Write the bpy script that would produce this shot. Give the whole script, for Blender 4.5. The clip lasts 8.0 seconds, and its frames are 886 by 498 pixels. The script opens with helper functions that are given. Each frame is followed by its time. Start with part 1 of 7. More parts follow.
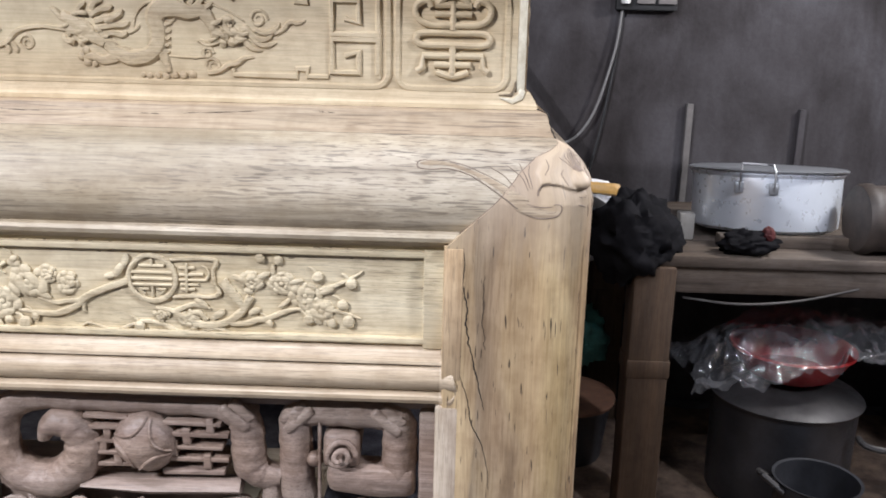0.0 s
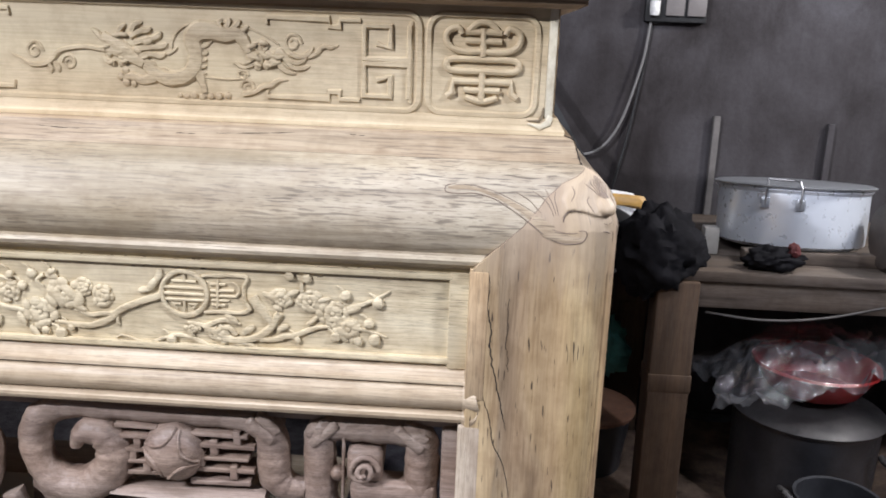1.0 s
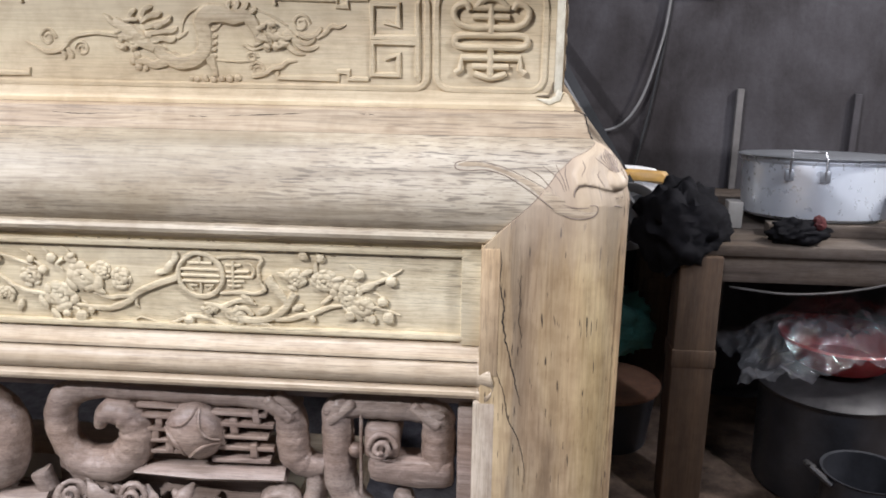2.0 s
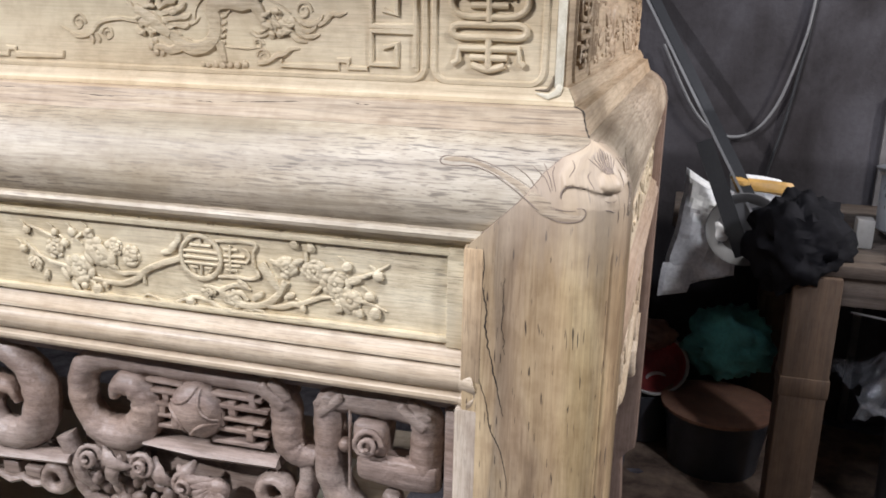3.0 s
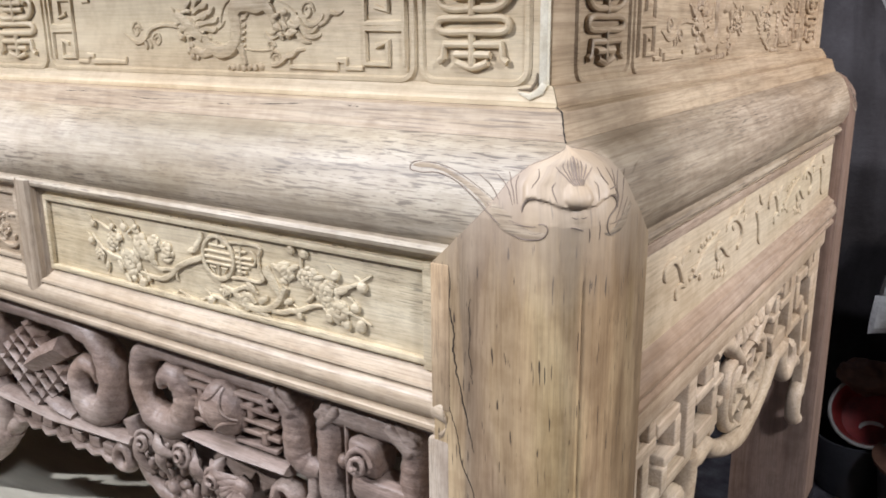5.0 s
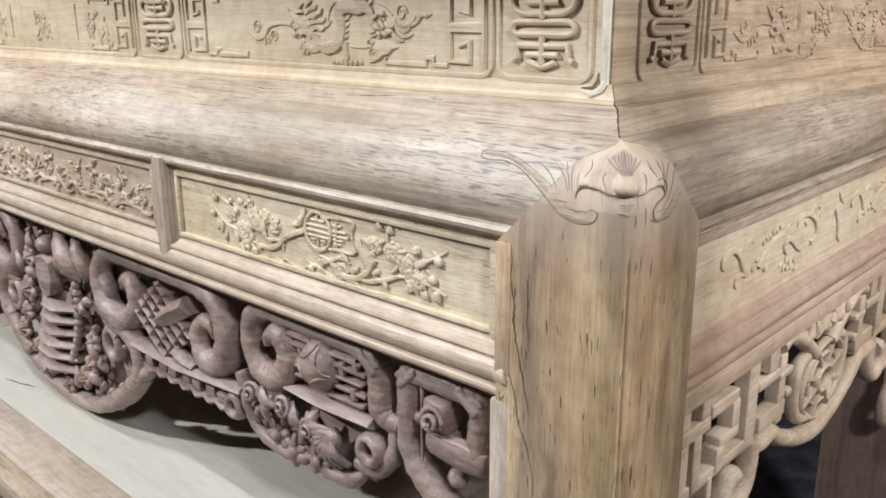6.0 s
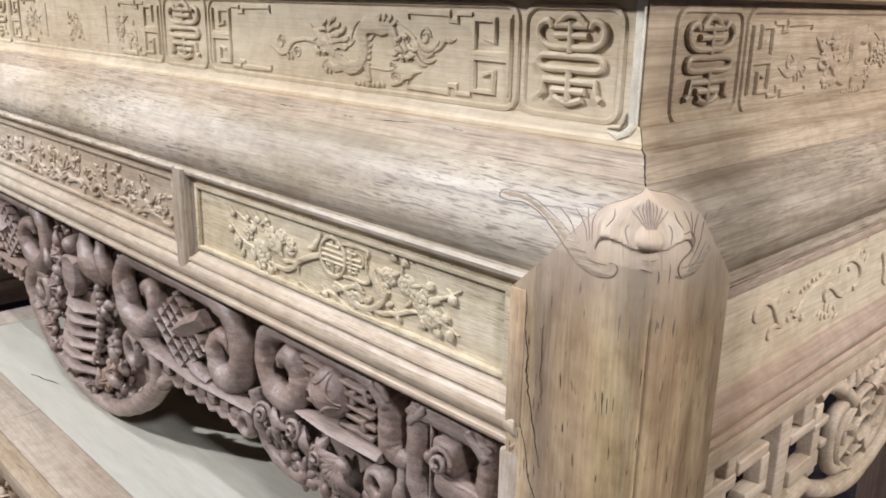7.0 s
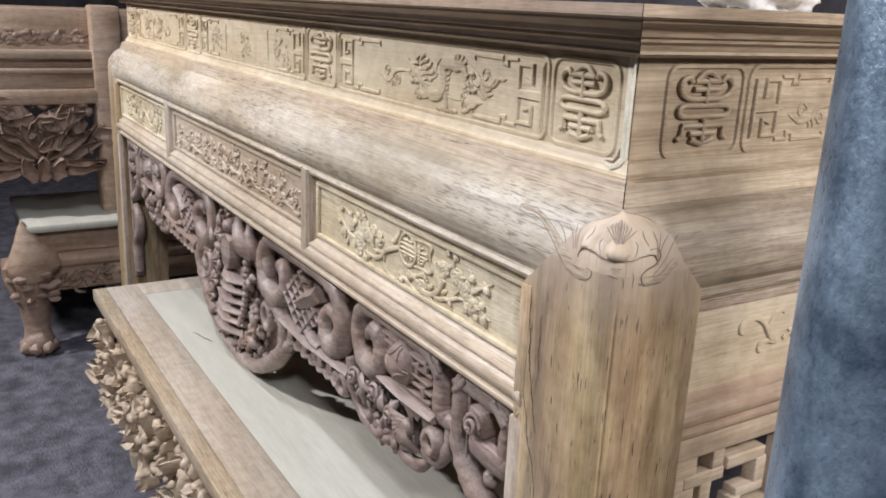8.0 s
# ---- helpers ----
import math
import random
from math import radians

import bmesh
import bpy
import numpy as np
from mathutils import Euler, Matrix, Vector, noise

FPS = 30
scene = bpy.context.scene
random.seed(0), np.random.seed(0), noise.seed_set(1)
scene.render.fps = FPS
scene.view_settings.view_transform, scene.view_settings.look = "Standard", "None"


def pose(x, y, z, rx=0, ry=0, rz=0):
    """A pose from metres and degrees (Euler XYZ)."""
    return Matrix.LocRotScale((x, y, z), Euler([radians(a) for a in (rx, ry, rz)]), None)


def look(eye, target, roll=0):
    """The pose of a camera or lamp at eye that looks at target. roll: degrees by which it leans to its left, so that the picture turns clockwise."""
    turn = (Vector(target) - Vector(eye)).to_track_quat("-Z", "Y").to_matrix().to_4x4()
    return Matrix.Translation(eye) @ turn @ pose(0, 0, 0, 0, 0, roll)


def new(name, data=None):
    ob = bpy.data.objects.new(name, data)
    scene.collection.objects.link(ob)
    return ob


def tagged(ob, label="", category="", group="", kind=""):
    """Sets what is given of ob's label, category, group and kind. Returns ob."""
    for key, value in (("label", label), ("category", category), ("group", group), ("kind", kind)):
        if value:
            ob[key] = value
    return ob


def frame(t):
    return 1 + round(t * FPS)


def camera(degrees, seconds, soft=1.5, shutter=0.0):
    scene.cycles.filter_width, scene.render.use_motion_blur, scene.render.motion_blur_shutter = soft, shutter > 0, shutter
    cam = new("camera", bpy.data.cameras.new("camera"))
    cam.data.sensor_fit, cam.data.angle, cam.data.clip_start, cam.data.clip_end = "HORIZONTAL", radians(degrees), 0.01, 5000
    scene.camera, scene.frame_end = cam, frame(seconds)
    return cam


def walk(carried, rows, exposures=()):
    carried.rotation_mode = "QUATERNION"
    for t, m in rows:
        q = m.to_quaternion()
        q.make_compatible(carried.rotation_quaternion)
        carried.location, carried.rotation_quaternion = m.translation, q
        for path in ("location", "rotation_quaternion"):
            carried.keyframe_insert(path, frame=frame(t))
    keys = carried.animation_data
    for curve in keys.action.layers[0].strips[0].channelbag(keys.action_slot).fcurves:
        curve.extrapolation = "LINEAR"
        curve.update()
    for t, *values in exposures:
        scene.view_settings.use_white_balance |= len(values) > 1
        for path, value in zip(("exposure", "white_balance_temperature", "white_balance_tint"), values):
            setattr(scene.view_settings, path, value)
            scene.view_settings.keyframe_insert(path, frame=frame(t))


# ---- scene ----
cam = camera(55.3, 8.0, 1.8)
PATH = [
    (0, (-0.029, 0.014, 1.287), (-0.07, 1.953, 0.799), 1.4),
    (0.5, (-0.038, 0.009, 1.292), (-0.085, 1.951, 0.815), 2.2),
    (1, (-0.033, 0.005, 1.31), (-0.127, 1.943, 0.824), 2.2),
    (1.5, (-0.022, -0.01, 1.299), (-0.18, 1.919, 0.797), 0.7),
    (2, (-0.018, 0.003, 1.308), (-0.173, 1.925, 0.776), 0.7),
    (3.3, (0.204, 0.084, 1.298), (-0.444, 1.894, 0.748), 1.0),
    (3.5, (0.229, 0.103, 1.31), (-0.471, 1.89, 0.751), 0.6),
    (4, (0.233, 0.208, 1.291), (-0.561, 1.963, 0.754), -0.3),
    (4.2, (0.246, 0.231, 1.292), (-0.597, 1.965, 0.763), -0.9),
    (5.3, (0.386, 0.232, 1.285), (-0.781, 1.771, 0.766), -0.2),
    (5.5, (0.402, 0.223, 1.291), (-0.804, 1.73, 0.769), -0.2),
    (6, (0.442, 0.193, 1.299), (-0.866, 1.607, 0.76), -0.3),
    (6.5, (0.438, 0.203, 1.3), (-0.907, 1.578, 0.751), 0.5),
    (7, (0.425, 0.248, 1.333), (-0.948, 1.589, 0.773), 1.2),
    (7.5, (0.536, 0.258, 1.344), (-0.955, 1.465, 0.778), 2.1),
    (8, (0.661, 0.245, 1.382), (-0.966, 1.266, 0.826), 2.6),
]
walk(cam, [(t, look(eye, target, roll)) for t, eye, target, roll in PATH], [(0, 0.0), (4, 0.02), (6, -0.05), (8, -0.12)])

# ---- light ----
def area_lamp(name, eye, target, power, size, color, long=0.0):
    """A round lamp, or a tube along its own x axis when it is long."""
    data = bpy.data.lights.new(name, "AREA")
    data.shape, data.size, data.energy, data.color = "DISK", size, power, color
    if long:
        data.shape, data.size, data.size_y = "RECTANGLE", long, size
    ob = new(name, data)
    ob.matrix_world = look(eye, target)
    return ob


world = bpy.data.worlds.new("world")
scene.world = world
world.use_nodes = True
world.node_tree.nodes["Background"].inputs[0].default_value = (0.5, 0.53, 0.6, 1)
world.node_tree.nodes["Background"].inputs[1].default_value = 0.1
area_lamp("work_lamp", (-2.8, -1.9, 3.45), (-0.6, 0.8, 0.9), 226, 0.15, (0.97, 0.98, 1.085))
area_lamp("tube_lamp", (-0.7, 0.05, 3.3), (-0.7, 0.6, 0.9), 44, 0.06, (0.93, 0.98, 1.14), 1.2)
area_lamp("hall_lamp", (1.85, 1.95, 2.15), (0.1, 1.3, 0.95), 50, 0.3, (0.99, 0.97, 0.985))
# fill lamp, added to brighten the post's right side and the bench
area_lamp("fill_lamp", (2.0, -0.4, 2.9), (0.1, 1.2, 0.9), 58, 0.3, (0.95, 0.98, 1.11))
scene.view_settings.exposure = 0.0


# ---- materials ----
def nodes_of(name):
    m = bpy.data.materials.new(name)
    m.use_nodes = True
    t = m.node_tree
    return m, t, t.nodes["Principled BSDF"]


def placed(t, scale, source):
    c, mp = t.nodes.new("ShaderNodeTexCoord"), t.nodes.new("ShaderNodeMapping")
    mp.inputs["Scale"].default_value = scale
    t.links.new(c.outputs[source], mp.inputs[0])
    return mp.outputs[0]


def coords(t, scale):
    return placed(t, scale, "Object")


def noise_tex(t, vec, scale=1.0, detail=4.0, rough=0.55, distort=0.0):
    n = t.nodes.new("ShaderNodeTexNoise")
    for key, v in (("Scale", scale), ("Detail", detail), ("Roughness", rough), ("Distortion", distort)):
        n.inputs[key].default_value = v
    t.links.new(vec, n.inputs["Vector"])
    return n.outputs["Fac"]


def ramp(t, fac, stops):
    r = t.nodes.new("ShaderNodeValToRGB")
    while len(r.color_ramp.elements) < len(stops):
        r.color_ramp.elements.new(0.5)
    for el, (p, c) in zip(r.color_ramp.elements, stops):
        el.position, el.color = p, (*c, 1) if len(c) == 3 else c
    t.links.new(fac, r.inputs[0])
    return r.outputs[0]


def mix(t, kind, fac, a, b):
    m = t.nodes.new("ShaderNodeMix")
    m.data_type, m.blend_type = "RGBA", kind
    for key, v in ((0, fac), (6, a), (7, b)):
        if isinstance(v, (int, float)):
            m.inputs[key].default_value = v
        elif isinstance(v, tuple):
            m.inputs[key].default_value = (*v, 1)
        else:
            t.links.new(v, m.inputs[key])
    return m.outputs[2]


def bump(t, b, height, strength, distance):
    n = t.nodes.new("ShaderNodeBump")
    n.inputs["Strength"].default_value, n.inputs["Distance"].default_value = strength, distance
    t.links.new(height, n.inputs["Height"])
    t.links.new(n.outputs[0], b.inputs["Normal"])


def wood(name, light, dark, axis, streak=0.5, pores=0.5, rough=0.5, pore_color=(0.07, 0.052, 0.04), blotch=(0.86, 0.82, 0.76), cuts=0.0, size=1.0, band=6, uv=False, grain=0.42, smooth_from=None, smooth_color=(0.56, 0.45, 0.33), chisel=0.0, gloss=0.34, dashes=(36, 720), zones=None, rings=0.0, veins=0.25, relief=0.18):
    """Raw planed timber: broad streaks along the axis, dark pores, blotches; cuts: short dark splits."""
    m, t, b = nodes_of(name)
    along = "xyz".index(axis)

    def sc(a, c):
        return tuple((a if i == along else c) / size for i in range(3))

    def coords(t, scale):
        return placed(t, scale, "UV" if uv else "Object")
    broad = noise_tex(t, coords(t, sc(3.0, 34)), 1, 6, 0.58, 0.6)
    fine = noise_tex(t, coords(t, sc(11, 380)), 1, 3, 0.6)
    dash = noise_tex(t, coords(t, sc(*dashes)), 1, 1, 0.4)
    small = noise_tex(t, coords(t, sc(dashes[0] * 2.6, dashes[1] * 1.7)), 1, 1, 0.4)
    big = noise_tex(t, coords(t, sc(2.0, band)), 1, 4, 0.55, 0.4)
    mid = tuple((x + y) / 2 for x, y in zip(light, dark))
    col = ramp(t, broad, [(0.30, dark), (0.34 + 0.2 * streak, mid), (0.64, light)])
    col = mix(t, "MULTIPLY", 0.9, col, ramp(t, big, [(0.40, blotch), (0.57, (1, 1, 1))]))
    col = mix(t, "MULTIPLY", grain, col, ramp(t, fine, [(0.36, (0.66, 0.61, 0.55)), (0.55, (1, 1, 1))]))
    hue = noise_tex(t, coords(t, sc(1.2, band * 0.8)), 1, 3, 0.5, 0.3)
    col = mix(t, "MULTIPLY", 0.8, col, ramp(t, hue, [(0.38, (1.0, 0.958, 0.895)), (0.5, (1, 1, 1)), (0.62, (0.93, 0.96, 0.95))]))
    spots_soft = noise_tex(t, placed(t, (42, 42, 42), "Object"), 1, 4, 0.6)
    col = mix(t, "MULTIPLY", 0.75, col, ramp(t, spots_soft, [(0.36, (0.82, 0.79, 0.76)), (0.56, (1, 1, 1))]))
    gate = ramp(t, noise_tex(t, coords(t, sc(2.5, 9)), 1, 3), [(0.36, (0.06, 0.06, 0.06)), (0.58, (1, 1, 1))])
    spots = mix(t, "LIGHTEN", 1.0, ramp(t, dash, [(0.585, (0, 0, 0)), (0.655, (1, 1, 1))]), ramp(t, small, [(0.60, (0, 0, 0)), (0.68, (0.75, 0.75, 0.75))]))
    f = mix(t, "MULTIPLY", 1.0, gate, spots)
    f = mix(t, "MULTIPLY", 1.0, f, (pores, pores, pores))
    col = mix(t, "MIX", f, col, pore_color)
    if veins:
        flow = noise_tex(t, coords(t, sc(2.2, 46)), 1, 3, 0.5, 0.9)
        hair = ramp(t, flow, [(0.465, (0, 0, 0)), (0.498, (veins, veins, veins)), (0.502, (veins, veins, veins)), (0.535, (0, 0, 0))])
        tight = noise_tex(t, coords(t, sc(3.4, 120)), 1, 3, 0.5, 0.7)
        thread = ramp(t, tight, [(0.45, (0, 0, 0)), (0.497, (veins, veins, veins)), (0.503, (veins, veins, veins)), (0.55, (0, 0, 0))])
        col = mix(t, "MIX", mix(t, "LIGHTEN", 1.0, hair, thread), col, mix(t, "MULTIPLY", 1.0, col, (0.52, 0.47, 0.43)))
    if cuts:
        zone = noise_tex(t, coords(t, sc(3.2, 17)), 1, 4, 0.55, 0.8)
        col = mix(t, "MULTIPLY", 0.8, col, ramp(t, zone, [(0.40, (0.66, 0.62, 0.60)), (0.47, (0.90, 0.87, 0.85)), (0.54, (1, 1, 0.97)), (0.62, (1, 0.98, 0.88))]))
        thin = noise_tex(t, coords(t, sc(10, 90)), 1, 5, 0.65, 0.5)
        col = mix(t, "MULTIPLY", 0.4, col, ramp(t, thin, [(0.36, (0.66, 0.61, 0.57)), (0.52, (1, 1, 1))]))
        cut = ramp(t, noise_tex(t, coords(t, sc(30, 340)), 1, 1.5, 0.45, 0.3), [(0.672, (0, 0, 0)), (0.71, (cuts, cuts, cuts))])
        col = mix(t, "MIX", cut, col, (0.05, 0.036, 0.028))
    if rings:
        wave = t.nodes.new("ShaderNodeTexWave")
        wave.wave_type, wave.bands_direction = "BANDS", "Z"
        for key, v in (("Scale", 30.0), ("Distortion", 9.0), ("Detail", 2.0), ("Detail Scale", 0.35)):
            wave.inputs[key].default_value = v
        t.links.new(placed(t, (0.5, 0.6, 1.0), "Object"), wave.inputs["Vector"])
        col = mix(t, "MULTIPLY", rings, col, ramp(t, wave.outputs["Fac"], [(0.15, (0.72, 0.68, 0.66)), (0.55, (1, 1, 1))]))
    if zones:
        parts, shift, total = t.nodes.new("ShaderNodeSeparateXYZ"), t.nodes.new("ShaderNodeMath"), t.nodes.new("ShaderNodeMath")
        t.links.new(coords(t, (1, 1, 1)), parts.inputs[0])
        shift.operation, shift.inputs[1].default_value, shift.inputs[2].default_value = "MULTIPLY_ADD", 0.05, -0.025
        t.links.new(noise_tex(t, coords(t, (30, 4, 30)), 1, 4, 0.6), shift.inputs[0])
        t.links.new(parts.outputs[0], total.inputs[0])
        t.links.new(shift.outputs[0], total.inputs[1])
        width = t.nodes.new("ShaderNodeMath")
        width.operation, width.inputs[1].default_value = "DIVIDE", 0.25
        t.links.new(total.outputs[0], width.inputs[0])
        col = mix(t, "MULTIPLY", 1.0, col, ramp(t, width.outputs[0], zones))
    if smooth_from:
        sep, add, sub = t.nodes.new("ShaderNodeSeparateXYZ"), t.nodes.new("ShaderNodeMath"), t.nodes.new("ShaderNodeMath")
        t.links.new(coords(t, (1, 1, 1)), sep.inputs[0])
        sub.operation, sub.inputs[1].default_value = "MULTIPLY", 0.09
        t.links.new(noise_tex(t, coords(t, (60, 9, 60)), 1, 4, 0.6), sub.inputs[0])
        add.operation = "ADD"
        t.links.new(sep.outputs[1], add.inputs[0])
        t.links.new(sub.outputs[0], add.inputs[1])
        rng = t.nodes.new("ShaderNodeMapRange")
        rng.inputs["From Min"].default_value, rng.inputs["From Max"].default_value = smooth_from[0] + 0.045, smooth_from[1] + 0.045
        rng.inputs["To Max"].default_value = 0.65
        t.links.new(add.outputs[0], rng.inputs[0])
        soft = mix(t, "MULTIPLY", 0.8, smooth_color, ramp(t, noise_tex(t, coords(t, (30, 22, 30)), 1, 5, 0.6), [(0.35, (0.84, 0.81, 0.78)), (0.62, (1, 1, 1))]))
        col = mix(t, "MIX", rng.outputs[0], col, soft)
    t.links.new(col, b.inputs["Base Color"])
    t.links.new(ramp(t, fine, [(0.3, (rough + 0.5 * relief,) * 3), (0.7, (rough - 0.25 * relief,) * 3)]), b.inputs["Roughness"])
    b.inputs["Specular IOR Level"].default_value = gloss
    bump(t, b, fine, relief, 0.0012)
    if chisel:
        n = t.nodes.new("ShaderNodeBump")
        n.inputs["Strength"].default_value, n.inputs["Distance"].default_value = chisel, 0.004
        t.links.new(noise_tex(t, placed(t, (110, 110, 110), "Object"), 1, 4, 0.6), n.inputs["Height"])
        t.links.new(b.inputs["Normal"].links[0].from_socket, n.inputs["Normal"])
        t.links.new(n.outputs[0], b.inputs["Normal"])
    return m


def plain(name, color, rough=0.6, metal=0.0, vary=0.25, scale=12.0, bump_d=0.002, bump_s=0.2, dark=None, stretch=(1, 1, 1), gloss=0.5):
    m, t, b = nodes_of(name)
    v = coords(t, tuple(scale * k for k in stretch))
    n1, n2 = noise_tex(t, v, 1, 6, 0.6), noise_tex(t, v, 9, 4, 0.6)
    d = dark or tuple(c * (1 - vary) for c in color)
    col = ramp(t, n1, [(0.35, d), (0.65, color)])
    col = mix(t, "MULTIPLY", 0.5, col, ramp(t, n2, [(0.3, (1 - vary,) * 3), (0.6, (1, 1, 1))]))
    t.links.new(col, b.inputs["Base Color"])
    t.links.new(ramp(t, n2, [(0.3, (max(rough - 0.1, 0.03),) * 3), (0.7, (min(rough + 0.1, 1),) * 3)]), b.inputs["Roughness"])
    b.inputs["Metallic"].default_value = metal
    b.inputs["Specular IOR Level"].default_value = gloss
    bump(t, b, n2, bump_s, bump_d)
    return m


M_FRIEZE = wood("pale_yellow_wood", (0.745, 0.63, 0.44), (0.625, 0.51, 0.345), "x", pores=0.18, rough=0.55, veins=0.1, grain=0.25)
M_PANEL = wood("pale_green_yellow_wood", (0.745, 0.66, 0.475), (0.62, 0.54, 0.38), "x", pores=0.5, grain=0.35, blotch=(0.82, 0.77, 0.68), rough=0.5)
M_MOULD = wood("grey_streaked_wood", (0.625, 0.55, 0.43), (0.43, 0.37, 0.285), "x", streak=0.5, pores=0.68, rough=0.52, gloss=0.45, relief=0.05, blotch=(0.66, 0.62, 0.54), grain=0.12, dashes=(34, 420), veins=0.3)
M_BEVEL = wood("tan_bevel_wood", (0.555, 0.455, 0.33), (0.41, 0.325, 0.23), "x", pores=0.5, rough=0.52, grain=0.3, dashes=(20, 420), veins=0.4)
# tone bands round the post: dark grey, palest at the arris, darker beyond
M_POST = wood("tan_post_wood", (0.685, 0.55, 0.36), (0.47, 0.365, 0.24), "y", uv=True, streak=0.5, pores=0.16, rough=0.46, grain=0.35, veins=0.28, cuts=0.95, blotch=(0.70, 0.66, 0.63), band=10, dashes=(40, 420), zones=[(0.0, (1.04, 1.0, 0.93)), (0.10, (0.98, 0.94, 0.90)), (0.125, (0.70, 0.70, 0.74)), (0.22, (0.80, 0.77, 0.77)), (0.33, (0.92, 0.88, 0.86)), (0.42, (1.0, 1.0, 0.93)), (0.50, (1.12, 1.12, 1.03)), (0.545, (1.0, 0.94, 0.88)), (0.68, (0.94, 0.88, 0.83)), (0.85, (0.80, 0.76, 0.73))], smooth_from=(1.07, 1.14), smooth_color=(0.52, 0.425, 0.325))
# back posts: reddish brown, darkened in the colour because they stand in shade
M_POST_SHADED = wood("shaded_reddish_post_wood", (0.31, 0.215, 0.17), (0.20, 0.135, 0.105), "z", pores=0.4, rough=0.5, grain=0.4)
M_STRIP = wood("tan_strip_wood", (0.60, 0.45, 0.285), (0.45, 0.325, 0.20), "z", pores=0.3, rough=0.45)
# brown for bars that paint shade in the head's grooves, and its joint
M_SHADE_LINE = plain("groove_shade_and_joint", (0.27, 0.205, 0.155), 0.7, vary=0.2)
M_RAIL = wood("pinkish_rail_wood", (0.60, 0.51, 0.39), (0.45, 0.37, 0.275), "x", pores=0.3, rough=0.42, grain=0.4)
M_RAILZ = wood("upright_brown_wood", (0.58, 0.485, 0.38), (0.44, 0.36, 0.28), "z", pores=0.3, rough=0.42, grain=0.5)
# side frieze, moulding and rail woods are browner and darker than the front's
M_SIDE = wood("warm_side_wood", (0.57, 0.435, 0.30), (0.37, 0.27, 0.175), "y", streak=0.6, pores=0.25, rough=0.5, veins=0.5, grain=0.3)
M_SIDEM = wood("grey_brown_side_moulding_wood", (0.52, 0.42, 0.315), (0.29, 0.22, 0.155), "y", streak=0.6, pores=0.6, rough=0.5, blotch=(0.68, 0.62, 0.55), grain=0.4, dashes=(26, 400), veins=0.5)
M_FRIEZEC = wood("carved_yellow_wood", (0.71, 0.59, 0.41), (0.57, 0.46, 0.31), "x", pores=0.35, rough=0.55, chisel=0.4)
M_PANELC = wood("carved_green_yellow_wood", (0.735, 0.65, 0.465), (0.55, 0.475, 0.33), "x", pores=0.5, rough=0.5, chisel=0.4)
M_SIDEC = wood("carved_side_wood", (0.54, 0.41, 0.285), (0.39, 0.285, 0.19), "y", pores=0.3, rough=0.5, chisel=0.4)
M_SIDEP = wood("pale_side_wood", (0.71, 0.59, 0.43), (0.60, 0.48, 0.335), "y", pores=0.15, veins=0.15, rough=0.5)
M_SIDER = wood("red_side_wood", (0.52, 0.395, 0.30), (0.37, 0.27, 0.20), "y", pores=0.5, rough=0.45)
M_CARVE = wood("mauve_carved_wood", (0.41, 0.325, 0.275), (0.255, 0.19, 0.16), "x", pores=0.3, rough=0.4, chisel=0.45, blotch=(0.74, 0.70, 0.68), band=18, rings=0.35)
M_SAWN = wood("pale_sawn_wood", (0.65, 0.53, 0.40), (0.53, 0.41, 0.30), "y", pores=0.2, rough=0.5)
M_CORN = wood("brown_cornice_wood", (0.42, 0.32, 0.23), (0.27, 0.19, 0.13), "x", pores=0.5, rough=0.42)
M_TTOP = plain("pale_tabletop_wood", (0.50, 0.475, 0.385), 0.5, vary=0.24, scale=4, stretch=(0.4, 3, 3), dark=(0.42, 0.395, 0.315), bump_s=0.1)
M_TEDGE = wood("greyish_tan_table_wood", (0.53, 0.465, 0.38), (0.41, 0.35, 0.28), "x", pores=0.2, rough=0.5, grain=0.3, dashes=(24, 400))
M_TTRIM = wood("yellow_tan_table_wood", (0.56, 0.465, 0.34), (0.41, 0.325, 0.225), "x", streak=0.7, pores=0.5, rough=0.5, dashes=(20, 400))
M_TCARVE = wood("tan_table_carving", (0.62, 0.515, 0.39), (0.46, 0.37, 0.27), "x", pores=0.1, rough=0.5, chisel=0.5)
M_OLD = wood("old_dark_bench_wood", (0.165, 0.134, 0.112), (0.075, 0.060, 0.051), "x", pores=0.6, rough=0.7)
M_OLDZ = wood("old_brown_leg_wood", (0.10, 0.064, 0.041), (0.057, 0.037, 0.024), "z", pores=0.5, rough=0.7)
M_NBR = wood("brown_neighbour_wood", (0.52, 0.385, 0.28), (0.34, 0.24, 0.17), "y", pores=0.3, rough=0.5)
# carving tone lowered to put the shade under the neighbour's body into it
M_NBRC = wood("shaded_neighbour_carving", (0.42, 0.305, 0.235), (0.26, 0.185, 0.14), "y", pores=0.2, rough=0.5, chisel=0.4)
M_CHIP = plain("chipped_pale_edge", (0.80, 0.75, 0.60), 0.7, vary=0.3, scale=70, dark=(0.62, 0.55, 0.40))
M_FLECK = plain("brown_dirt_fleck", (0.26, 0.20, 0.13), 0.8, vary=0.3, scale=60)
M_GAP = plain("dark_joint", (0.02, 0.016, 0.013), 0.9)


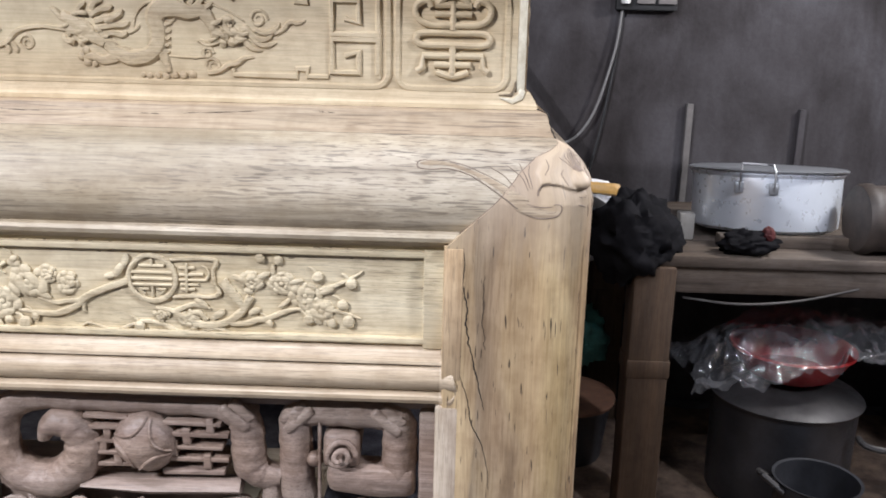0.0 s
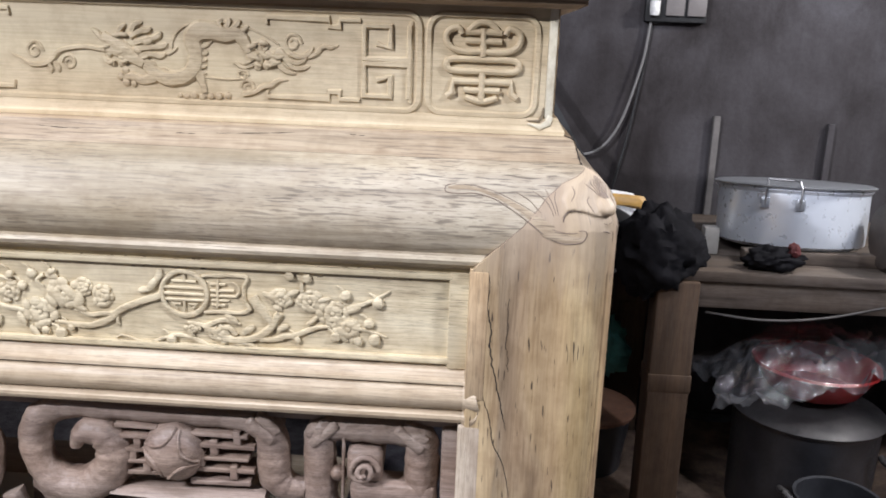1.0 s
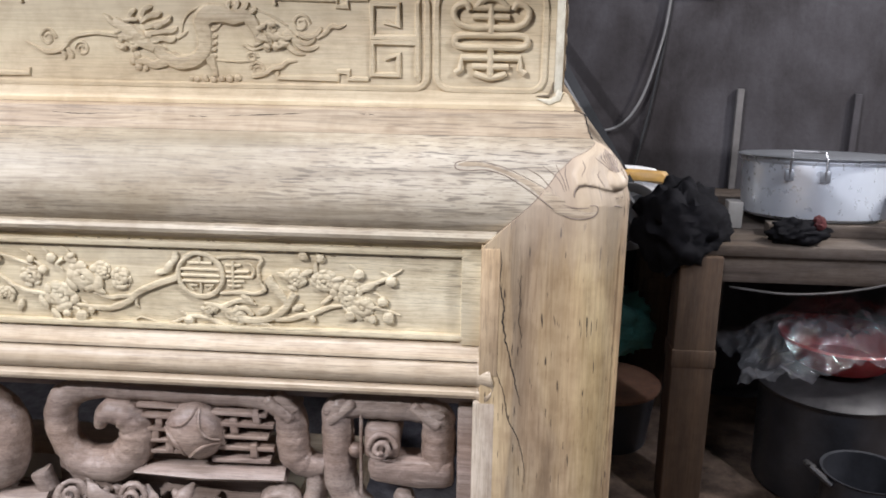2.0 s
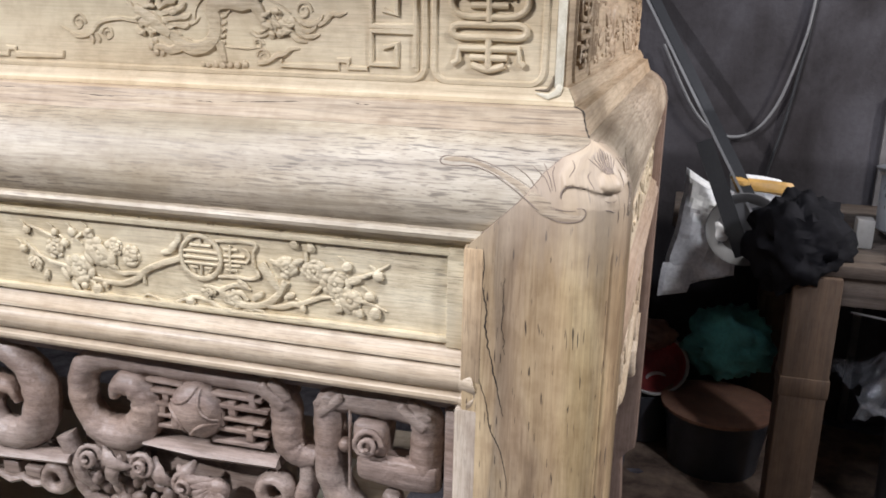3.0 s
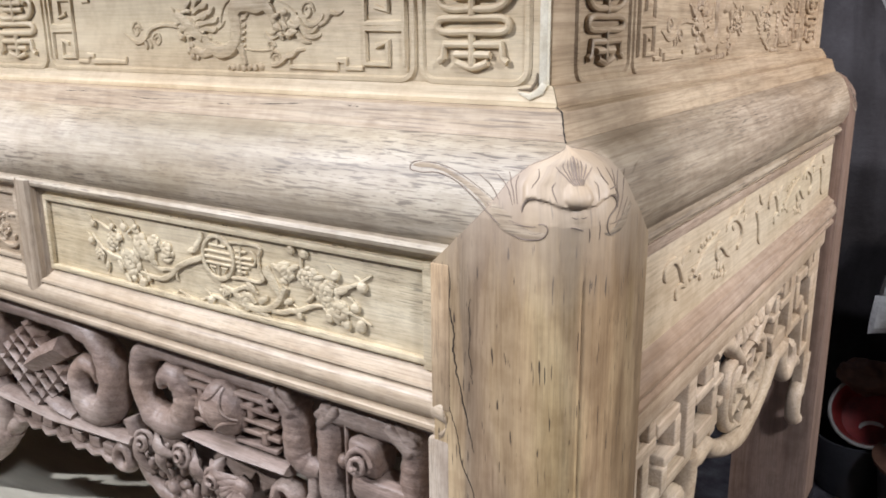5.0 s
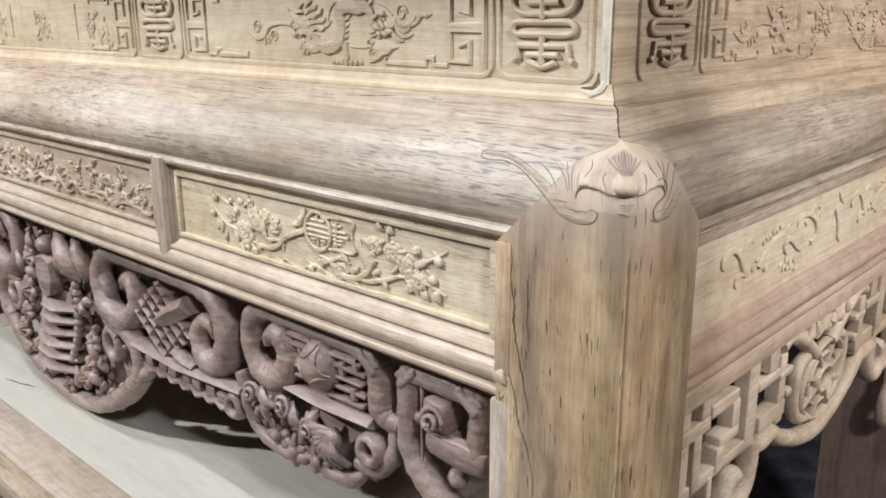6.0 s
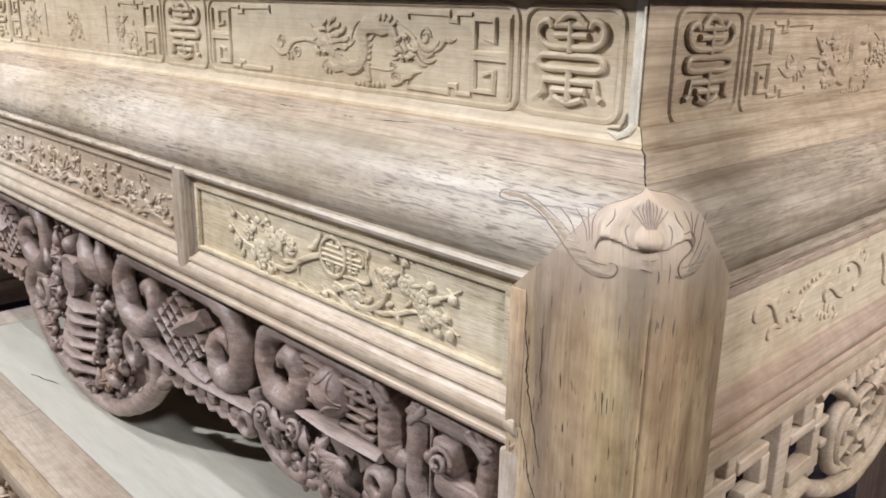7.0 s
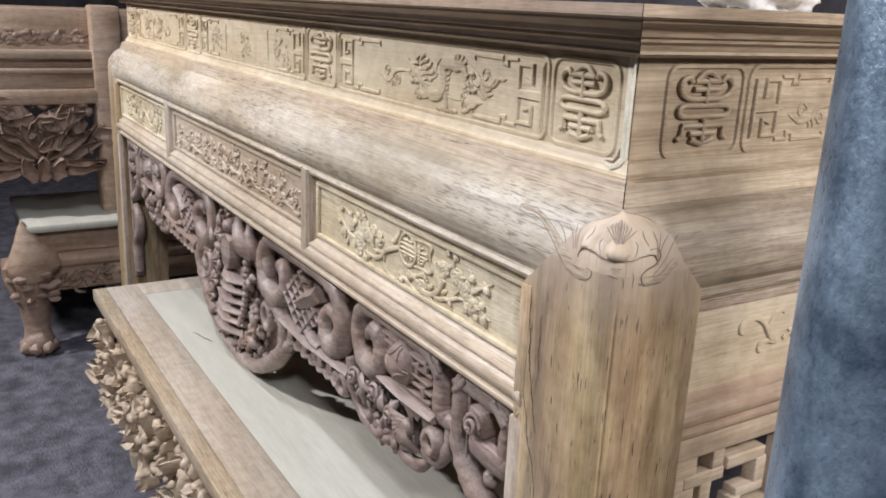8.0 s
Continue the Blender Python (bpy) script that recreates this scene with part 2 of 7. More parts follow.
def stained_wall(name):
    """Old plaster under soot: large smoky clouds, streaks running down and a fine rough grain."""
    m, t, b = nodes_of(name)
    cloud = noise_tex(t, coords(t, (0.9, 0.9, 0.75)), 1, 5, 0.6, 0.7)
    patch = noise_tex(t, coords(t, (5, 5, 3.4)), 1, 6, 0.62, 0.5)
    drip = noise_tex(t, coords(t, (9, 9, 0.7)), 1, 4, 0.6, 0.3)
    grit = noise_tex(t, coords(t, (60, 60, 60)), 1, 5, 0.65)
    col = ramp(t, cloud, [(0.34, (0.026, 0.022, 0.022)), (0.52, (0.060, 0.056, 0.059)), (0.70, (0.098, 0.096, 0.104))])
    col = mix(t, "MULTIPLY", 0.85, col, ramp(t, patch, [(0.34, (0.55, 0.51, 0.50)), (0.60, (1.08, 1.08, 1.10))]))
    col = mix(t, "MULTIPLY", 0.5, col, ramp(t, drip, [(0.38, (0.62, 0.58, 0.56)), (0.56, (1, 1, 1))]))
    col = mix(t, "MULTIPLY", 0.4, col, ramp(t, grit, [(0.35, (0.7, 0.68, 0.68)), (0.6, (1, 1, 1))]))
    t.links.new(col, b.inputs["Base Color"])
    b.inputs["Roughness"].default_value = 0.85
    b.inputs["Specular IOR Level"].default_value = 0.25
    bump(t, b, grit, 0.35, 0.006)
    return m


M_WALL = stained_wall("sooty_plaster")
M_FLOOR = plain("dusty_concrete", (0.165, 0.158, 0.18), 0.8, vary=0.6, scale=13, bump_d=0.012, bump_s=0.8, dark=(0.055, 0.05, 0.058))
M_ALUL = plain("scuffed_aluminium_lid", (0.50, 0.52, 0.55), 0.4, 0.85, vary=0.2, scale=8, bump_s=0.1)
M_DIRT = plain("brown_dirt", (0.27, 0.185, 0.13), 0.9, vary=0.5, scale=10, bump_d=0.008, bump_s=0.6, dark=(0.07, 0.045, 0.032))
M_ALU = plain("brushed_aluminium", (0.78, 0.83, 0.90), 0.33, 0.5, vary=0.05, scale=5, bump_s=0.02)
M_BLACKPOT = plain("black_enamel", (0.042, 0.043, 0.049), 0.4, vary=0.4)
M_LID = plain("dull_pot_lid", (0.085, 0.08, 0.08), 0.5, 0.4, vary=0.5, scale=8)
M_CLOTH = plain("black_cloth", (0.014, 0.0135, 0.0155), 0.9, vary=0.5, scale=20, gloss=0.1)
M_RED = plain("red_plastic", (0.42, 0.03, 0.03), 0.35, vary=0.15)
M_DKRED = plain("dull_red_print", (0.36, 0.045, 0.04), 0.45, vary=0.5, scale=14)
M_GREEN = plain("green_cloth", (0.085, 0.30, 0.26), 0.8, vary=0.5, dark=(0.05, 0.17, 0.15))
M_RUST = plain("rusty_brown_lid", (0.31, 0.165, 0.105), 0.5, vary=0.5, scale=9, dark=(0.17, 0.085, 0.055))
M_WHITE = plain("white_printed_sack", (0.90, 0.89, 0.87), 0.28, vary=0.3, scale=9)
M_ORANGE = plain("orange_print", (0.62, 0.36, 0.10), 0.45, vary=0.3)
M_CABLE = plain("grey_cable", (0.16, 0.155, 0.15), 0.6, vary=0.1)
M_BLACK = plain("black_rubber", (0.015, 0.015, 0.016), 0.6)
M_SOCKET = plain("aged_socket_plastic", (0.17, 0.155, 0.15), 0.5, vary=0.2)
M_RIM = plain("pale_worn_plastic", (0.36, 0.34, 0.31), 0.5, vary=0.2)
M_STICK = plain("grey_weathered_stick", (0.12, 0.11, 0.105), 0.8, vary=0.3, scale=20)
M_ROLLER = plain("dark_greasy_roller_wood", (0.05, 0.037, 0.03), 0.6, vary=0.5, scale=9, stretch=(0.3, 3, 3))
M_WIRE = plain("dull_steel_wire", (0.30, 0.30, 0.31), 0.4, 0.8, vary=0.2)
M_RAG = plain("dark_red_rag", (0.12, 0.02, 0.02), 0.8, vary=0.4)
M_PIPE = plain("galvanised_pipe", (0.28, 0.36, 0.44), 0.34, 0.45, vary=0.4, scale=30, dark=(0.085, 0.125, 0.17), stretch=(1, 1, 0.8), bump_s=0.4)


def clear_film(name):
    """Thin crinkled film: mostly see-through, with sharp glints."""
    m, t, b = nodes_of(name)
    out = t.nodes["Material Output"]
    clear, gloss, blend = t.nodes.new("ShaderNodeBsdfTransparent"), t.nodes.new("ShaderNodeBsdfGlossy"), t.nodes.new("ShaderNodeMixShader")
    clear.inputs[0].default_value = (0.86, 0.86, 0.88, 1)
    gloss.inputs["Roughness"].default_value = 0.1
    blend.inputs[0].default_value = 0.09
    haze, veil = t.nodes.new("ShaderNodeBsdfDiffuse"), t.nodes.new("ShaderNodeMixShader")
    haze.inputs[0].default_value = (0.75, 0.76, 0.80, 1)
    veil.inputs[0].default_value = 0.055
    n = t.nodes.new("ShaderNodeBump")
    n.inputs["Strength"].default_value, n.inputs["Distance"].default_value = 0.8, 0.012
    t.links.new(noise_tex(t, coords(t, (26, 26, 26)), 1, 4), n.inputs["Height"])
    t.links.new(n.outputs[0], gloss.inputs["Normal"])
    t.links.new(clear.outputs[0], veil.inputs[1])
    t.links.new(haze.outputs[0], veil.inputs[2])
    t.links.new(veil.outputs[0], blend.inputs[1])
    t.links.new(gloss.outputs[0], blend.inputs[2])
    t.links.new(blend.outputs[0], out.inputs[0])
    return m


M_FILM = clear_film("crinkled_clear_film")

# ---- builders ----
ORIGIN = {}


def root(name, at, label, category, group=""):
    ob = new(name)
    ob.location, ob.empty_display_size = at, 0.1
    ORIGIN[ob.name] = Vector(at)
    return tagged(ob, label, category, group)


def part(name, bm, material, parent=None, label="", sharp=35, smooth=True):
    """Links a bmesh, given in world coordinates, as one mesh under a thing or a part."""
    o = ORIGIN[parent.name] if parent else Vector((0, 0, 0))
    bmesh.ops.translate(bm, verts=bm.verts, vec=-o)
    bmesh.ops.recalc_face_normals(bm, faces=bm.faces)
    me = bpy.data.meshes.new(name)
    bm.to_mesh(me)
    bm.free()
    if smooth:
        me.polygons.foreach_set("use_smooth", [True] * len(me.polygons))
        me.set_sharp_from_angle(angle=radians(sharp))
    me.materials.append(material)
    ob = new(name, me)
    if parent:
        ob.parent = parent
        ORIGIN[ob.name] = o
    return tagged(ob, label)


def setting(name, bm, material, label, category):
    ob = part(name, bm, material)
    return tagged(ob, label, category, "", "structure")


def box(bm, x0, x1, y0, y1, z0, z1, bevel=0.0):
    r = bmesh.ops.create_cube(bm, size=1.0)
    for v in r["verts"]:
        v.co = Vector((x0 + (v.co.x + 0.5) * (x1 - x0), y0 + (v.co.y + 0.5) * (y1 - y0), z0 + (v.co.z + 0.5) * (z1 - z0)))
    if bevel:
        edges = list({e for v in r["verts"] for e in v.link_edges})
        bmesh.ops.bevel(bm, geom=edges, offset=bevel, segments=2, affect="EDGES", profile=0.5)


def spline(pts, n=4, closed=False):
    """Catmull-Rom through points of any dimension."""
    out, k = [], len(pts)
    idx = (lambda i: pts[i % k]) if closed else (lambda i: pts[min(max(i, 0), k - 1)])
    for i in range(k if closed else k - 1):
        a, b, c, d = (np.array(idx(i + j), float) for j in (-1, 0, 1, 2))
        for j in range(n):
            u = j / n
            out.append(0.5 * (2 * b + (c - a) * u + (2 * a - 5 * b + 4 * c - d) * u * u + (3 * b - a - 3 * c + d) * u ** 3))
    if not closed:
        out.append(np.array(pts[-1], float))
    return out


def tube(bm, pts, radius, sides=8, closed=False, up=(0, 1, 0), squash=1.0, caps=True):
    """A round bar along points; radius: one number or one for each point; squash: thickness along up."""
    k = len(pts)
    P = [Vector(p[:3]) for p in pts]
    R = [radius] * k if isinstance(radius, (int, float)) else radius
    rings, up = [], Vector(up)
    for i in range(k):
        a = P[(i - 1) % k] if closed or i else P[0]
        b = P[(i + 1) % k] if closed or i < k - 1 else P[-1]
        d = (b - a)
        d = d.normalized() if d.length > 1e-9 else Vector((1, 0, 0))
        s = d.cross(up)
        s = s.normalized() if s.length > 1e-6 else d.orthogonal().normalized()
        n = s.cross(d).normalized()
        # widen at sharp bends so that the bar keeps its breadth
        wide = 1.0
        if (closed or 0 < i < k - 1):
            e = P[i] - P[(i - 1) % k]
            if e.length > 1e-9:
                wide = 1 / max(abs(e.normalized().dot(d)), 0.6)
        rings.append([bm.verts.new(P[i] + s * (R[i] * wide * math.cos(2 * math.pi * j / sides)) + n * (R[i] * squash * math.sin(2 * math.pi * j / sides))) for j in range(sides)])
    for i in range(k if closed else k - 1):
        a, b = rings[i], rings[(i + 1) % k]
        for j in range(sides):
            bm.faces.new((a[j], a[(j + 1) % sides], b[(j + 1) % sides], b[j]))
    if caps and not closed:
        bm.faces.new(rings[0])
        bm.faces.new(rings[-1][::-1])


def ball(bm, at, r, seg=10, ring=7, scale=(1, 1, 1), turn=None):
    m = Matrix.Translation(at) @ (turn or Matrix()) @ Matrix.Diagonal((r * scale[0], r * scale[1], r * scale[2], 1))
    top, low = bm.verts.new(m @ Vector((0, 0, 1))), bm.verts.new(m @ Vector((0, 0, -1)))
    rows = []
    for i in range(1, ring):
        a = math.pi * i / ring
        rows.append([bm.verts.new(m @ Vector((math.sin(a) * math.cos(2 * math.pi * j / seg), math.sin(a) * math.sin(2 * math.pi * j / seg), math.cos(a)))) for j in range(seg)])
    for j in range(seg):
        k = (j + 1) % seg
        bm.faces.new((top, rows[0][j], rows[0][k]))
        bm.faces.new((low, rows[-1][k], rows[-1][j]))
        for p, q in zip(rows, rows[1:]):
            bm.faces.new((p[j], q[j], q[k], p[k]))


def lathe(bm, profile, at, seg=40, axis="z"):
    """Turns (radius, height) pairs round an upright axis at a place."""
    rings = []
    for r, h in profile:
        ring = []
        for j in range(seg):
            a = 2 * math.pi * j / seg
            p = (r * math.cos(a), r * math.sin(a), h)
            p = p if axis == "z" else (h, p[0], p[1]) if axis == "x" else (p[0], h, p[1])
            ring.append(bm.verts.new(Vector(at) + Vector(p)))
        rings.append(ring)
    for a, b in zip(rings, rings[1:]):
        for j in range(seg):
            bm.faces.new((a[j], a[(j + 1) % seg], b[(j + 1) % seg], b[j]))
    bm.faces.new(rings[0])
    bm.faces.new(rings[-1])


# ---- the place ----
bm = bmesh.new()
bmesh.ops.create_grid(bm, x_segments=60, y_segments=60, size=0.5)
for v in bm.verts:
    v.co = Vector((-2.2 + v.co.x * 9.0, 0.2 + v.co.y * 7.0, 0.0))
    v.co.z = -0.004 + 0.004 * noise.noise(v.co * 2.1)
setting("floor", bm, M_FLOOR, "dark grey dusty concrete workshop floor", "floor")
bm = bmesh.new()
box(bm, -6.6, 2.3, 2.95, 3.1, -0.05, 3.6)
setting("wall_back", bm, M_WALL, "dark soot-stained grey plaster wall", "wall")
bm = bmesh.new()
box(bm, 2.15, 2.3, -3.2, 2.95, -0.05, 3.6)
setting("wall_right", bm, M_WALL, "dark grey plaster workshop side wall", "wall")
bm = bmesh.new()
box(bm, -6.6, -6.45, -3.2, 2.95, -0.05, 3.6)
setting("wall_left", bm, M_WALL, "dark grey plaster far workshop wall", "wall")
bm = bmesh.new()
box(bm, -6.45, 2.15, -3.2, -3.05, -0.05, 3.6)
setting("wall_front", bm, M_WALL, "dark grey plaster workshop wall", "wall")
bm = bmesh.new()
box(bm, -6.6, 2.3, -3.2, 3.1, 3.6, 3.7)
setting("ceiling", bm, M_WALL, "dark workshop ceiling", "ceiling")

# ---- the altar: outer faces of its posts, and its middle ----
X0, X1, Y0, Y1 = -2.381, 0.097, 0.794, 1.972
CX, CY = (X0 + X1) / 2, (Y0 + Y1) / 2
POST = 0.139

altar = root("carved_altar", (CX, CY, 0), "large unvarnished carved wooden altar standing on the workshop floor", "altar")


R_ARRIS = 0.042
S_FRONT = POST - R_ARRIS
S_ARC = S_FRONT + R_ARRIS * math.pi / 2
S_MID = S_FRONT + R_ARRIS * math.pi / 4
S_END = S_ARC + 0.08


SIDE_WIDE = R_ARRIS + 0.08
JOINT_FRONT = [(0, 1.0925), (0.046, 1.138), (0.0635, 1.157), (0.075, 1.170), (0.082, 1.1780), (0.0895, 1.1845), (S_FRONT, 1.1905), (S_MID, 1.1935)]
JOINT_SIDE = [(0, 1.110), (0.010, 1.121), (0.032, 1.1455), (0.045, 1.170), (0.052, 1.180), (0.062, 1.1875), (0.08, 1.1915), (S_END - S_MID, 1.1935)]


def head_top(s):
    """Height of the joint between the post's head and the moulding."""
    d, line = (s, JOINT_FRONT) if s < S_MID else (S_END - s, JOINT_SIDE)
    return float(np.interp(d, [p[0] for p in line], [p[1] for p in line]))


def head_side(z, front=True):
    """How far in from the post's inner edge the moulding runs on under the head at height z."""
    line = JOINT_FRONT if front else JOINT_SIDE
    return float(np.interp(z, [p[1] for p in line], [p[0] for p in line])) + (0.008 if z < 1.17 else 0.0075)


def run(name, profile, side, material, label="", trim=0.0, start=None, stop=None, heads=False):
    """A moulding along one side of the altar: (out, z) pairs, mitred at the corners unless cut at start or stop."""
    bm = bmesh.new()
    ends = []
    if heads:
        fine = []
        for a, b in zip(profile, profile[1:]):
            n = max(1, int(abs(b[1] - a[1]) / 0.0022)) if 1.10 < a[1] < 1.2225 else 1
            fine += [(a[0] + (b[0] - a[0]) * i / n, a[1] + (b[1] - a[1]) * i / n) for i in range(n)]
        profile = fine + [profile[-1]]
    for end in (0, 1):
        ring = []
        for out, z in profile:
            x0, x1, y0, y1 = X0 - out, X1 + out, Y0 - out, Y1 + out
            if heads and z < 1.1934:
                across = side in ("front", "back")
                back = max(out + (POST if across else SIDE_WIDE) - head_side(z, across), 0.0)
                x0, x1 = (x0 + back, x1 - back) if side in ("front", "back") else (x0, x1)
                y0, y1 = (y0 + back, y1 - back) if side in ("left", "right") else (y0, y1)
            if side in ("front", "back"):
                y = y0 if side == "front" else y1
                x = (x0 + trim, x1 - trim)[end]
                if (start, stop)[end] is not None:
                    x = (start, stop)[end]
                ring.append(bm.verts.new((x, y, z)))
            else:
                x = x1 if side == "right" else x0
                y = (y0 + trim, y1 - trim)[end]
                if (start, stop)[end] is not None:
                    y = (start, stop)[end]
                ring.append(bm.verts.new((x, y, z)))
        ends.append(ring)
    k = len(profile)
    for i in range(k):
        bm.faces.new((ends[0][i], ends[0][(i + 1) % k], ends[1][(i + 1) % k], ends[1][i]))
    if not heads:
        bm.faces.new(ends[0])
        bm.faces.new(ends[1][::-1])
    return part(name, bm, material, altar, label, sharp=24)


CUSHION = [(-0.10, 1.222), (-0.0685, 1.222), (-0.0462, 1.2165), (-0.0434, 1.2085), (-0.0410, 1.2005), (-0.038, 1.194), (-0.0275, 1.1885), (-0.0190, 1.182), (-0.0125, 1.174), (-0.0078, 1.1655), (-0.0040, 1.156), (-0.0010, 1.146), (0.0007, 1.136),
           (0.0002, 1.126), (-0.003, 1.115), (-0.008, 1.1075), (-0.010, 1.1055), (-0.006, 1.103), (-0.004, 1.0995), (-0.005, 1.0955), (-0.009, 1.0925), (-0.013, 1.0915), (-0.016, 1.088), (-0.10, 1.088)]
CUSHION = CUSHION[:5] + [(float(p[0]), float(p[1])) for p in spline(CUSHION[5:14], 4)] + CUSHION[14:]
RAIL = [(-0.10, 0.985), (-0.017, 0.985), (-0.010, 0.977), (-0.004, 0.974), (-0.003, 0.971), (-0.007, 0.969), (-0.004, 0.967), (0.000, 0.962), (0.0018, 0.955),
        (0.000, 0.948), (-0.004, 0.9435), (-0.008, 0.942), (-0.004, 0.9400), (-0.0012, 0.9375), (-0.0008, 0.934), (-0.003, 0.930), (-0.009, 0.927), (-0.10, 0.927)]
RAIL = RAIL[:5] + [(float(p[0]), float(p[1])) for p in spline(RAIL[5:11], 4)] + RAIL[11:]
CORNICE = [(-0.12, 1.390), (0.002, 1.390), (0.003, 1.379), (-0.006, 1.3765), (-0.007, 1.374), (-0.016, 1.372), (-0.024, 1.367), (-0.027, 1.361), (-0.032, 1.3595),
           (-0.0325, 1.356), (-0.040, 1.353), (-0.043, 1.347), (-0.0425, 1.344), (-0.050, 1.3405), (-0.12, 1.3395)]


def cushion_out(z):
    zs = [p[1] for p in CUSHION if p[1] > 1.106][1:][::-1]
    os = [p[0] for p in CUSHION if p[1] > 1.106][1:][::-1]
    return float(np.interp(z, zs, os))


BEVEL = CUSHION[:5] + [(-0.0385, 1.1945), (-0.10, 1.1945)]
SILL = [(-0.10, 1.236), (-0.0640, 1.236), (-0.0618, 1.2352), (-0.0548, 1.2232), (-0.0546, 1.2190), (-0.10, 1.2224)]
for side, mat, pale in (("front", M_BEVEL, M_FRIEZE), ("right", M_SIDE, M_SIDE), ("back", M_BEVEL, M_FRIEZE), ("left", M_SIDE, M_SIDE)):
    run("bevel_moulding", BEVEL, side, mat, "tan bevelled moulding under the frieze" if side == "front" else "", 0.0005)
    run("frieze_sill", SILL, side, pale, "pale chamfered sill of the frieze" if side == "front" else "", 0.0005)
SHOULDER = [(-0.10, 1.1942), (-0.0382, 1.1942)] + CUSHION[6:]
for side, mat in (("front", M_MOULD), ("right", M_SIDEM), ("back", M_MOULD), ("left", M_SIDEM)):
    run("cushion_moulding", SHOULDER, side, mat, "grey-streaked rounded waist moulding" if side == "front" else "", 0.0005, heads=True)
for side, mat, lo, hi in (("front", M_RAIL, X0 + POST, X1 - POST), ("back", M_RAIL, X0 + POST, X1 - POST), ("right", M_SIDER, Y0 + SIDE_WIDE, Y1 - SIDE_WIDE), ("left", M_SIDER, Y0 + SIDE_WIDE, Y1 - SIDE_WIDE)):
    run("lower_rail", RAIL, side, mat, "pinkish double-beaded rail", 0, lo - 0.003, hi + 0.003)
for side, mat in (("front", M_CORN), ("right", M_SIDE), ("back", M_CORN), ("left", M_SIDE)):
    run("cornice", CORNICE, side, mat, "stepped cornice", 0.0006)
bm = bmesh.new()
box(bm, X0 + 0.1, X1 - 0.1, Y0 + 0.1, Y1 - 0.1, 1.352, 1.3895)
part("tabletop", bm, M_TEDGE, altar)
bm = bmesh.new()
box(bm, X0 + 0.09, X1 - 0.09, Y0 + 0.09, Y1 - 0.09, 0.932, 1.2)
part("carcass", bm, M_NBR, altar)

# frieze boards
FY, FX = Y0 + 0.063, X1 - 0.066
FXL = 2 * CX - FX
FYB = Y1 - 0.063
bm = bmesh.new()
box(bm, FXL, FX - 0.010, FY, FY + 0.02, 1.222, 1.345)
frieze_front = part("frieze_board", bm, M_FRIEZE, altar, "pale yellow frieze board with carved frets and dragons")
bm = bmesh.new()
box(bm, FX - 0.0098, FX - 0.002, FY - 0.001, FY + 0.02, 1.2225, 1.345, 0.001)
part("corner_strip", bm, M_CHIP, altar, "chipped pale corner strip")
bm = bmesh.new()
box(bm, FX - 0.0045, FX - 0.0021, FY + 0.0002, FY + 0.0034, 1.2225, 1.345)
part("joint", bm, M_GAP, altar)
bm = bmesh.new()
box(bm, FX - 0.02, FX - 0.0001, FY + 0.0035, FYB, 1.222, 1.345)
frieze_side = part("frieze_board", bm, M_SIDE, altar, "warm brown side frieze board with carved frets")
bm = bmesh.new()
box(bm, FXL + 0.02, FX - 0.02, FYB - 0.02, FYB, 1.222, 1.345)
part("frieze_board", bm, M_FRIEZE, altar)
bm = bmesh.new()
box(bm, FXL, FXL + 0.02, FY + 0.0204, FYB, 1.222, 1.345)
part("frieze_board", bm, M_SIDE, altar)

# ---- corner posts ----


def ease(x, a, b):
    k = min(max((x - a) / (b - a), 0.0), 1.0)
    return k * k * (3 - 2 * k)


def contour(s, out=0.0, r=R_ARRIS):
    """Plan of the front right post: from its inner front edge round the arris to its inner side edge."""
    xi, cx, cy = X1 - POST, X1 + out - r, Y0 - out + r
    if s <= S_FRONT:
        return (xi + s * (cx - xi) / S_FRONT, Y0 - out)
    if s >= S_ARC:
        return (X1 + out, cy + (s - S_ARC) / 0.08 * (Y0 + SIDE_WIDE - cy))
    a = (s - S_FRONT) / R_ARRIS
    return (cx + r * math.sin(a), cy - r * math.cos(a))


def arris(z):
    return float(np.interp(z, (1.150, 1.165, 1.1785, 1.1845, 1.19, 1.1935), (R_ARRIS, 0.040, 0.028, 0.0145, 0.0055, 0.0025)))


def post_out(z):
    if z > 0.36:
        return 0.0019 if z < 1.137 else min(0.0019, cushion_out(z) + 0.0010)
    if z > 0.32:
        return 0.0022 - 0.03 * math.sin((0.36 - z) / 0.04 * math.pi / 2)
    if z > 0.10:
        return -0.0278 + 0.008 * math.sin((0.32 - z) / 0.22 * math.pi)
    return -0.0278 + 0.022 * math.sin((0.10 - z) / 0.10 * math.pi)


BROW = [(0.0, 1.1495), (0.0046, 1.1497), (0.0144, 1.1508), (0.0239, 1.1544), (0.0345, 1.1559), (0.0405, 1.1548), (0.0437, 1.1520), (0.0458, 1.148), (0.0461, 1.145)]


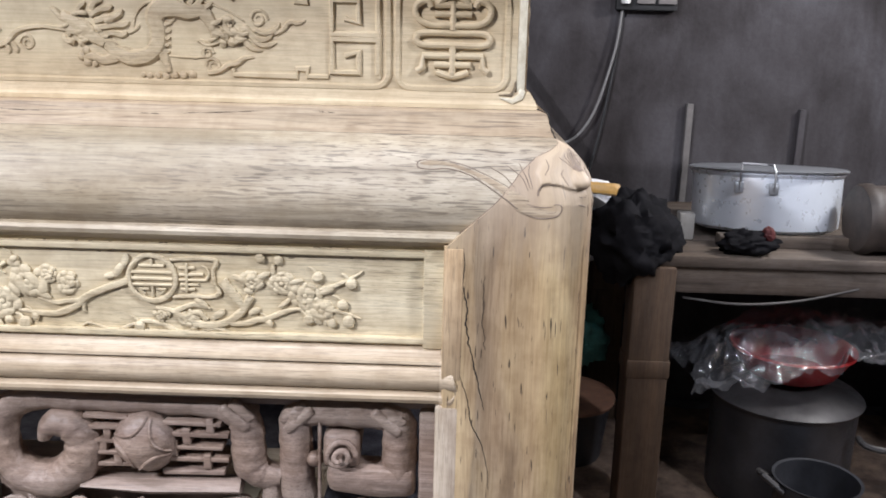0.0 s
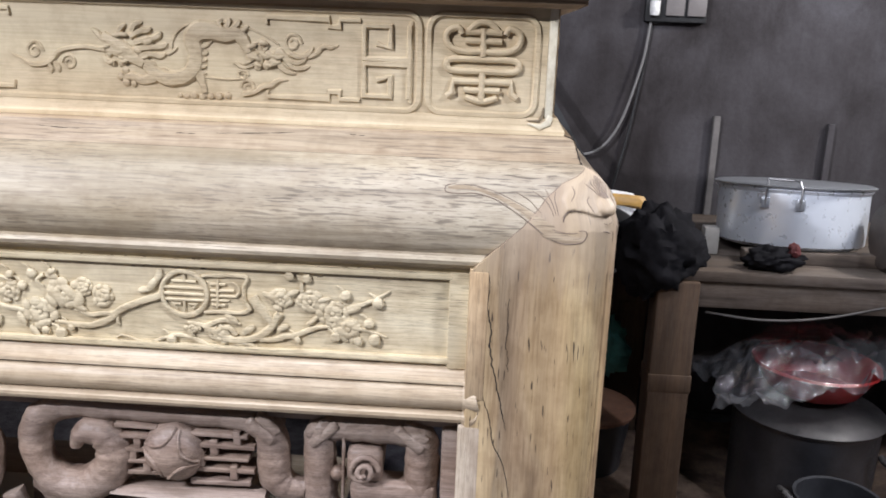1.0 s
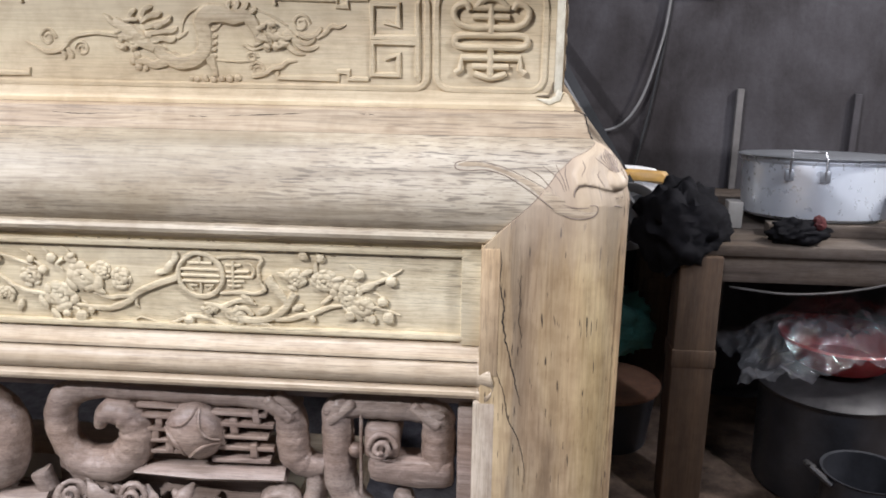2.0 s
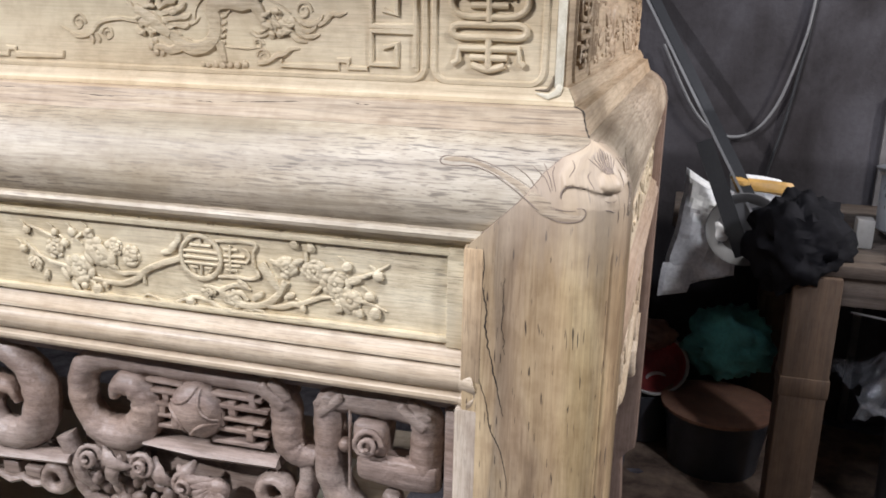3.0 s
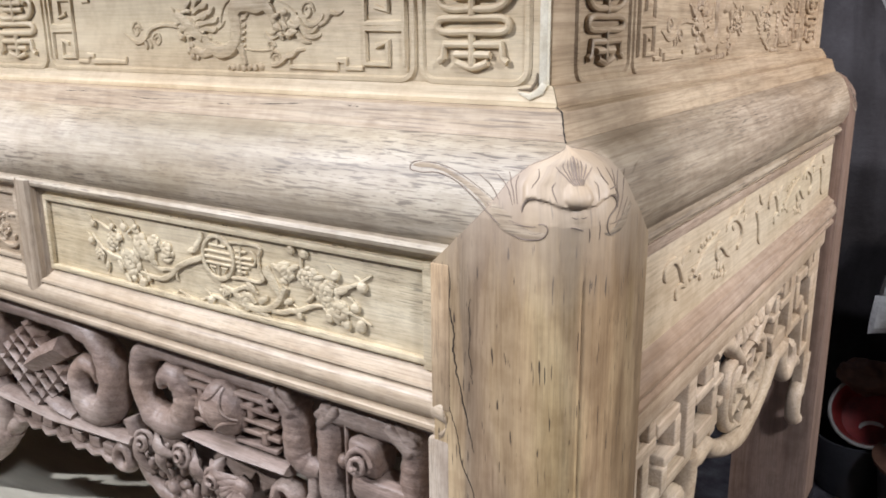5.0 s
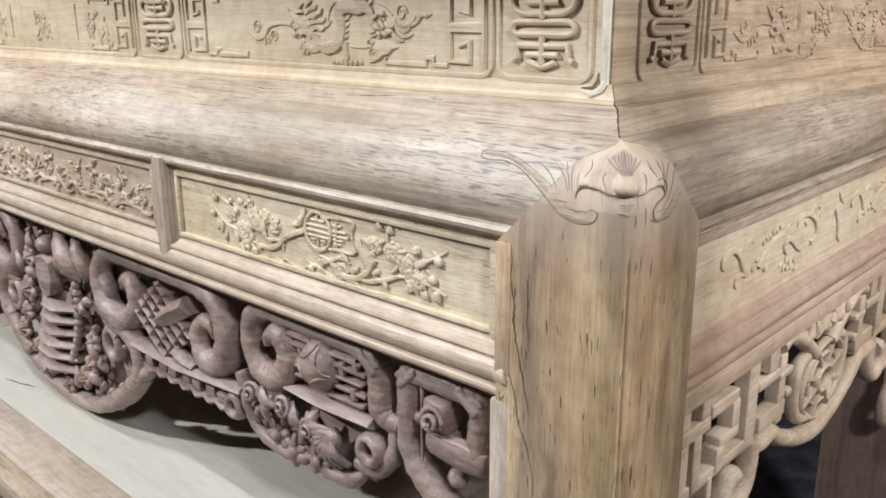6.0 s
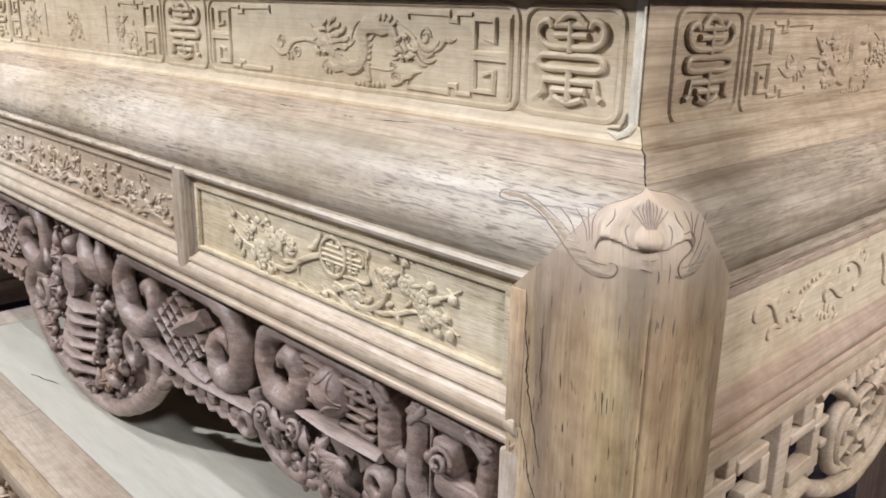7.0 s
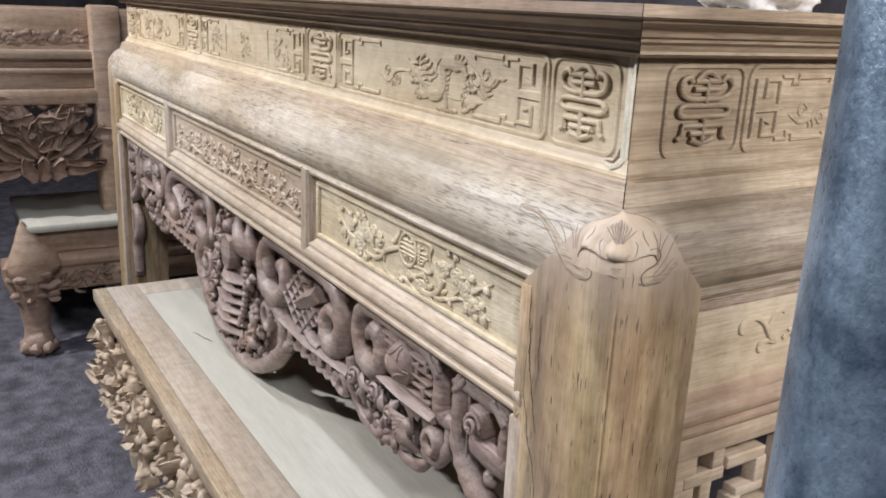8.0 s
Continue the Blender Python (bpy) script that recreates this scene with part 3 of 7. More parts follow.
def face_relief(d, z):
    """Height of the bat's face and brows over the post's head, d metres round from the arris."""
    a = abs(d)
    brow = float(np.interp(a, [p[0] for p in BROW], [p[1] for p in BROW]))
    h = 0.0030 * ease(z, brow - 0.0012, brow + 0.0008) * (1 - ease(z, 1.156, 1.180)) * (1 - ease(a, 0.0405, 0.0462))
    u, v = a / 0.0105, (z - 1.1575) / (0.0125 if z > 1.1565 else 0.0075)
    snout = max(0.0, 1 - u * u - v * v) ** 0.5
    h += 0.0066 * snout
    u, v = (a - 0.021) / 0.0055, (z - 1.163) / 0.0085
    h -= 0.0016 * math.exp(-(u * u + v * v))
    u, v = a / 0.007, (z - 1.1435) / 0.0055
    h += 0.0007 * max(0.0, 1 - u * u - v * v) ** 0.5
    return h


def corner_post(flip_x, flip_y):
    bm = bmesh.new()
    near = not flip_x and not flip_y
    step = 0.0014 if near else 0.006
    S = [-0.014, -0.002] + [0.0 + S_MID * i / round(S_MID / step) for i in range(round(S_MID / step))]
    S += [S_MID] + [S_MID + (S_END - S_MID) * i / round(0.113 / step) for i in range(1, round(0.113 / step) + 1)] + [S_END + 0.002, S_END + 0.014]
    span = {}
    low = [0.0, 0.02, 0.05, 0.08, 0.11, 0.2, 0.3, 0.32, 0.33, 0.345, 0.36, 0.37, 0.5, 0.7, 0.9, 1.0, 1.03, 1.06, 1.085]
    rows = 70 if near else 14
    grid = []
    for s in S:
        top = head_top(min(max(s, 0), S_END))
        zs = low + [1.085 + (top - 1.085) * j / rows for j in range(1, rows + 1)]
        col = []
        for z in zs:
            o = post_out(z)
            inset = 0.0
            if s < 0 or s > S_END:
                inset = 0.012 if (s < -0.01 or s > S_END + 0.01) else 0.004
            elif z > 1.115:
                inset = -face_relief(s - S_MID, z)
            inset += 0.0010 * math.exp(-((s - S_MID - 0.004) / 0.0011) ** 2) * (1 - ease(z, 1.085, 1.11))
            x, y = contour(min(max(s, -0.003), S_END + 0.003), o - inset, max(arris(z) - inset, 0.003) if inset < 0 else arris(z))
            col.append(bm.verts.new((x, y, z)))
            span[col[-1]] = s
        # close the head's edge back under the moulding
        top_in = contour(min(max(s, 0), S_END), post_out(top) - 0.008, max(arris(top) - 0.008, 0.002))
        col.append(bm.verts.new((*top_in, top)))
        span[col[-1]] = s
        grid.append(col)
    inner = [z for z in low] + [1.085 + 0.0002 * j for j in range(1, rows + 2)]
    grid.append([bm.verts.new((X1 - POST, Y0 + POST, z)) for z in inner])
    for a, b in zip(grid, grid[1:] + grid[:1]):
        for j in range(len(a) - 1):
            bm.faces.new((a[j], b[j], b[j + 1], a[j + 1]))
    layer = bm.loops.layers.uv.new("grain")
    for f in bm.faces:
        for lp in f.loops:
            lp[layer].uv = (span.get(lp.vert, 0.3) + 0.7 * flip_x + 1.3 * flip_y, lp.vert.co.z)
    mirror(bm, flip_x, flip_y)
    return part("post", bm, M_POST_SHADED if flip_y else M_POST, altar, "plain reddish brown back post, its shade put into the colour" if flip_y else "tan corner post with dark grain splits", sharp=60)


def mirror(bm, flip_x, flip_y):
    for v in bm.verts:
        if flip_x:
            v.co.x = 2 * CX - v.co.x
        if flip_y:
            v.co.y = 2 * CY - v.co.y


def on_post(d, z, lift=0.0):
    """A place on the post's head or the moulding beside it: d metres round from the arris."""
    s = S_MID + d
    inside = 0 <= s <= S_END and z < head_top(s)
    out = post_out(z) + (face_relief(d, z) if z > 1.115 else 0) if inside else cushion_out(z)
    x, y = contour(s, out + lift, max(arris(z) + out - post_out(z), 0.003))
    return (x, y, z)


def post_ornament(post, flip_x, flip_y):
    """Two swept wings of a flat bat carved over the post's head and the moulding, and dark bars that paint the shade of
    the lines round them.
    """
    cut, wings = bmesh.new(), {-1: bmesh.new(), 1: bmesh.new()}

    def groove_shade(pts, r=0.0007, n=4):
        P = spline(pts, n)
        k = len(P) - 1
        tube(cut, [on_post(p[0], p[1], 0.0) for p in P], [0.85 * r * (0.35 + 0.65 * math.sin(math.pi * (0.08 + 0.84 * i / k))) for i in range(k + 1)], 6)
    for side in (-1, 1):
        k = 1.0 if side < 0 else 0.88
        low = [(0.1597, 1.1668), (0.1473, 1.1655), (0.1305, 1.1665), (0.1107, 1.1618), (0.0943, 1.1528), (0.0791, 1.1424), (0.0654, 1.1318), (0.0527, 1.125), (0.0407, 1.1233), (0.0292, 1.126), (0.0249, 1.1330)]
        mid = [(0.158, 1.1695, 0.0022), (0.150, 1.1692, 0.0042), (0.136, 1.1695, 0.0036), (0.121, 1.1665, 0.0036), (0.103, 1.160, 0.0042), (0.086, 1.1515, 0.0052), (0.0715, 1.1418, 0.0066), (0.0565, 1.1338, 0.0074), (0.042, 1.1302, 0.0062), (0.031, 1.1302, 0.0045), (0.026, 1.133, 0.0028)]
        P = spline([(side * d * k, z, r) for d, z, r in mid], 5)
        tube(wings[side], [on_post(p[0], p[1], -0.0004) for p in P], [p[2] for p in P], 12, up=(1, -0.2, 0.15) if side > 0 else (0.05, -1, 0.1), squash=0.10 if side < 0 else 0.05)
        if side < 0:
            groove_shade([(-d, z) for d, z in low + [(0.0275, 1.1368), (0.0330, 1.1366)]], 0.0008)
            groove_shade([(-d, z) for d, z in ((0.1473, 1.1655), (0.1597, 1.1668), (0.1595, 1.1722), (0.150, 1.1745))], 0.0007)
            groove_shade([(-d, z) for d, z in ((0.152, 1.1730), (0.1357, 1.1738), (0.1118, 1.169), (0.0908, 1.1607), (0.0717, 1.151))], 0.0005)
            groove_shade([(-d, z) for d, z in ((0.092, 1.1555), (0.074, 1.1450), (0.058, 1.1370), (0.044, 1.1340))], 0.0004)
            groove_shade([(-d, z) for d, z in ((0.066, 1.1385), (0.052, 1.1310), (0.038, 1.1285), (0.030, 1.1300))], 0.0004)
        groove_shade([(side * d * k, z) for d, z in ((0.058, 1.1345), (0.0448, 1.1338), (0.034, 1.1345))], 0.0005)
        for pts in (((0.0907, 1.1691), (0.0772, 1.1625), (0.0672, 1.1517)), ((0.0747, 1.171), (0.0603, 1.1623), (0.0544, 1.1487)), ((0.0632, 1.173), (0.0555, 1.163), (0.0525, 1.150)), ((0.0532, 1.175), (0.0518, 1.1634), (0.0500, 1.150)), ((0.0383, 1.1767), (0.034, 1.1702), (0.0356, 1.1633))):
            groove_shade([(side * d * k, z) for d, z in pts], 0.0006 if side < 0 else 0.0008)
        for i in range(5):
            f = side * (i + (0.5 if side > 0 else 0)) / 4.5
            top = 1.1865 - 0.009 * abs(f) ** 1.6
            groove_shade([(f * w * min(R_ARRIS / arris(z), 1.5), z) for w, z in ((0.0034, 1.1665), (0.0100, 0.45 * 1.1665 + 0.55 * top), (0.0165, top))], 0.0007)
        groove_shade([(side * d, z - 0.0008) for d, z in BROW[3:]], 0.0013)
        groove_shade([(side * d, z) for d, z in ((0.006, 1.1435), (0.0035, 1.1422), (0.001, 1.1425))], 0.0005)
        groove_shade([(side * d, z) for d, z in ((0.0175, 1.168), (0.0195, 1.163), (0.0160, 1.154))], 0.0007)
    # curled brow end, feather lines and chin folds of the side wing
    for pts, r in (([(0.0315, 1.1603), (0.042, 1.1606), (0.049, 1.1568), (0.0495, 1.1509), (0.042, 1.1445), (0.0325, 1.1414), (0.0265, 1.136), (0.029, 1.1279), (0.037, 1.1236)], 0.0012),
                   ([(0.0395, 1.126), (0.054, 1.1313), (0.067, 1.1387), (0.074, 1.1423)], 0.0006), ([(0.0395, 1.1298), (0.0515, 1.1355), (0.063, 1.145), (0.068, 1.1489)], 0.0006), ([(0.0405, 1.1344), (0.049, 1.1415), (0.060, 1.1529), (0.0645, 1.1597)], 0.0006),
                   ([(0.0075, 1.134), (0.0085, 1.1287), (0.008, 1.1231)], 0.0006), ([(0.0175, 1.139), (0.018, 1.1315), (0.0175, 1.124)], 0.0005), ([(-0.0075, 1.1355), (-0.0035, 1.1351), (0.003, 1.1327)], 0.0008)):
        groove_shade(pts, r)
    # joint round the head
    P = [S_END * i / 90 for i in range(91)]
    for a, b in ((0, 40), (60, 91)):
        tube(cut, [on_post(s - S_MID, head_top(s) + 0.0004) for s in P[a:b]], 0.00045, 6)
    for b, nm, mat in ((wings[-1], "bat_wing", M_BEVEL), (wings[1], "bat_wing", M_SIDEM), (cut, "shade_and_joint_lines", M_SHADE_LINE)):
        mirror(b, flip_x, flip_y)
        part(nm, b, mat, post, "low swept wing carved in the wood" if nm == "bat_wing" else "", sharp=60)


for fx, fy in ((0, 0), (1, 0), (0, 1), (1, 1)):
    p = corner_post(fx, fy)
    post_ornament(p, fx, fy)

# tan strip glued along the front posts' inner edge
for fx in (0, 1):
    bm = bmesh.new()
    box(bm, X1 - POST - 0.0022, X1 - POST + 0.0165, Y0 - 0.0027, Y0 + 0.012, 0.958, 1.0915, 0.0012)
    mirror(bm, fx, 0)
    part("edge_strip", bm, M_STRIP, altar, "tan wooden strip along the post")
    bm = bmesh.new()
    box(bm, X1 - POST - 0.0075, X1 - POST + 0.0150, Y0 - 0.0027, Y0 + 0.012, 0.372, 0.9285, 0.0025)
    mirror(bm, fx, 0)
    part("edge_strip", bm, M_RAILZ, altar, "pinkish wooden strip beside the apron")
    # the rail runs out over the post's edge in a point
    bm = bmesh.new()
    rows = []
    for out, z in RAIL[1:-1]:
        tip = X1 - POST + float(np.interp(z, (0.927, 0.935, 0.943, 0.962, 0.985), (0.006, 0.0105, 0.0145, 0.0095, 0.005)))
        rows.append([bm.verts.new(p) for p in ((X1 - POST - 0.004, Y0 - out - 0.0008, z), (tip - 0.002, Y0 - max(out, -0.0015) - 0.0036, z), (tip, Y0 - max(out, -0.0015) - 0.0030, z), (tip, Y0 + 0.006, z))])
    for p, q in zip(rows, rows[1:]):
        for j in range(3):
            bm.faces.new((p[j], p[j + 1], q[j + 1], q[j]))
    mirror(bm, fx, 0)
    part("rail_tip", bm, M_RAIL, altar, sharp=24)

# dark dirt flecks along the upper edge of the pale panel
r = random.Random(77)
bm = bmesh.new()
for k in range(70):
    x = -0.10 - abs(r.gauss(0, 0.22))
    z = 1.0845 - abs(r.gauss(0, 0.0045))
    if x < -0.58:
        continue
    ball(bm, (x, 0.8122, z), r.uniform(0.0008, 0.0018), 6, 4, (r.uniform(1.2, 3.0), 0.35, 0.6))
tagged(part("dirt_fleck", bm, M_FLECK, altar), "", "", "", "stuff")

# drying cracks in the timber
for nm, pts in (("crack", [(-0.0245, 1.092), (-0.0235, 1.076), (-0.025, 1.055), (-0.0215, 1.034), (-0.020, 1.010), (-0.016, 0.992), (-0.011, 0.970), (-0.008, 0.952), (-0.004, 0.940), (-0.002, 0.927)]), ("crack", [(-0.026, 0.984), (-0.0255, 0.958), (-0.019, 0.940), (-0.013, 0.911), (-0.004, 0.893), (0.004, 0.868), (0.006, 0.84)]), ("crack", [(-0.004, 1.066), (-0.006, 1.03), (-0.001, 0.99)])):
    bm = bmesh.new()
    P = spline(pts, 12)
    tube(bm, [(p[0] + 0.002 * noise.noise(Vector((p[1] * 55, p[0] * 20, 0.7))) + 0.0015 * noise.noise(Vector((p[1] * 190, 3.0, 0.2))), Y0 - 0.0020, p[1]) for i, p in enumerate(P)], [0.0002 + (0.0008 if len(pts) > 7 else 0.00045 if len(pts) > 3 else 0.0002) * math.sin(math.pi * i / (len(P) - 1)) * (0.35 + 1.1 * abs(noise.noise(Vector((i * 0.37, 1.0, 5.0))))) for i in range(len(P))], 6, squash=0.7)
    part(nm, bm, M_GAP, altar, "dark drying crack")
for pts in ([(-0.305, 1.2085), (-0.26, 1.2105), (-0.225, 1.2125)], [(-0.345, 1.2075), (-0.325, 1.2072)], [(-0.49, 1.209), (-0.46, 1.2075), (-0.44, 1.2078)], [(-0.17, 1.213), (-0.155, 1.2125)], [(-0.62, 1.211), (-0.57, 1.212)]):
    bm = bmesh.new()
    P = spline(pts, 4)
    tube(bm, [(p[0], Y0 - cushion_out(p[1]) + 0.0002, p[1]) for p in P], [0.0002 + 0.00045 * math.sin(math.pi * i / (len(P) - 1)) * (0.5 + 0.5 * math.sin(i * 2.3)) for i in range(len(P))], 6)
    part("crack", bm, M_GAP, altar, "dark drying crack")

bm = bmesh.new()
P = spline([(-0.062, 1.2215), (-0.0462, 1.2168), (-0.0434, 1.2085), (-0.0410, 1.2005), (-0.038, 1.1945)], 4)
tube(bm, [(X1 + p[0] + 0.0003 * math.sin(i * 2.1), Y0 - p[0], p[1]) for i, p in enumerate(P)], [0.0006 + 0.0002 * math.sin(i * 1.7) for i in range(len(P))], 6)
part("joint", bm, M_GAP, altar, "open dark mitre joint")
bm = bmesh.new()
tube(bm, [(FX - 0.004, FY - 0.0020, 1.2375), (FX - 0.006, FY - 0.0055, 1.2310), (FX - 0.014, FY - 0.0080, 1.2270), (FX - 0.026, FY - 0.0060, 1.2300)], [0.0030, 0.0034, 0.0026, 0.0004], 8, squash=0.6)
part("splinter", bm, M_CHIP, altar, "pale splinter at the foot of the corner strip")
bm = bmesh.new()
tube(bm, [(FX - 0.011, FY - 0.0008, 1.246), (FX - 0.0115, FY - 0.0014, 1.239), (FX - 0.015, FY - 0.0040, 1.2325), (FX - 0.027, FY - 0.0042, 1.2325)], [0.0005, 0.0013, 0.0014, 0.0004], 6)
part("crack", bm, M_FLECK, altar)

# ---- waist panels ----
MULL = CX + 0.467
XI = X1 - POST
bays = [(MULL + 0.021, XI), (2 * CX - MULL + 0.021, MULL - 0.021), (2 * CX - XI, 2 * CX - MULL - 0.021)]
PANEL_Y = Y0 + 0.018
front_panels = []
for i, (a, b) in enumerate(bays):
    bm = bmesh.new()
    box(bm, a - 0.02, b + 0.02, PANEL_Y, PANEL_Y + 0.016, 0.975, 1.095)
    front_panels.append(part("waist_panel", bm, M_PANEL if i != 1 else M_RAIL, altar, "pale waist panel carved with plum branches" if i != 1 else "brown waist panel carved with a crowded scene"))
    bm = bmesh.new()
    for z in (0.9915, 1.0805):
        box(bm, a + 0.008, b - 0.018, PANEL_Y - 0.0055, PANEL_Y + 0.002, z - 0.0032, z + 0.0032, 0.0012)
    box(bm, b - 0.022, b + 0.002, PANEL_Y - 0.0054, PANEL_Y + 0.002, 0.984, 1.085, 0.0015)
    box(bm, a + 0.005, a + 0.0125, PANEL_Y - 0.0054, PANEL_Y + 0.002, 0.987, 1.084, 0.0012)
    part("panel_border", bm, M_PANEL if i != 1 else M_RAIL, front_panels[-1])
for x in (MULL, 2 * CX - MULL):
    bm = bmesh.new()
    rows = [(-0.027, 0.018), (-0.022, 0.012), (-0.017, 0.011), (-0.016, 0.004), (-0.011, 0.0), (0.0, -0.002), (0.011, 0.0), (0.016, 0.004), (0.017, 0.011), (0.022, 0.012), (0.027, 0.018)]
    lo = [bm.verts.new((x + u, Y0 + v, 0.958)) for u, v in rows]
    hi = [bm.verts.new((x + u, Y0 + v, 1.102)) for u, v in rows]
    for j in range(len(rows) - 1):
        bm.faces.new((lo[j], lo[j + 1], hi[j + 1], hi[j]))
    part("mullion", bm, M_RAILZ, altar, "beaded upright between waist panels", sharp=20)
side_panel = None
for fx in (0, 1):
    bm = bmesh.new()
    box(bm, X1 - 0.030, X1 - 0.014, Y0 + POST - 0.01, Y1 - POST + 0.01, 0.975, 1.095)
    mirror(bm, fx, 0)
    p = part("waist_panel", bm, M_SIDEP, altar, "pale side panel with a thin carved dragon")
    side_panel = side_panel or p
bm = bmesh.new()
box(bm, X0 + POST - 0.01, X1 - POST + 0.01, Y1 - 0.030, Y1 - 0.014, 0.975, 1.095)
part("waist_panel", bm, M_PANEL, altar)


# ---- carved relief ----
def front_face(y):
    return lambda u, z, lift=0.0: (u, y - lift, z)


def side_face(x):
    return lambda u, z, lift=0.0: (x + lift, u, z)


def hew(bm, axis, plane, sign, top=0.003, rough=0.0006):
    """Level carved relief off to a low height over its board and make its edges uneven."""
    for v in bm.verts:
        n = noise.noise_vector(v.co * 85) * rough + noise.noise_vector(v.co * 240) * rough * 0.5
        h = (v.co[axis] - plane) * sign
        v.co += n
        if h > 0:
            v.co[axis] = plane + sign * (top * math.tanh(h / top) + n[axis] * 0.6)


def gnarl(bm, amount, freq):
    """Make carved lumps uneven."""
    for v in bm.verts:
        v.co += noise.noise_vector(v.co * freq) * amount + noise.noise_vector(v.co * freq * 2.7) * amount * 0.4


def line(bm, place, pts, r, smooth=3, closed=False, sides=6, lift=0.0, squash=1.0, taper=False):
    """A raised bar along (u, z) points of a face."""
    P = spline(pts, smooth, closed) if smooth else [np.array(p, float) for p in pts]
    k = len(P)
    rad = [r * (0.3 + 0.7 * math.sin(math.pi * min(0.5, (1 - i / (k - 1)) * 0.9 + 0.05))) for i in range(k)] if taper else r
    a, b = Vector(place(0, 0, 1)), Vector(place(0, 0, 0))
    tube(bm, [place(p[0], p[1], lift) for p in P], rad, sides, closed, up=tuple(a - b), squash=squash)


def carved_leaf(bm, place, u, z, turn, long, wide, cup=0.010, bend=0.5, lift=0.0):
    """A fleshy cupped leaf lying on a face, with a midrib and a tip curling outwards."""
    grid = []
    for i in range(6):
        t = i / 5
        a = turn + bend * (t - 0.3)
        cu, cz = u + long * t * math.cos(a), z + long * t * math.sin(a)
        w = wide * (math.sin(math.pi * min(0.08 + 0.88 * t, 1.0)) ** 0.7) * (1 + 0.22 * math.sin(11 * t + u * 90))
        row = []
        for j in range(5):
            k = j / 2 - 1
            h = lift + cup * (0.5 + 1.1 * t * t) + cup * 0.9 * (k * k - 0.5) * (0.6 + t) + (0.0025 if j == 2 else 0)
            row.append(bm.verts.new(place(cu - w * k * math.sin(a), cz + w * k * math.cos(a), h)))
        back = [bm.verts.new(place(cu - w * k * math.sin(a), cz + w * k * math.cos(a), lift - 0.004)) for k in (1.0, -1.0)]
        grid.append(row + back)
    for p, q in zip(grid, grid[1:]):
        for j in range(7):
            bm.faces.new((p[j], p[(j + 1) % 7], q[(j + 1) % 7], q[j]))
    bm.faces.new(grid[0][::-1])
    bm.faces.new(grid[-1])


def rounded(u0, u1, z0, z1, r):
    pts = []
    for cu, cz, a0 in ((u1 - r, z1 - r, 0), (u0 + r, z1 - r, 90), (u0 + r, z0 + r, 180), (u1 - r, z0 + r, 270)):
        for i in range(5):
            a = radians(a0 + 22.5 * i)
            pts.append((cu + r * math.cos(a), cz + r * math.sin(a)))
    return pts


def longevity_sign(place, u0, u1, z0, z1, material, board):
    """The ornamental longevity sign, made of raised bars and loops, each a part of the board."""
    w, h = u1 - u0, z1 - z0
    r = 0.0033

    def stroke(pts, n=0, closed=False, lift=0.0016):
        bm = bmesh.new()
        line(bm, place, [(u0 + w * a, z0 + h * b) for a, b in pts], r, n, closed, 8, lift)
        part("sign_stroke", bm, material, board)
    stroke([(0.36, 0.83), (0.43, 0.90), (0.5, 0.92), (0.57, 0.90), (0.64, 0.83)], 3)
    stroke([(0.30, 0.80), (0.26, 0.86), (0.18, 0.83), (0.15, 0.76), (0.19, 0.67), (0.30, 0.62), (0.5, 0.62), (0.70, 0.62), (0.81, 0.67), (0.85, 0.76), (0.82, 0.83), (0.74, 0.86), (0.70, 0.80)], 3)
    for a, b, z in ((0.33, 0.67, 0.82), (0.33, 0.67, 0.73), (0.33, 0.67, 0.22)):
        stroke([(a, z), (b, z)])
    stroke([(0.5, 0.86), (0.5, 0.57)], lift=0.0022)
    stroke([(0.22, 0.54), (0.5, 0.54), (0.78, 0.54), (0.84, 0.48), (0.78, 0.42), (0.5, 0.42), (0.22, 0.42), (0.16, 0.48)], 3, True)
    stroke([(0.5, 0.41), (0.5, 0.12)], lift=0.0022)
    for s in (-1, 1):
        stroke([(0.5, 0.31), (0.5 + s * 0.27, 0.31), (0.5 + s * 0.28, 0.19), (0.5 + s * 0.33, 0.15)])
        stroke([(0.5, 0.10), (0.5 + s * 0.08, 0.12), (0.5 + s * 0.15, 0.15)], 2)


def fret(bm, place, u, z0, z1, w, s):
    """Two square spirals above one another; s: the way they open."""
    r, h = 0.003, (z1 - z0) / 2
    for k in (0, 1):
        za = z0 + k * h
        p = [(0, 0.06), (0, 0.94), (w, 0.94), (w, 0.1), (w * 0.42, 0.1), (w * 0.42, 0.62), (w * 0.72, 0.52)] if k == 0 else [(0, 0.95), (0, 0.06), (w, 0.06), (w, 0.9), (w * 0.42, 0.9), (w * 0.42, 0.36), (w * 0.72, 0.46)]
        line(bm, place, [(u + s * a, za + h * b) for a, b in p], r, 0, lift=0.0006)


def stepped_edge(bm, place, u0, u1, z, dz):
    """The broken fret line along a panel's long edges."""
    r, w = 0.0027, u1 - u0
    line(bm, place, [(u0, z), (u0 + 0.085 * w, z), (u0 + 0.085 * w, z + dz), (u0 + 0.13 * w, z + dz), (u0 + 0.13 * w, z), (u0 + 0.39 * w, z), (u0 + 0.39 * w, z + dz * 0.9)], r, 0)


def curl(bm, place, u, z, r, s=1, turns=1.3, bar=0.0016):
    P = []
    for i in range(14):
        a = i / 13 * turns * 2 * math.pi
        k = r * (1 - 0.78 * i / 13)
        P.append((u + s * k * math.cos(a), z + k * math.sin(a)))
    line(bm, place, P, bar, 2, taper=True)


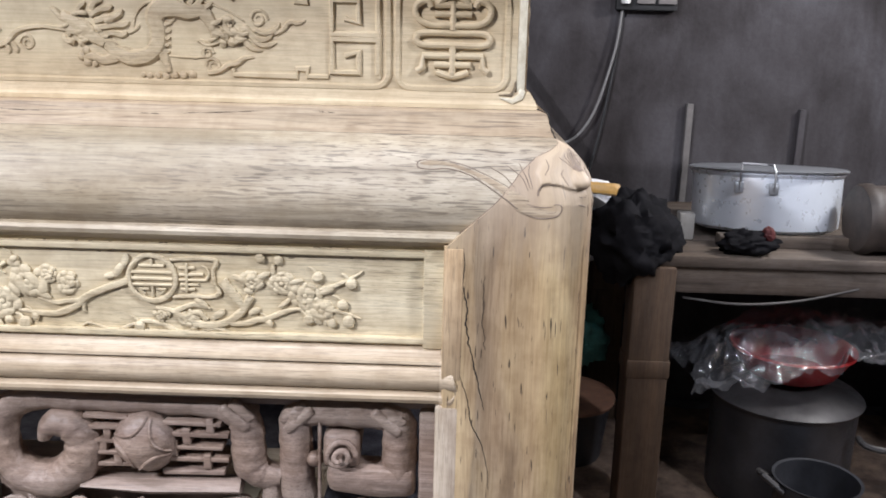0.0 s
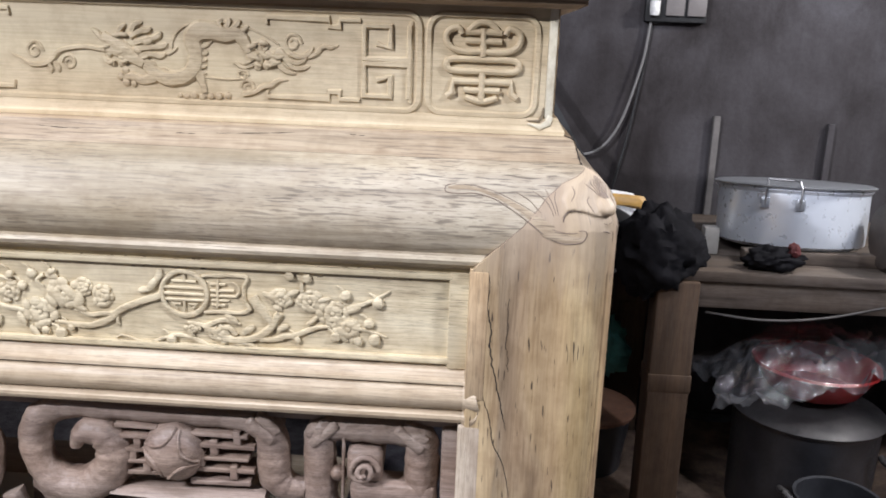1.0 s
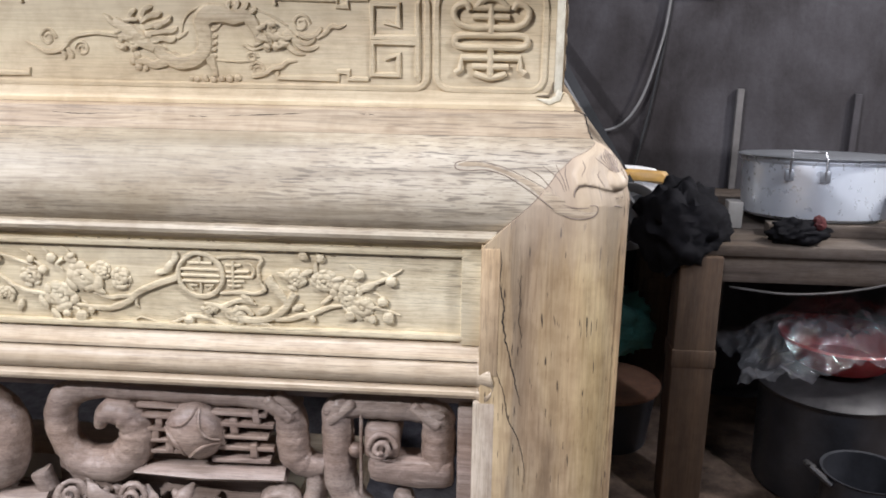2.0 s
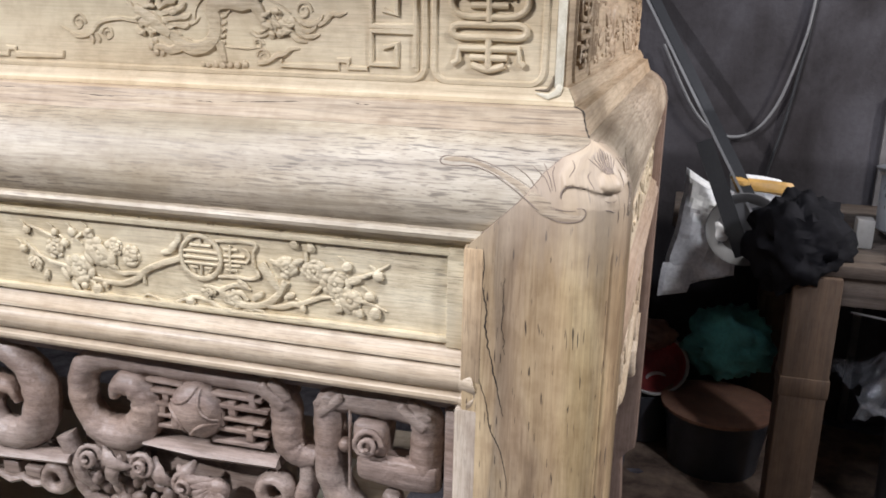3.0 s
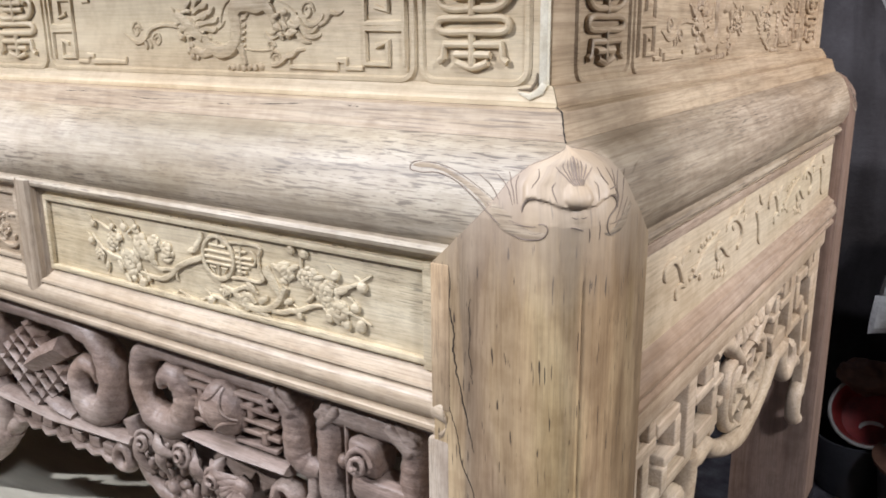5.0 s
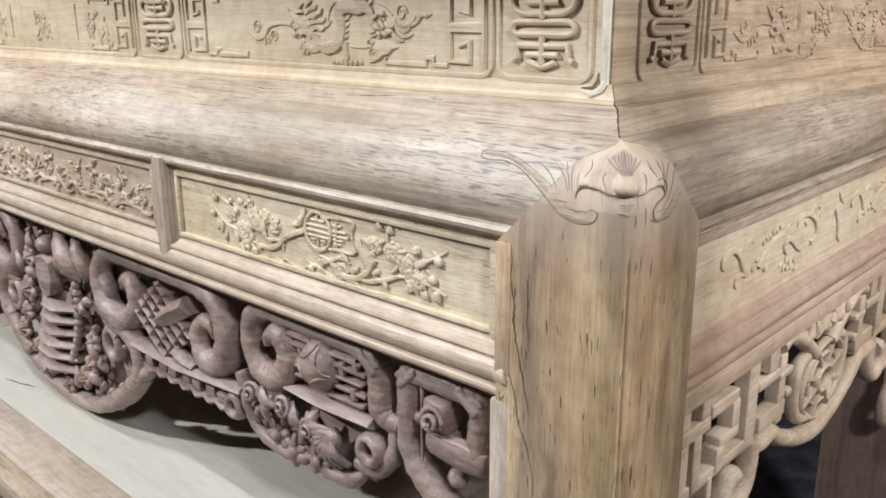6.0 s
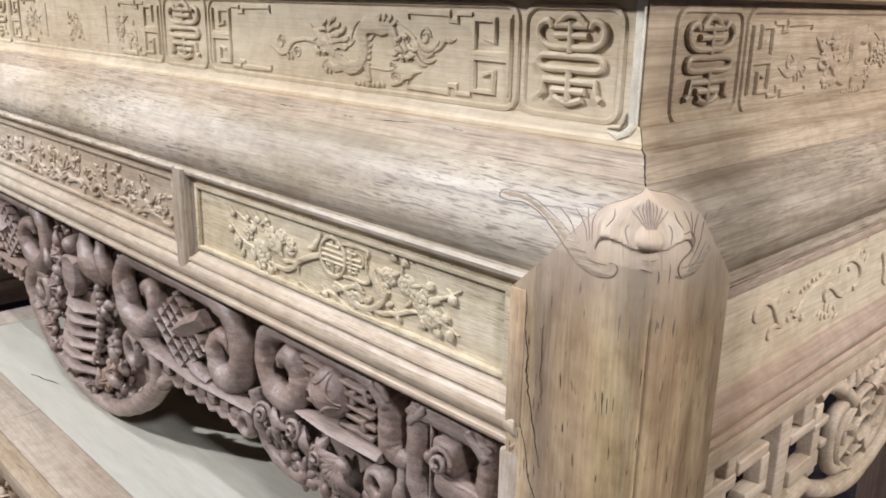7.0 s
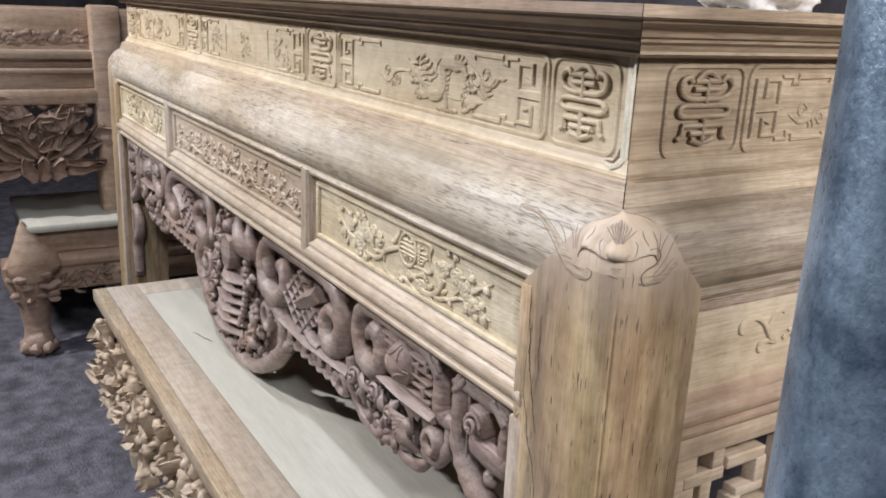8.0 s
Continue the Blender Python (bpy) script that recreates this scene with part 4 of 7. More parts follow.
def dragon(bm, place, mid, s=1, base=0.0):
    """A running dragon-horse with mane, clawed feet and a curling tail round the place mid; s = -1 mirrors it."""
    def q(pts):
        return [(mid + s * (a - 342) * 0.000517, 1.3292 + base + 0.00002 * a - 0.000497 * b) for a, b in pts]

    def body(pts, k, sq=0.55):
        P = spline([(*p, r) for p, r in zip(q(pts), k)], 4)
        a, b = Vector(place(0, 0, 1)), Vector(place(0, 0, 0))
        tube(bm, [place(p[0], p[1], 0.0003) for p in P], [p[2] for p in P], 8, up=tuple(a - b), squash=sq)

    def knob(a, b, r, flat=0.7):
        (c,) = q([(a, b)])
        n = Vector(place(0, 0, 1)) - Vector(place(0, 0, 0))
        ball(bm, place(c[0], c[1], 0), r, 8, 6, tuple(1 - (1 - flat) * abs(k) for k in n))

    def wisp(pts, r, taper=True):
        line(bm, place, q(pts), r, 3, taper=taper)

    def swirl(a, b, r, t=1):
        (c,) = q([(a, b)])
        curl(bm, place, c[0], c[1], r, t * s, 1.5, 0.0017)
    # body, haunch and hind leg
    body([(285, 125), (305, 143), (335, 155), (365, 150), (384, 128), (386, 100), (382, 78), (395, 62), (420, 62), (445, 70), (466, 66), (482, 82), (490, 104)], [0.005, 0.0075, 0.0085, 0.0085, 0.0085, 0.0085, 0.0105, 0.0115, 0.010, 0.0085, 0.0075, 0.0065, 0.004])
    body([(392, 145), (398, 165), (402, 182)], [0.006, 0.0042, 0.0034])
    body([(310, 150), (280, 158), (258, 150), (240, 155)], [0.006, 0.005, 0.0045, 0.003])
    for a, b, r in ((236, 150, 0.0042), (246, 162, 0.0040), (262, 165, 0.0036), (352, 188, 0.003), (366, 190, 0.0034), (382, 188, 0.0036), (398, 191, 0.0038), (414, 190, 0.0038), (430, 190, 0.0042), (447, 188, 0.0044)):
        knob(a, b, r)
    # head and mane
    body([(204, 66), (214, 76), (228, 84), (244, 96), (262, 112), (284, 126)], [0.0036, 0.0056, 0.0070, 0.0078, 0.0068, 0.0055], 0.7)
    body([(206, 94), (220, 98), (236, 104), (250, 116)], [0.0030, 0.0045, 0.0052, 0.0050], 0.7)
    for a, b, r in ((226, 78, 0.0042), (240, 124, 0.0046), (216, 104, 0.0040), (246, 138, 0.0042), (272, 98, 0.0050)):
        knob(a, b, r, 0.6)
    wisp([(222, 82), (204, 76), (192, 62), (182, 56)], 0.0034)
    for p in ([(258, 72), (276, 62), (292, 60), (300, 54)], [(266, 84), (290, 78), (312, 72), (320, 62)], [(272, 96), (298, 92), (322, 92), (330, 84)], [(276, 108), (300, 106), (318, 110), (326, 104)], [(274, 120), (294, 122), (308, 128)], [(236, 70), (240, 56), (252, 46)], [(262, 62), (270, 48), (284, 44)], [(224, 124), (212, 118), (204, 108)]):
        wisp(p, 0.0036)
    tufts = random.Random(19)
    for k in range(30):
        a, b, lean = (tufts.gauss(252, 26), tufts.gauss(100, 20), tufts.uniform(-0.5, 0.7)) if k < 18 else (tufts.gauss(528, 22), tufts.gauss(114, 12), tufts.uniform(-0.9, 0.4))
        (c,) = q([(a, b)])
        chip(bm, place, c[0], c[1], tufts.uniform(0.0018, 0.0030), tufts.uniform(1.6, 3.0), lean if s > 0 else math.pi - lean, 0.9, 0.0030)
    # whisker scroll before the head
    wisp([(208, 98), (175, 92), (150, 92), (118, 98), (104, 112), (86, 125), (58, 126), (38, 114), (20, 104)], 0.0028)
    swirl(66, 98, 0.0092)
    swirl(134, 122, 0.0082, -1)
    for p in ([(92, 124), (98, 134), (96, 142)], [(104, 120), (112, 132), (112, 142)]):
        wisp(p, 0.0024)
    for a, b, r, t in ((322, 147, 0.0075, 1), (406, 74, 0.0098, -1), (500, 102, 0.0085, 1), (516, 92, 0.007, -1), (576, 84, 0.009, 1), (478, 148, 0.006, 1), (488, 172, 0.0078, -1)):
        swirl(a, b, r, t)
    # scales along the back, flames on the rump
    for k in range(5):
        wisp([(388 - k, 88 + 13 * k), (402, 92 + 13 * k), (412 - 2 * k, 88 + 13 * k)], 0.0027)
    for p in ([(438, 58), (434, 46), (440, 38)], [(448, 56), (454, 44), (452, 36)], [(458, 58), (470, 48), (474, 40)], [(466, 64), (482, 58), (490, 50)]):
        wisp(p, 0.0032)
    # tail cloud and plumes
    for a, b, r in ((494, 112, 0.0055), (512, 116, 0.005), (528, 110, 0.0055), (540, 118, 0.005), (526, 128, 0.005), (508, 130, 0.0045), (548, 104, 0.005)):
        knob(a, b, r, 0.5)
    for p in ([(552, 100), (566, 116), (584, 124), (598, 118), (604, 106)], [(570, 104), (588, 112), (606, 106), (616, 92)], [(558, 112), (572, 130), (592, 134), (608, 128)], [(546, 122), (562, 140), (582, 144)]):
        wisp(p, 0.0032)
    wisp([(606, 112), (624, 104), (636, 92), (650, 94), (664, 88)], 0.0026)
    wisp([(338, 96), (346, 70), (366, 52), (400, 44), (440, 44), (480, 52), (520, 70), (548, 88)], 0.0013, False)
    wisp([(404, 152), (440, 156), (472, 156)], 0.0013, False)
    wisp([(462, 122), (480, 132), (500, 126), (512, 122)], 0.0026)
    wisp([(476, 186), (500, 182), (516, 170), (534, 168), (548, 158), (566, 158)], 0.0032)
    wisp([(330, 106), (342, 100), (350, 92)], 0.002)


def chip(bm, place, u, z, r, long=1.0, turn=0.0, flat=0.5, lift=0.0):
    """A low rounded petal or leaf lying on a face, long along its turn."""
    n = Vector(place(0, 0, 1)) - Vector(place(0, 0, 0))
    t = Vector(place(math.cos(turn), math.sin(turn), 0)) - Vector(place(0, 0, 0))
    m = Matrix((t, n.cross(t), n)).transposed().to_4x4()
    ball(bm, place(u, z, lift), r, 8, 5, (long, 1.0, flat), m)


def blossom(bm, place, u, z, r, rng):
    a0 = rng.random() * 6
    for i in range(5):
        a = a0 + i * 1.257
        chip(bm, place, u + r * 0.55 * math.cos(a), z + r * 0.55 * math.sin(a), r * rng.uniform(0.36, 0.5), rng.uniform(1.3, 1.9), a + rng.uniform(-0.4, 0.4), 0.5)
    chip(bm, place, u, z, r * 0.27, 1, 0, 0.8, 0.0016)


def plum_branch(bm, place, s=1):
    """Plum branches with blossoms and buds round two seals; s = -1 mirrors it about the altar's middle."""
    def q(pts):
        return [((a if s > 0 else 2 * CX - a), b) for a, b in pts]

    def stem(pts, r, lift=0.0012, taper=True):
        line(bm, place, q(pts), r * 0.82, 4, lift=lift, taper=taper, sides=8)

    def petal(a, b, r, long, turn, lift):
        ((u, z),) = q([(a, b)])
        chip(bm, place, u, z, r, long, turn if s > 0 else math.pi - turn, 0.62, lift)

    rng = random.Random(3)

    def flower(a, b, r, n=6, lean=0.0, lift=0.0004):
        """A full blossom seen aslant: uneven overlapping petals round a small heart."""
        for ring, (k, size, up) in enumerate(((0.82, 0.30, 0.0), (0.45, 0.26, 0.0016))):
            m = n + 2 - 2 * ring
            for i in range(m):
                t = lean + (i + rng.uniform(-0.25, 0.25)) * 2 * math.pi / m
                q = k * rng.uniform(0.8, 1.12)
                petal(a + r * q * math.cos(t), b + r * q * 0.86 * math.sin(t), r * size * rng.uniform(0.75, 1.2), rng.uniform(1.1, 1.9), t + 1.57 + rng.uniform(-0.5, 0.5), lift + up + rng.uniform(0, 0.0012))
        petal(a, b, r * 0.2, 1.0, 0.0, lift + 0.003)

    def bud(a, b, r):
        r *= 0.82
        ((u, z),) = q([(a, b)])
        ball(bm, place(u, z, 0.002), r, 10, 8)
        stem([(a, b), (a - 0.004, b + 0.007), (a - 0.010, b + 0.010)], r * 0.32)
    # round seal with its barred sign
    ((cu, cz),) = q([(-0.333, 1.048)])
    line(bm, place, [(cu + 0.0235 * math.cos(i * 0.2618), cz + 0.0235 * math.sin(i * 0.2618)) for i in range(24)], 0.0027, 0, True, lift=0.0012, sides=8)
    for dz, half in ((0.0125, 0.0125), (0.0060, 0.0215), (-0.0005, 0.0205), (-0.0065, 0.0195)):
        line(bm, place, [(cu - half, cz + dz), (cu + half, cz + dz)], 0.0017, 0, lift=0.0012)
    for dz0, dz1 in ((0.020, 0.013), (-0.007, -0.020)):
        line(bm, place, [(cu, cz + dz0), (cu, cz + dz1)], 0.0017, 0, lift=0.0012)
    for k in (-1, 1):
        line(bm, place, [(cu + k * 0.004, cz - 0.011), (cu + k * 0.012, cz - 0.011), (cu + k * 0.008, cz - 0.016)], 0.0015, 0, lift=0.0012)
    # squarer seal with curled corners
    stem([(-0.315, 1.067), (-0.292, 1.069), (-0.271, 1.069), (-0.268, 1.064), (-0.272, 1.057), (-0.271, 1.044), (-0.266, 1.035), (-0.277, 1.030), (-0.296, 1.031), (-0.313, 1.029)], 0.0024, taper=False)
    for u0, u1, z in ((-0.306, -0.290, 1.0595), (-0.306, -0.282, 1.053), (-0.306, -0.280, 1.0475), (-0.305, -0.287, 1.042), (-0.304, -0.291, 1.037)):
        line(bm, place, q([(u0, z), (u1, z)]), 0.0016, 0, lift=0.0012)
    line(bm, place, q([(-0.2985, 1.064), (-0.2985, 1.035)]), 0.0016, 0, lift=0.0014)
    stem([(-0.280, 1.0475), (-0.276, 1.053), (-0.279, 1.060), (-0.284, 1.062)], 0.0017)
    # branches
    for pts, r in (([(-0.470, 1.011), (-0.450, 1.0085), (-0.430, 1.009), (-0.411, 1.017), (-0.403, 1.025), (-0.386, 1.034), (-0.357, 1.045)][::-1], 0.0046),
                   ([(-0.404, 1.023), (-0.418, 1.022), (-0.432, 1.020), (-0.450, 1.024)], 0.0032), ([(-0.404, 1.022), (-0.404, 1.013), (-0.402, 1.009)], 0.0026),
                   ([(-0.406, 0.997), (-0.398, 0.999), (-0.376, 0.993), (-0.354, 0.999), (-0.344, 1.003), (-0.328, 1.001), (-0.312, 0.994), (-0.297, 0.988), (-0.281, 0.995), (-0.268, 0.997), (-0.257, 0.992)][::-1], 0.0027),
                   ([(-0.263, 1.048), (-0.256, 1.038), (-0.247, 1.027), (-0.240, 1.017)], 0.0062), ([(-0.235, 1.033), (-0.240, 1.024), (-0.247, 1.014), (-0.261, 1.004), (-0.284, 1.001), (-0.296, 1.006), (-0.313, 1.014), (-0.331, 1.018)], 0.0048),
                   ([(-0.256, 1.003), (-0.240, 1.004), (-0.227, 1.008), (-0.217, 1.005)], 0.0040), ([(-0.228, 1.007), (-0.215, 1.011), (-0.202, 1.017), (-0.182, 1.021)], 0.0034), ([(-0.206, 1.021), (-0.200, 1.027), (-0.194, 1.033)], 0.0030),
                   ([(-0.212, 1.066), (-0.213, 1.058), (-0.211, 1.050)], 0.0026), ([(-0.166, 1.041), (-0.154, 1.045), (-0.142, 1.050), (-0.124, 1.061)], 0.0028), ([(-0.156, 1.021), (-0.142, 1.017), (-0.126, 1.013)], 0.0026),
                   ([(-0.313, 1.014), (-0.300, 1.020), (-0.289, 1.022), (-0.276, 1.018)], 0.0036), ([(-0.281, 1.006), (-0.288, 1.014), (-0.300, 1.011)], 0.0034), ([(-0.478, 1.060), (-0.486, 1.054), (-0.480, 1.048)], 0.0026),
                   ([(-0.500, 1.020), (-0.522, 1.024), (-0.540, 1.032), (-0.556, 1.046)], 0.0028), ([(-0.512, 1.052), (-0.530, 1.058), (-0.548, 1.063)], 0.0022)):
        stem(pts, r)
    # blossoms, a half-open one, and leaves
    for a, b, r, n, lean in ((-0.458, 1.041, 0.0185, 7, 0.2), (-0.438, 1.049, 0.0105, 5, 0.8), (-0.485, 1.020, 0.0165, 7, 0.5), (-0.418, 1.041, 0.0120, 5, 0.1), (-0.234, 1.047, 0.0120, 6, 0.4), (-0.204, 1.046, 0.0130, 6, 0.2), (-0.181, 1.034, 0.0150, 7, 0.9), (-0.165, 1.019, 0.0150, 6, 0.3), (-0.516, 1.040, 0.0120, 6, 0.6), (-0.545, 1.020, 0.0090, 5, 0.3), (-0.297, 1.006, 0.0105, 5, 0.7), (-0.326, 1.011, 0.0085, 5, 0.2)):
        flower(a, b, r, n, lean)
    for a, b, r, long, turn in ((-0.366, 1.056, 0.0042, 2.2, 0.9), (-0.375, 1.050, 0.0036, 2.0, 0.4), (-0.359, 1.066, 0.0038, 2.0, 1.3), (-0.245, 1.050, 0.0036, 2.6, 2.7), (-0.222, 1.054, 0.0034, 2.4, 0.5), (-0.190, 1.048, 0.0036, 2.2, 0.3), (-0.160, 1.040, 0.0036, 2.4, 0.4), (-0.285, 1.024, 0.0036, 2.4, 2.6),
                                (-0.268, 1.013, 0.0036, 2.4, 0.6), (-0.232, 1.017, 0.0038, 1.8, 0.5), (-0.443, 1.028, 0.0040, 2.4, 2.6), (-0.470, 1.060, 0.0042, 1.8, 2.8), (-0.505, 1.012, 0.0038, 2.4, 2.0), (-0.530, 1.008, 0.0036, 2.2, 1.2), (-0.492, 0.999, 0.0038, 2.2, 2.2)):
        petal(a, b, r, long, turn, 0.0022)
    for a, b, r in ((-0.491, 1.061, 0.0068), (-0.470, 1.064, 0.0055), (-0.502, 1.047, 0.0062), (-0.464, 0.998, 0.0082), (-0.453, 1.005, 0.0050), (-0.480, 1.001, 0.0052), (-0.348, 0.998, 0.0068), (-0.225, 1.072, 0.0062), (-0.207, 1.070, 0.0060), (-0.168, 1.054, 0.0068), (-0.135, 1.048, 0.0074), (-0.144, 1.026, 0.0066), (-0.138, 1.009, 0.0078), (-0.178, 1.010, 0.0064), (-0.155, 1.007, 0.0058),
                    (-0.551, 1.058, 0.0060), (-0.514, 1.059, 0.0055), (-0.558, 1.036, 0.0056), (-0.217, 1.005, 0.0044)):
        bud(a, b, r)


def crowded_scene(bm, place, u0, u1, z0, z1, rng, n=150):
    """Crowded shallow carving: stems, leaves, rocks and blossoms."""
    for k in range(n):
        u, z = rng.uniform(u0, u1), rng.uniform(z0, z1)
        kind = rng.random()
        if kind < 0.35:
            a, l = rng.uniform(0.2, 2.9), rng.uniform(0.012, 0.03)
            line(bm, place, [(u, z), (u + l * 0.5 * math.cos(a) + 0.003, min(z + l * 0.5 * math.sin(a), z1)), (u + l * math.cos(a), min(z + l * math.sin(a), z1))], rng.uniform(0.0014, 0.0028), 2, taper=True)
        elif kind < 0.6:
            blossom(bm, place, u, z, rng.uniform(0.005, 0.009), rng)
        else:
            chip(bm, place, u, z, rng.uniform(0.003, 0.0055), rng.uniform(1.0, 2.4), rng.random() * 6.3, 0.7)


rng = random.Random(7)
ZF0, ZF1 = 1.2365, 1.3315
front = front_face(FY)
FRIEZE_BAYS = [(-0.0985, FX - 0.017), (-0.673, -0.1015), (-0.806, -0.676), (2 * CX + 0.806, -0.809)]
for flip in (0, 1):
    def bay(i):
        a, b = FRIEZE_BAYS[i]
        return (a, b) if not flip else (2 * CX - b, 2 * CX - a)
    s = -1 if flip else 1
    for i in (0, 2):
        a, b = bay(i)
        bm = bmesh.new()
        line(bm, front, rounded(a + 0.003, b - 0.003, ZF0, ZF1, 0.014), 0.0036, 0, True, squash=0.8)
        part("sign_frame", bm, M_FRIEZE, frieze_front)
        longevity_sign(front, a + 0.004, b - 0.004, ZF0 + 0.003, ZF1 + 0.001, M_FRIEZE, frieze_front)
    a, b = bay(1)
    bm = bmesh.new()
    line(bm, front, rounded(a + 0.003, b - 0.003, ZF0, ZF1, 0.014), 0.0036, 0, True, squash=0.8)
    line(bm, front, [(b - 0.0115, ZF0 + 0.008), (b - 0.0115, ZF1 - 0.008)], 0.002, 0)
    for u, k in ((b - 0.013, -1), (a + 0.013, 1)):
        fret(bm, front, u, ZF0 + 0.010, ZF1 - 0.010, 0.045, k)
    for u0, u1 in ((b - 0.062, b - 0.30), (a + 0.062, a + 0.30)):
        stepped_edge(bm, front, u0, u1, ZF0 + 0.009, 0.007)
        stepped_edge(bm, front, u0, u1, ZF1 - 0.009, -0.007)
    part("fret_border", bm, M_FRIEZE, frieze_front)
    bm = bmesh.new()
    dragon(bm, front, -0.3518 if not flip else 2 * CX + 0.3518, s)
    hew(bm, 1, FY, -1, 0.0062, 0.0008)
    part("dragon_carving", bm, M_FRIEZEC, frieze_front)
a, b = FRIEZE_BAYS[3]
bm = bmesh.new()
line(bm, front, rounded(a + 0.003, b - 0.003, ZF0, ZF1, 0.014), 0.0036, 0, True, squash=0.8)
for u, k in ((b - 0.013, -1), (a + 0.013, 1)):
    fret(bm, front, u, ZF0 + 0.010, ZF1 - 0.010, 0.045, k)
for u0, u1 in ((b - 0.062, b - 0.28), (a + 0.062, a + 0.28)):
    stepped_edge(bm, front, u0, u1, ZF0 + 0.009, 0.007)
    stepped_edge(bm, front, u0, u1, ZF1 - 0.009, -0.007)
part("fret_border", bm, M_FRIEZE, frieze_front)
for u in (b - 0.13, CX, a + 0.13):
    bm = bmesh.new()
    crowded_scene(bm, front, u - 0.035, u + 0.035, ZF0 + 0.02, ZF1 - 0.03, rng, 26)
    hew(bm, 1, FY, -1, 0.003)
    part("flower_carving", bm, M_FRIEZEC, frieze_front)
for u in (b - 0.20, a + 0.20):
    bm = bmesh.new()
    line(bm, front, [(u, ZF0 + 0.02), (u, ZF1 - 0.015)], 0.0018, 0)
    part("upright_bar", bm, M_FRIEZE, frieze_front)

side = side_face(FX)
for a, b in ((0.901, 1.022), (Y1 + Y0 - 1.022, Y1 + Y0 - 0.901)):
    bm = bmesh.new()
    line(bm, side, rounded(a + 0.003, b - 0.003, ZF0, ZF1, 0.014), 0.0036, 0, True, squash=0.8)
    part("sign_frame", bm, M_SIDE, frieze_side)
    longevity_sign(side, a + 0.003, b - 0.006, ZF0 + 0.004, ZF1 + 0.001, M_SIDE, frieze_side)
a, b = 1.026, Y0 + Y1 - 1.026
bm = bmesh.new()
line(bm, side, rounded(a + 0.003, b - 0.003, ZF0, ZF1, 0.014), 0.0036, 0, True, squash=0.8)
for u, k in ((a + 0.015, 1), (b - 0.015, -1)):
    fret(bm, side, u, ZF0 + 0.014, ZF1 - 0.012, 0.04, k)
for u0, u1 in ((a + 0.058, a + 0.28), (b - 0.058, b - 0.28)):
    stepped_edge(bm, side, u0, u1, ZF0 + 0.012, 0.007)
    stepped_edge(bm, side, u0, u1, ZF1 - 0.012, -0.007)
part("fret_border", bm, M_SIDE, frieze_side)
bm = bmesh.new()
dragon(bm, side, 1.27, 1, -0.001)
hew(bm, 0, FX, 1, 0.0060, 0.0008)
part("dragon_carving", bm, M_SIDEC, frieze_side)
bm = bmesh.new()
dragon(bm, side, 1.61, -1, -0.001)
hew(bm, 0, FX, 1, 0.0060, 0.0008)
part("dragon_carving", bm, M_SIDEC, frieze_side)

# waist panel carvings
pf = front_face(PANEL_Y)
for i, s in ((0, 1), (2, -1)):
    bm = bmesh.new()
    plum_branch(bm, pf, s)
    hew(bm, 1, PANEL_Y, -1, 0.0058, 0.0010)
    part("plum_carving", bm, M_PANELC, front_panels[i])
bm = bmesh.new()
for k in range(15):
    u = bays[1][0] + 0.06 + (bays[1][1] - bays[1][0] - 0.12) * k / 14
    high = rng.uniform(1.035, 1.074)
    crowded_scene(bm, pf, u - rng.uniform(0.012, 0.030), u + rng.uniform(0.012, 0.030), 1.002, high, rng, 17)
    line(bm, pf, [(u - 0.04, 1.004 + rng.uniform(0, 0.012)), (u - 0.012, 1.008 + rng.uniform(0, 0.016)), (u + 0.018, 1.002 + rng.uniform(0, 0.02)), (u + 0.042, 1.006 + rng.uniform(0, 0.012))], 0.0034, 3)
for v in bm.verts:
    v.co.y = PANEL_Y + (v.co.y - PANEL_Y) * 1.7
hew(bm, 1, PANEL_Y, -1, 0.0092, 0.0013)
part("crowded_carving", bm, M_RAIL, front_panels[1])
ps = side_face(X1 - 0.014)


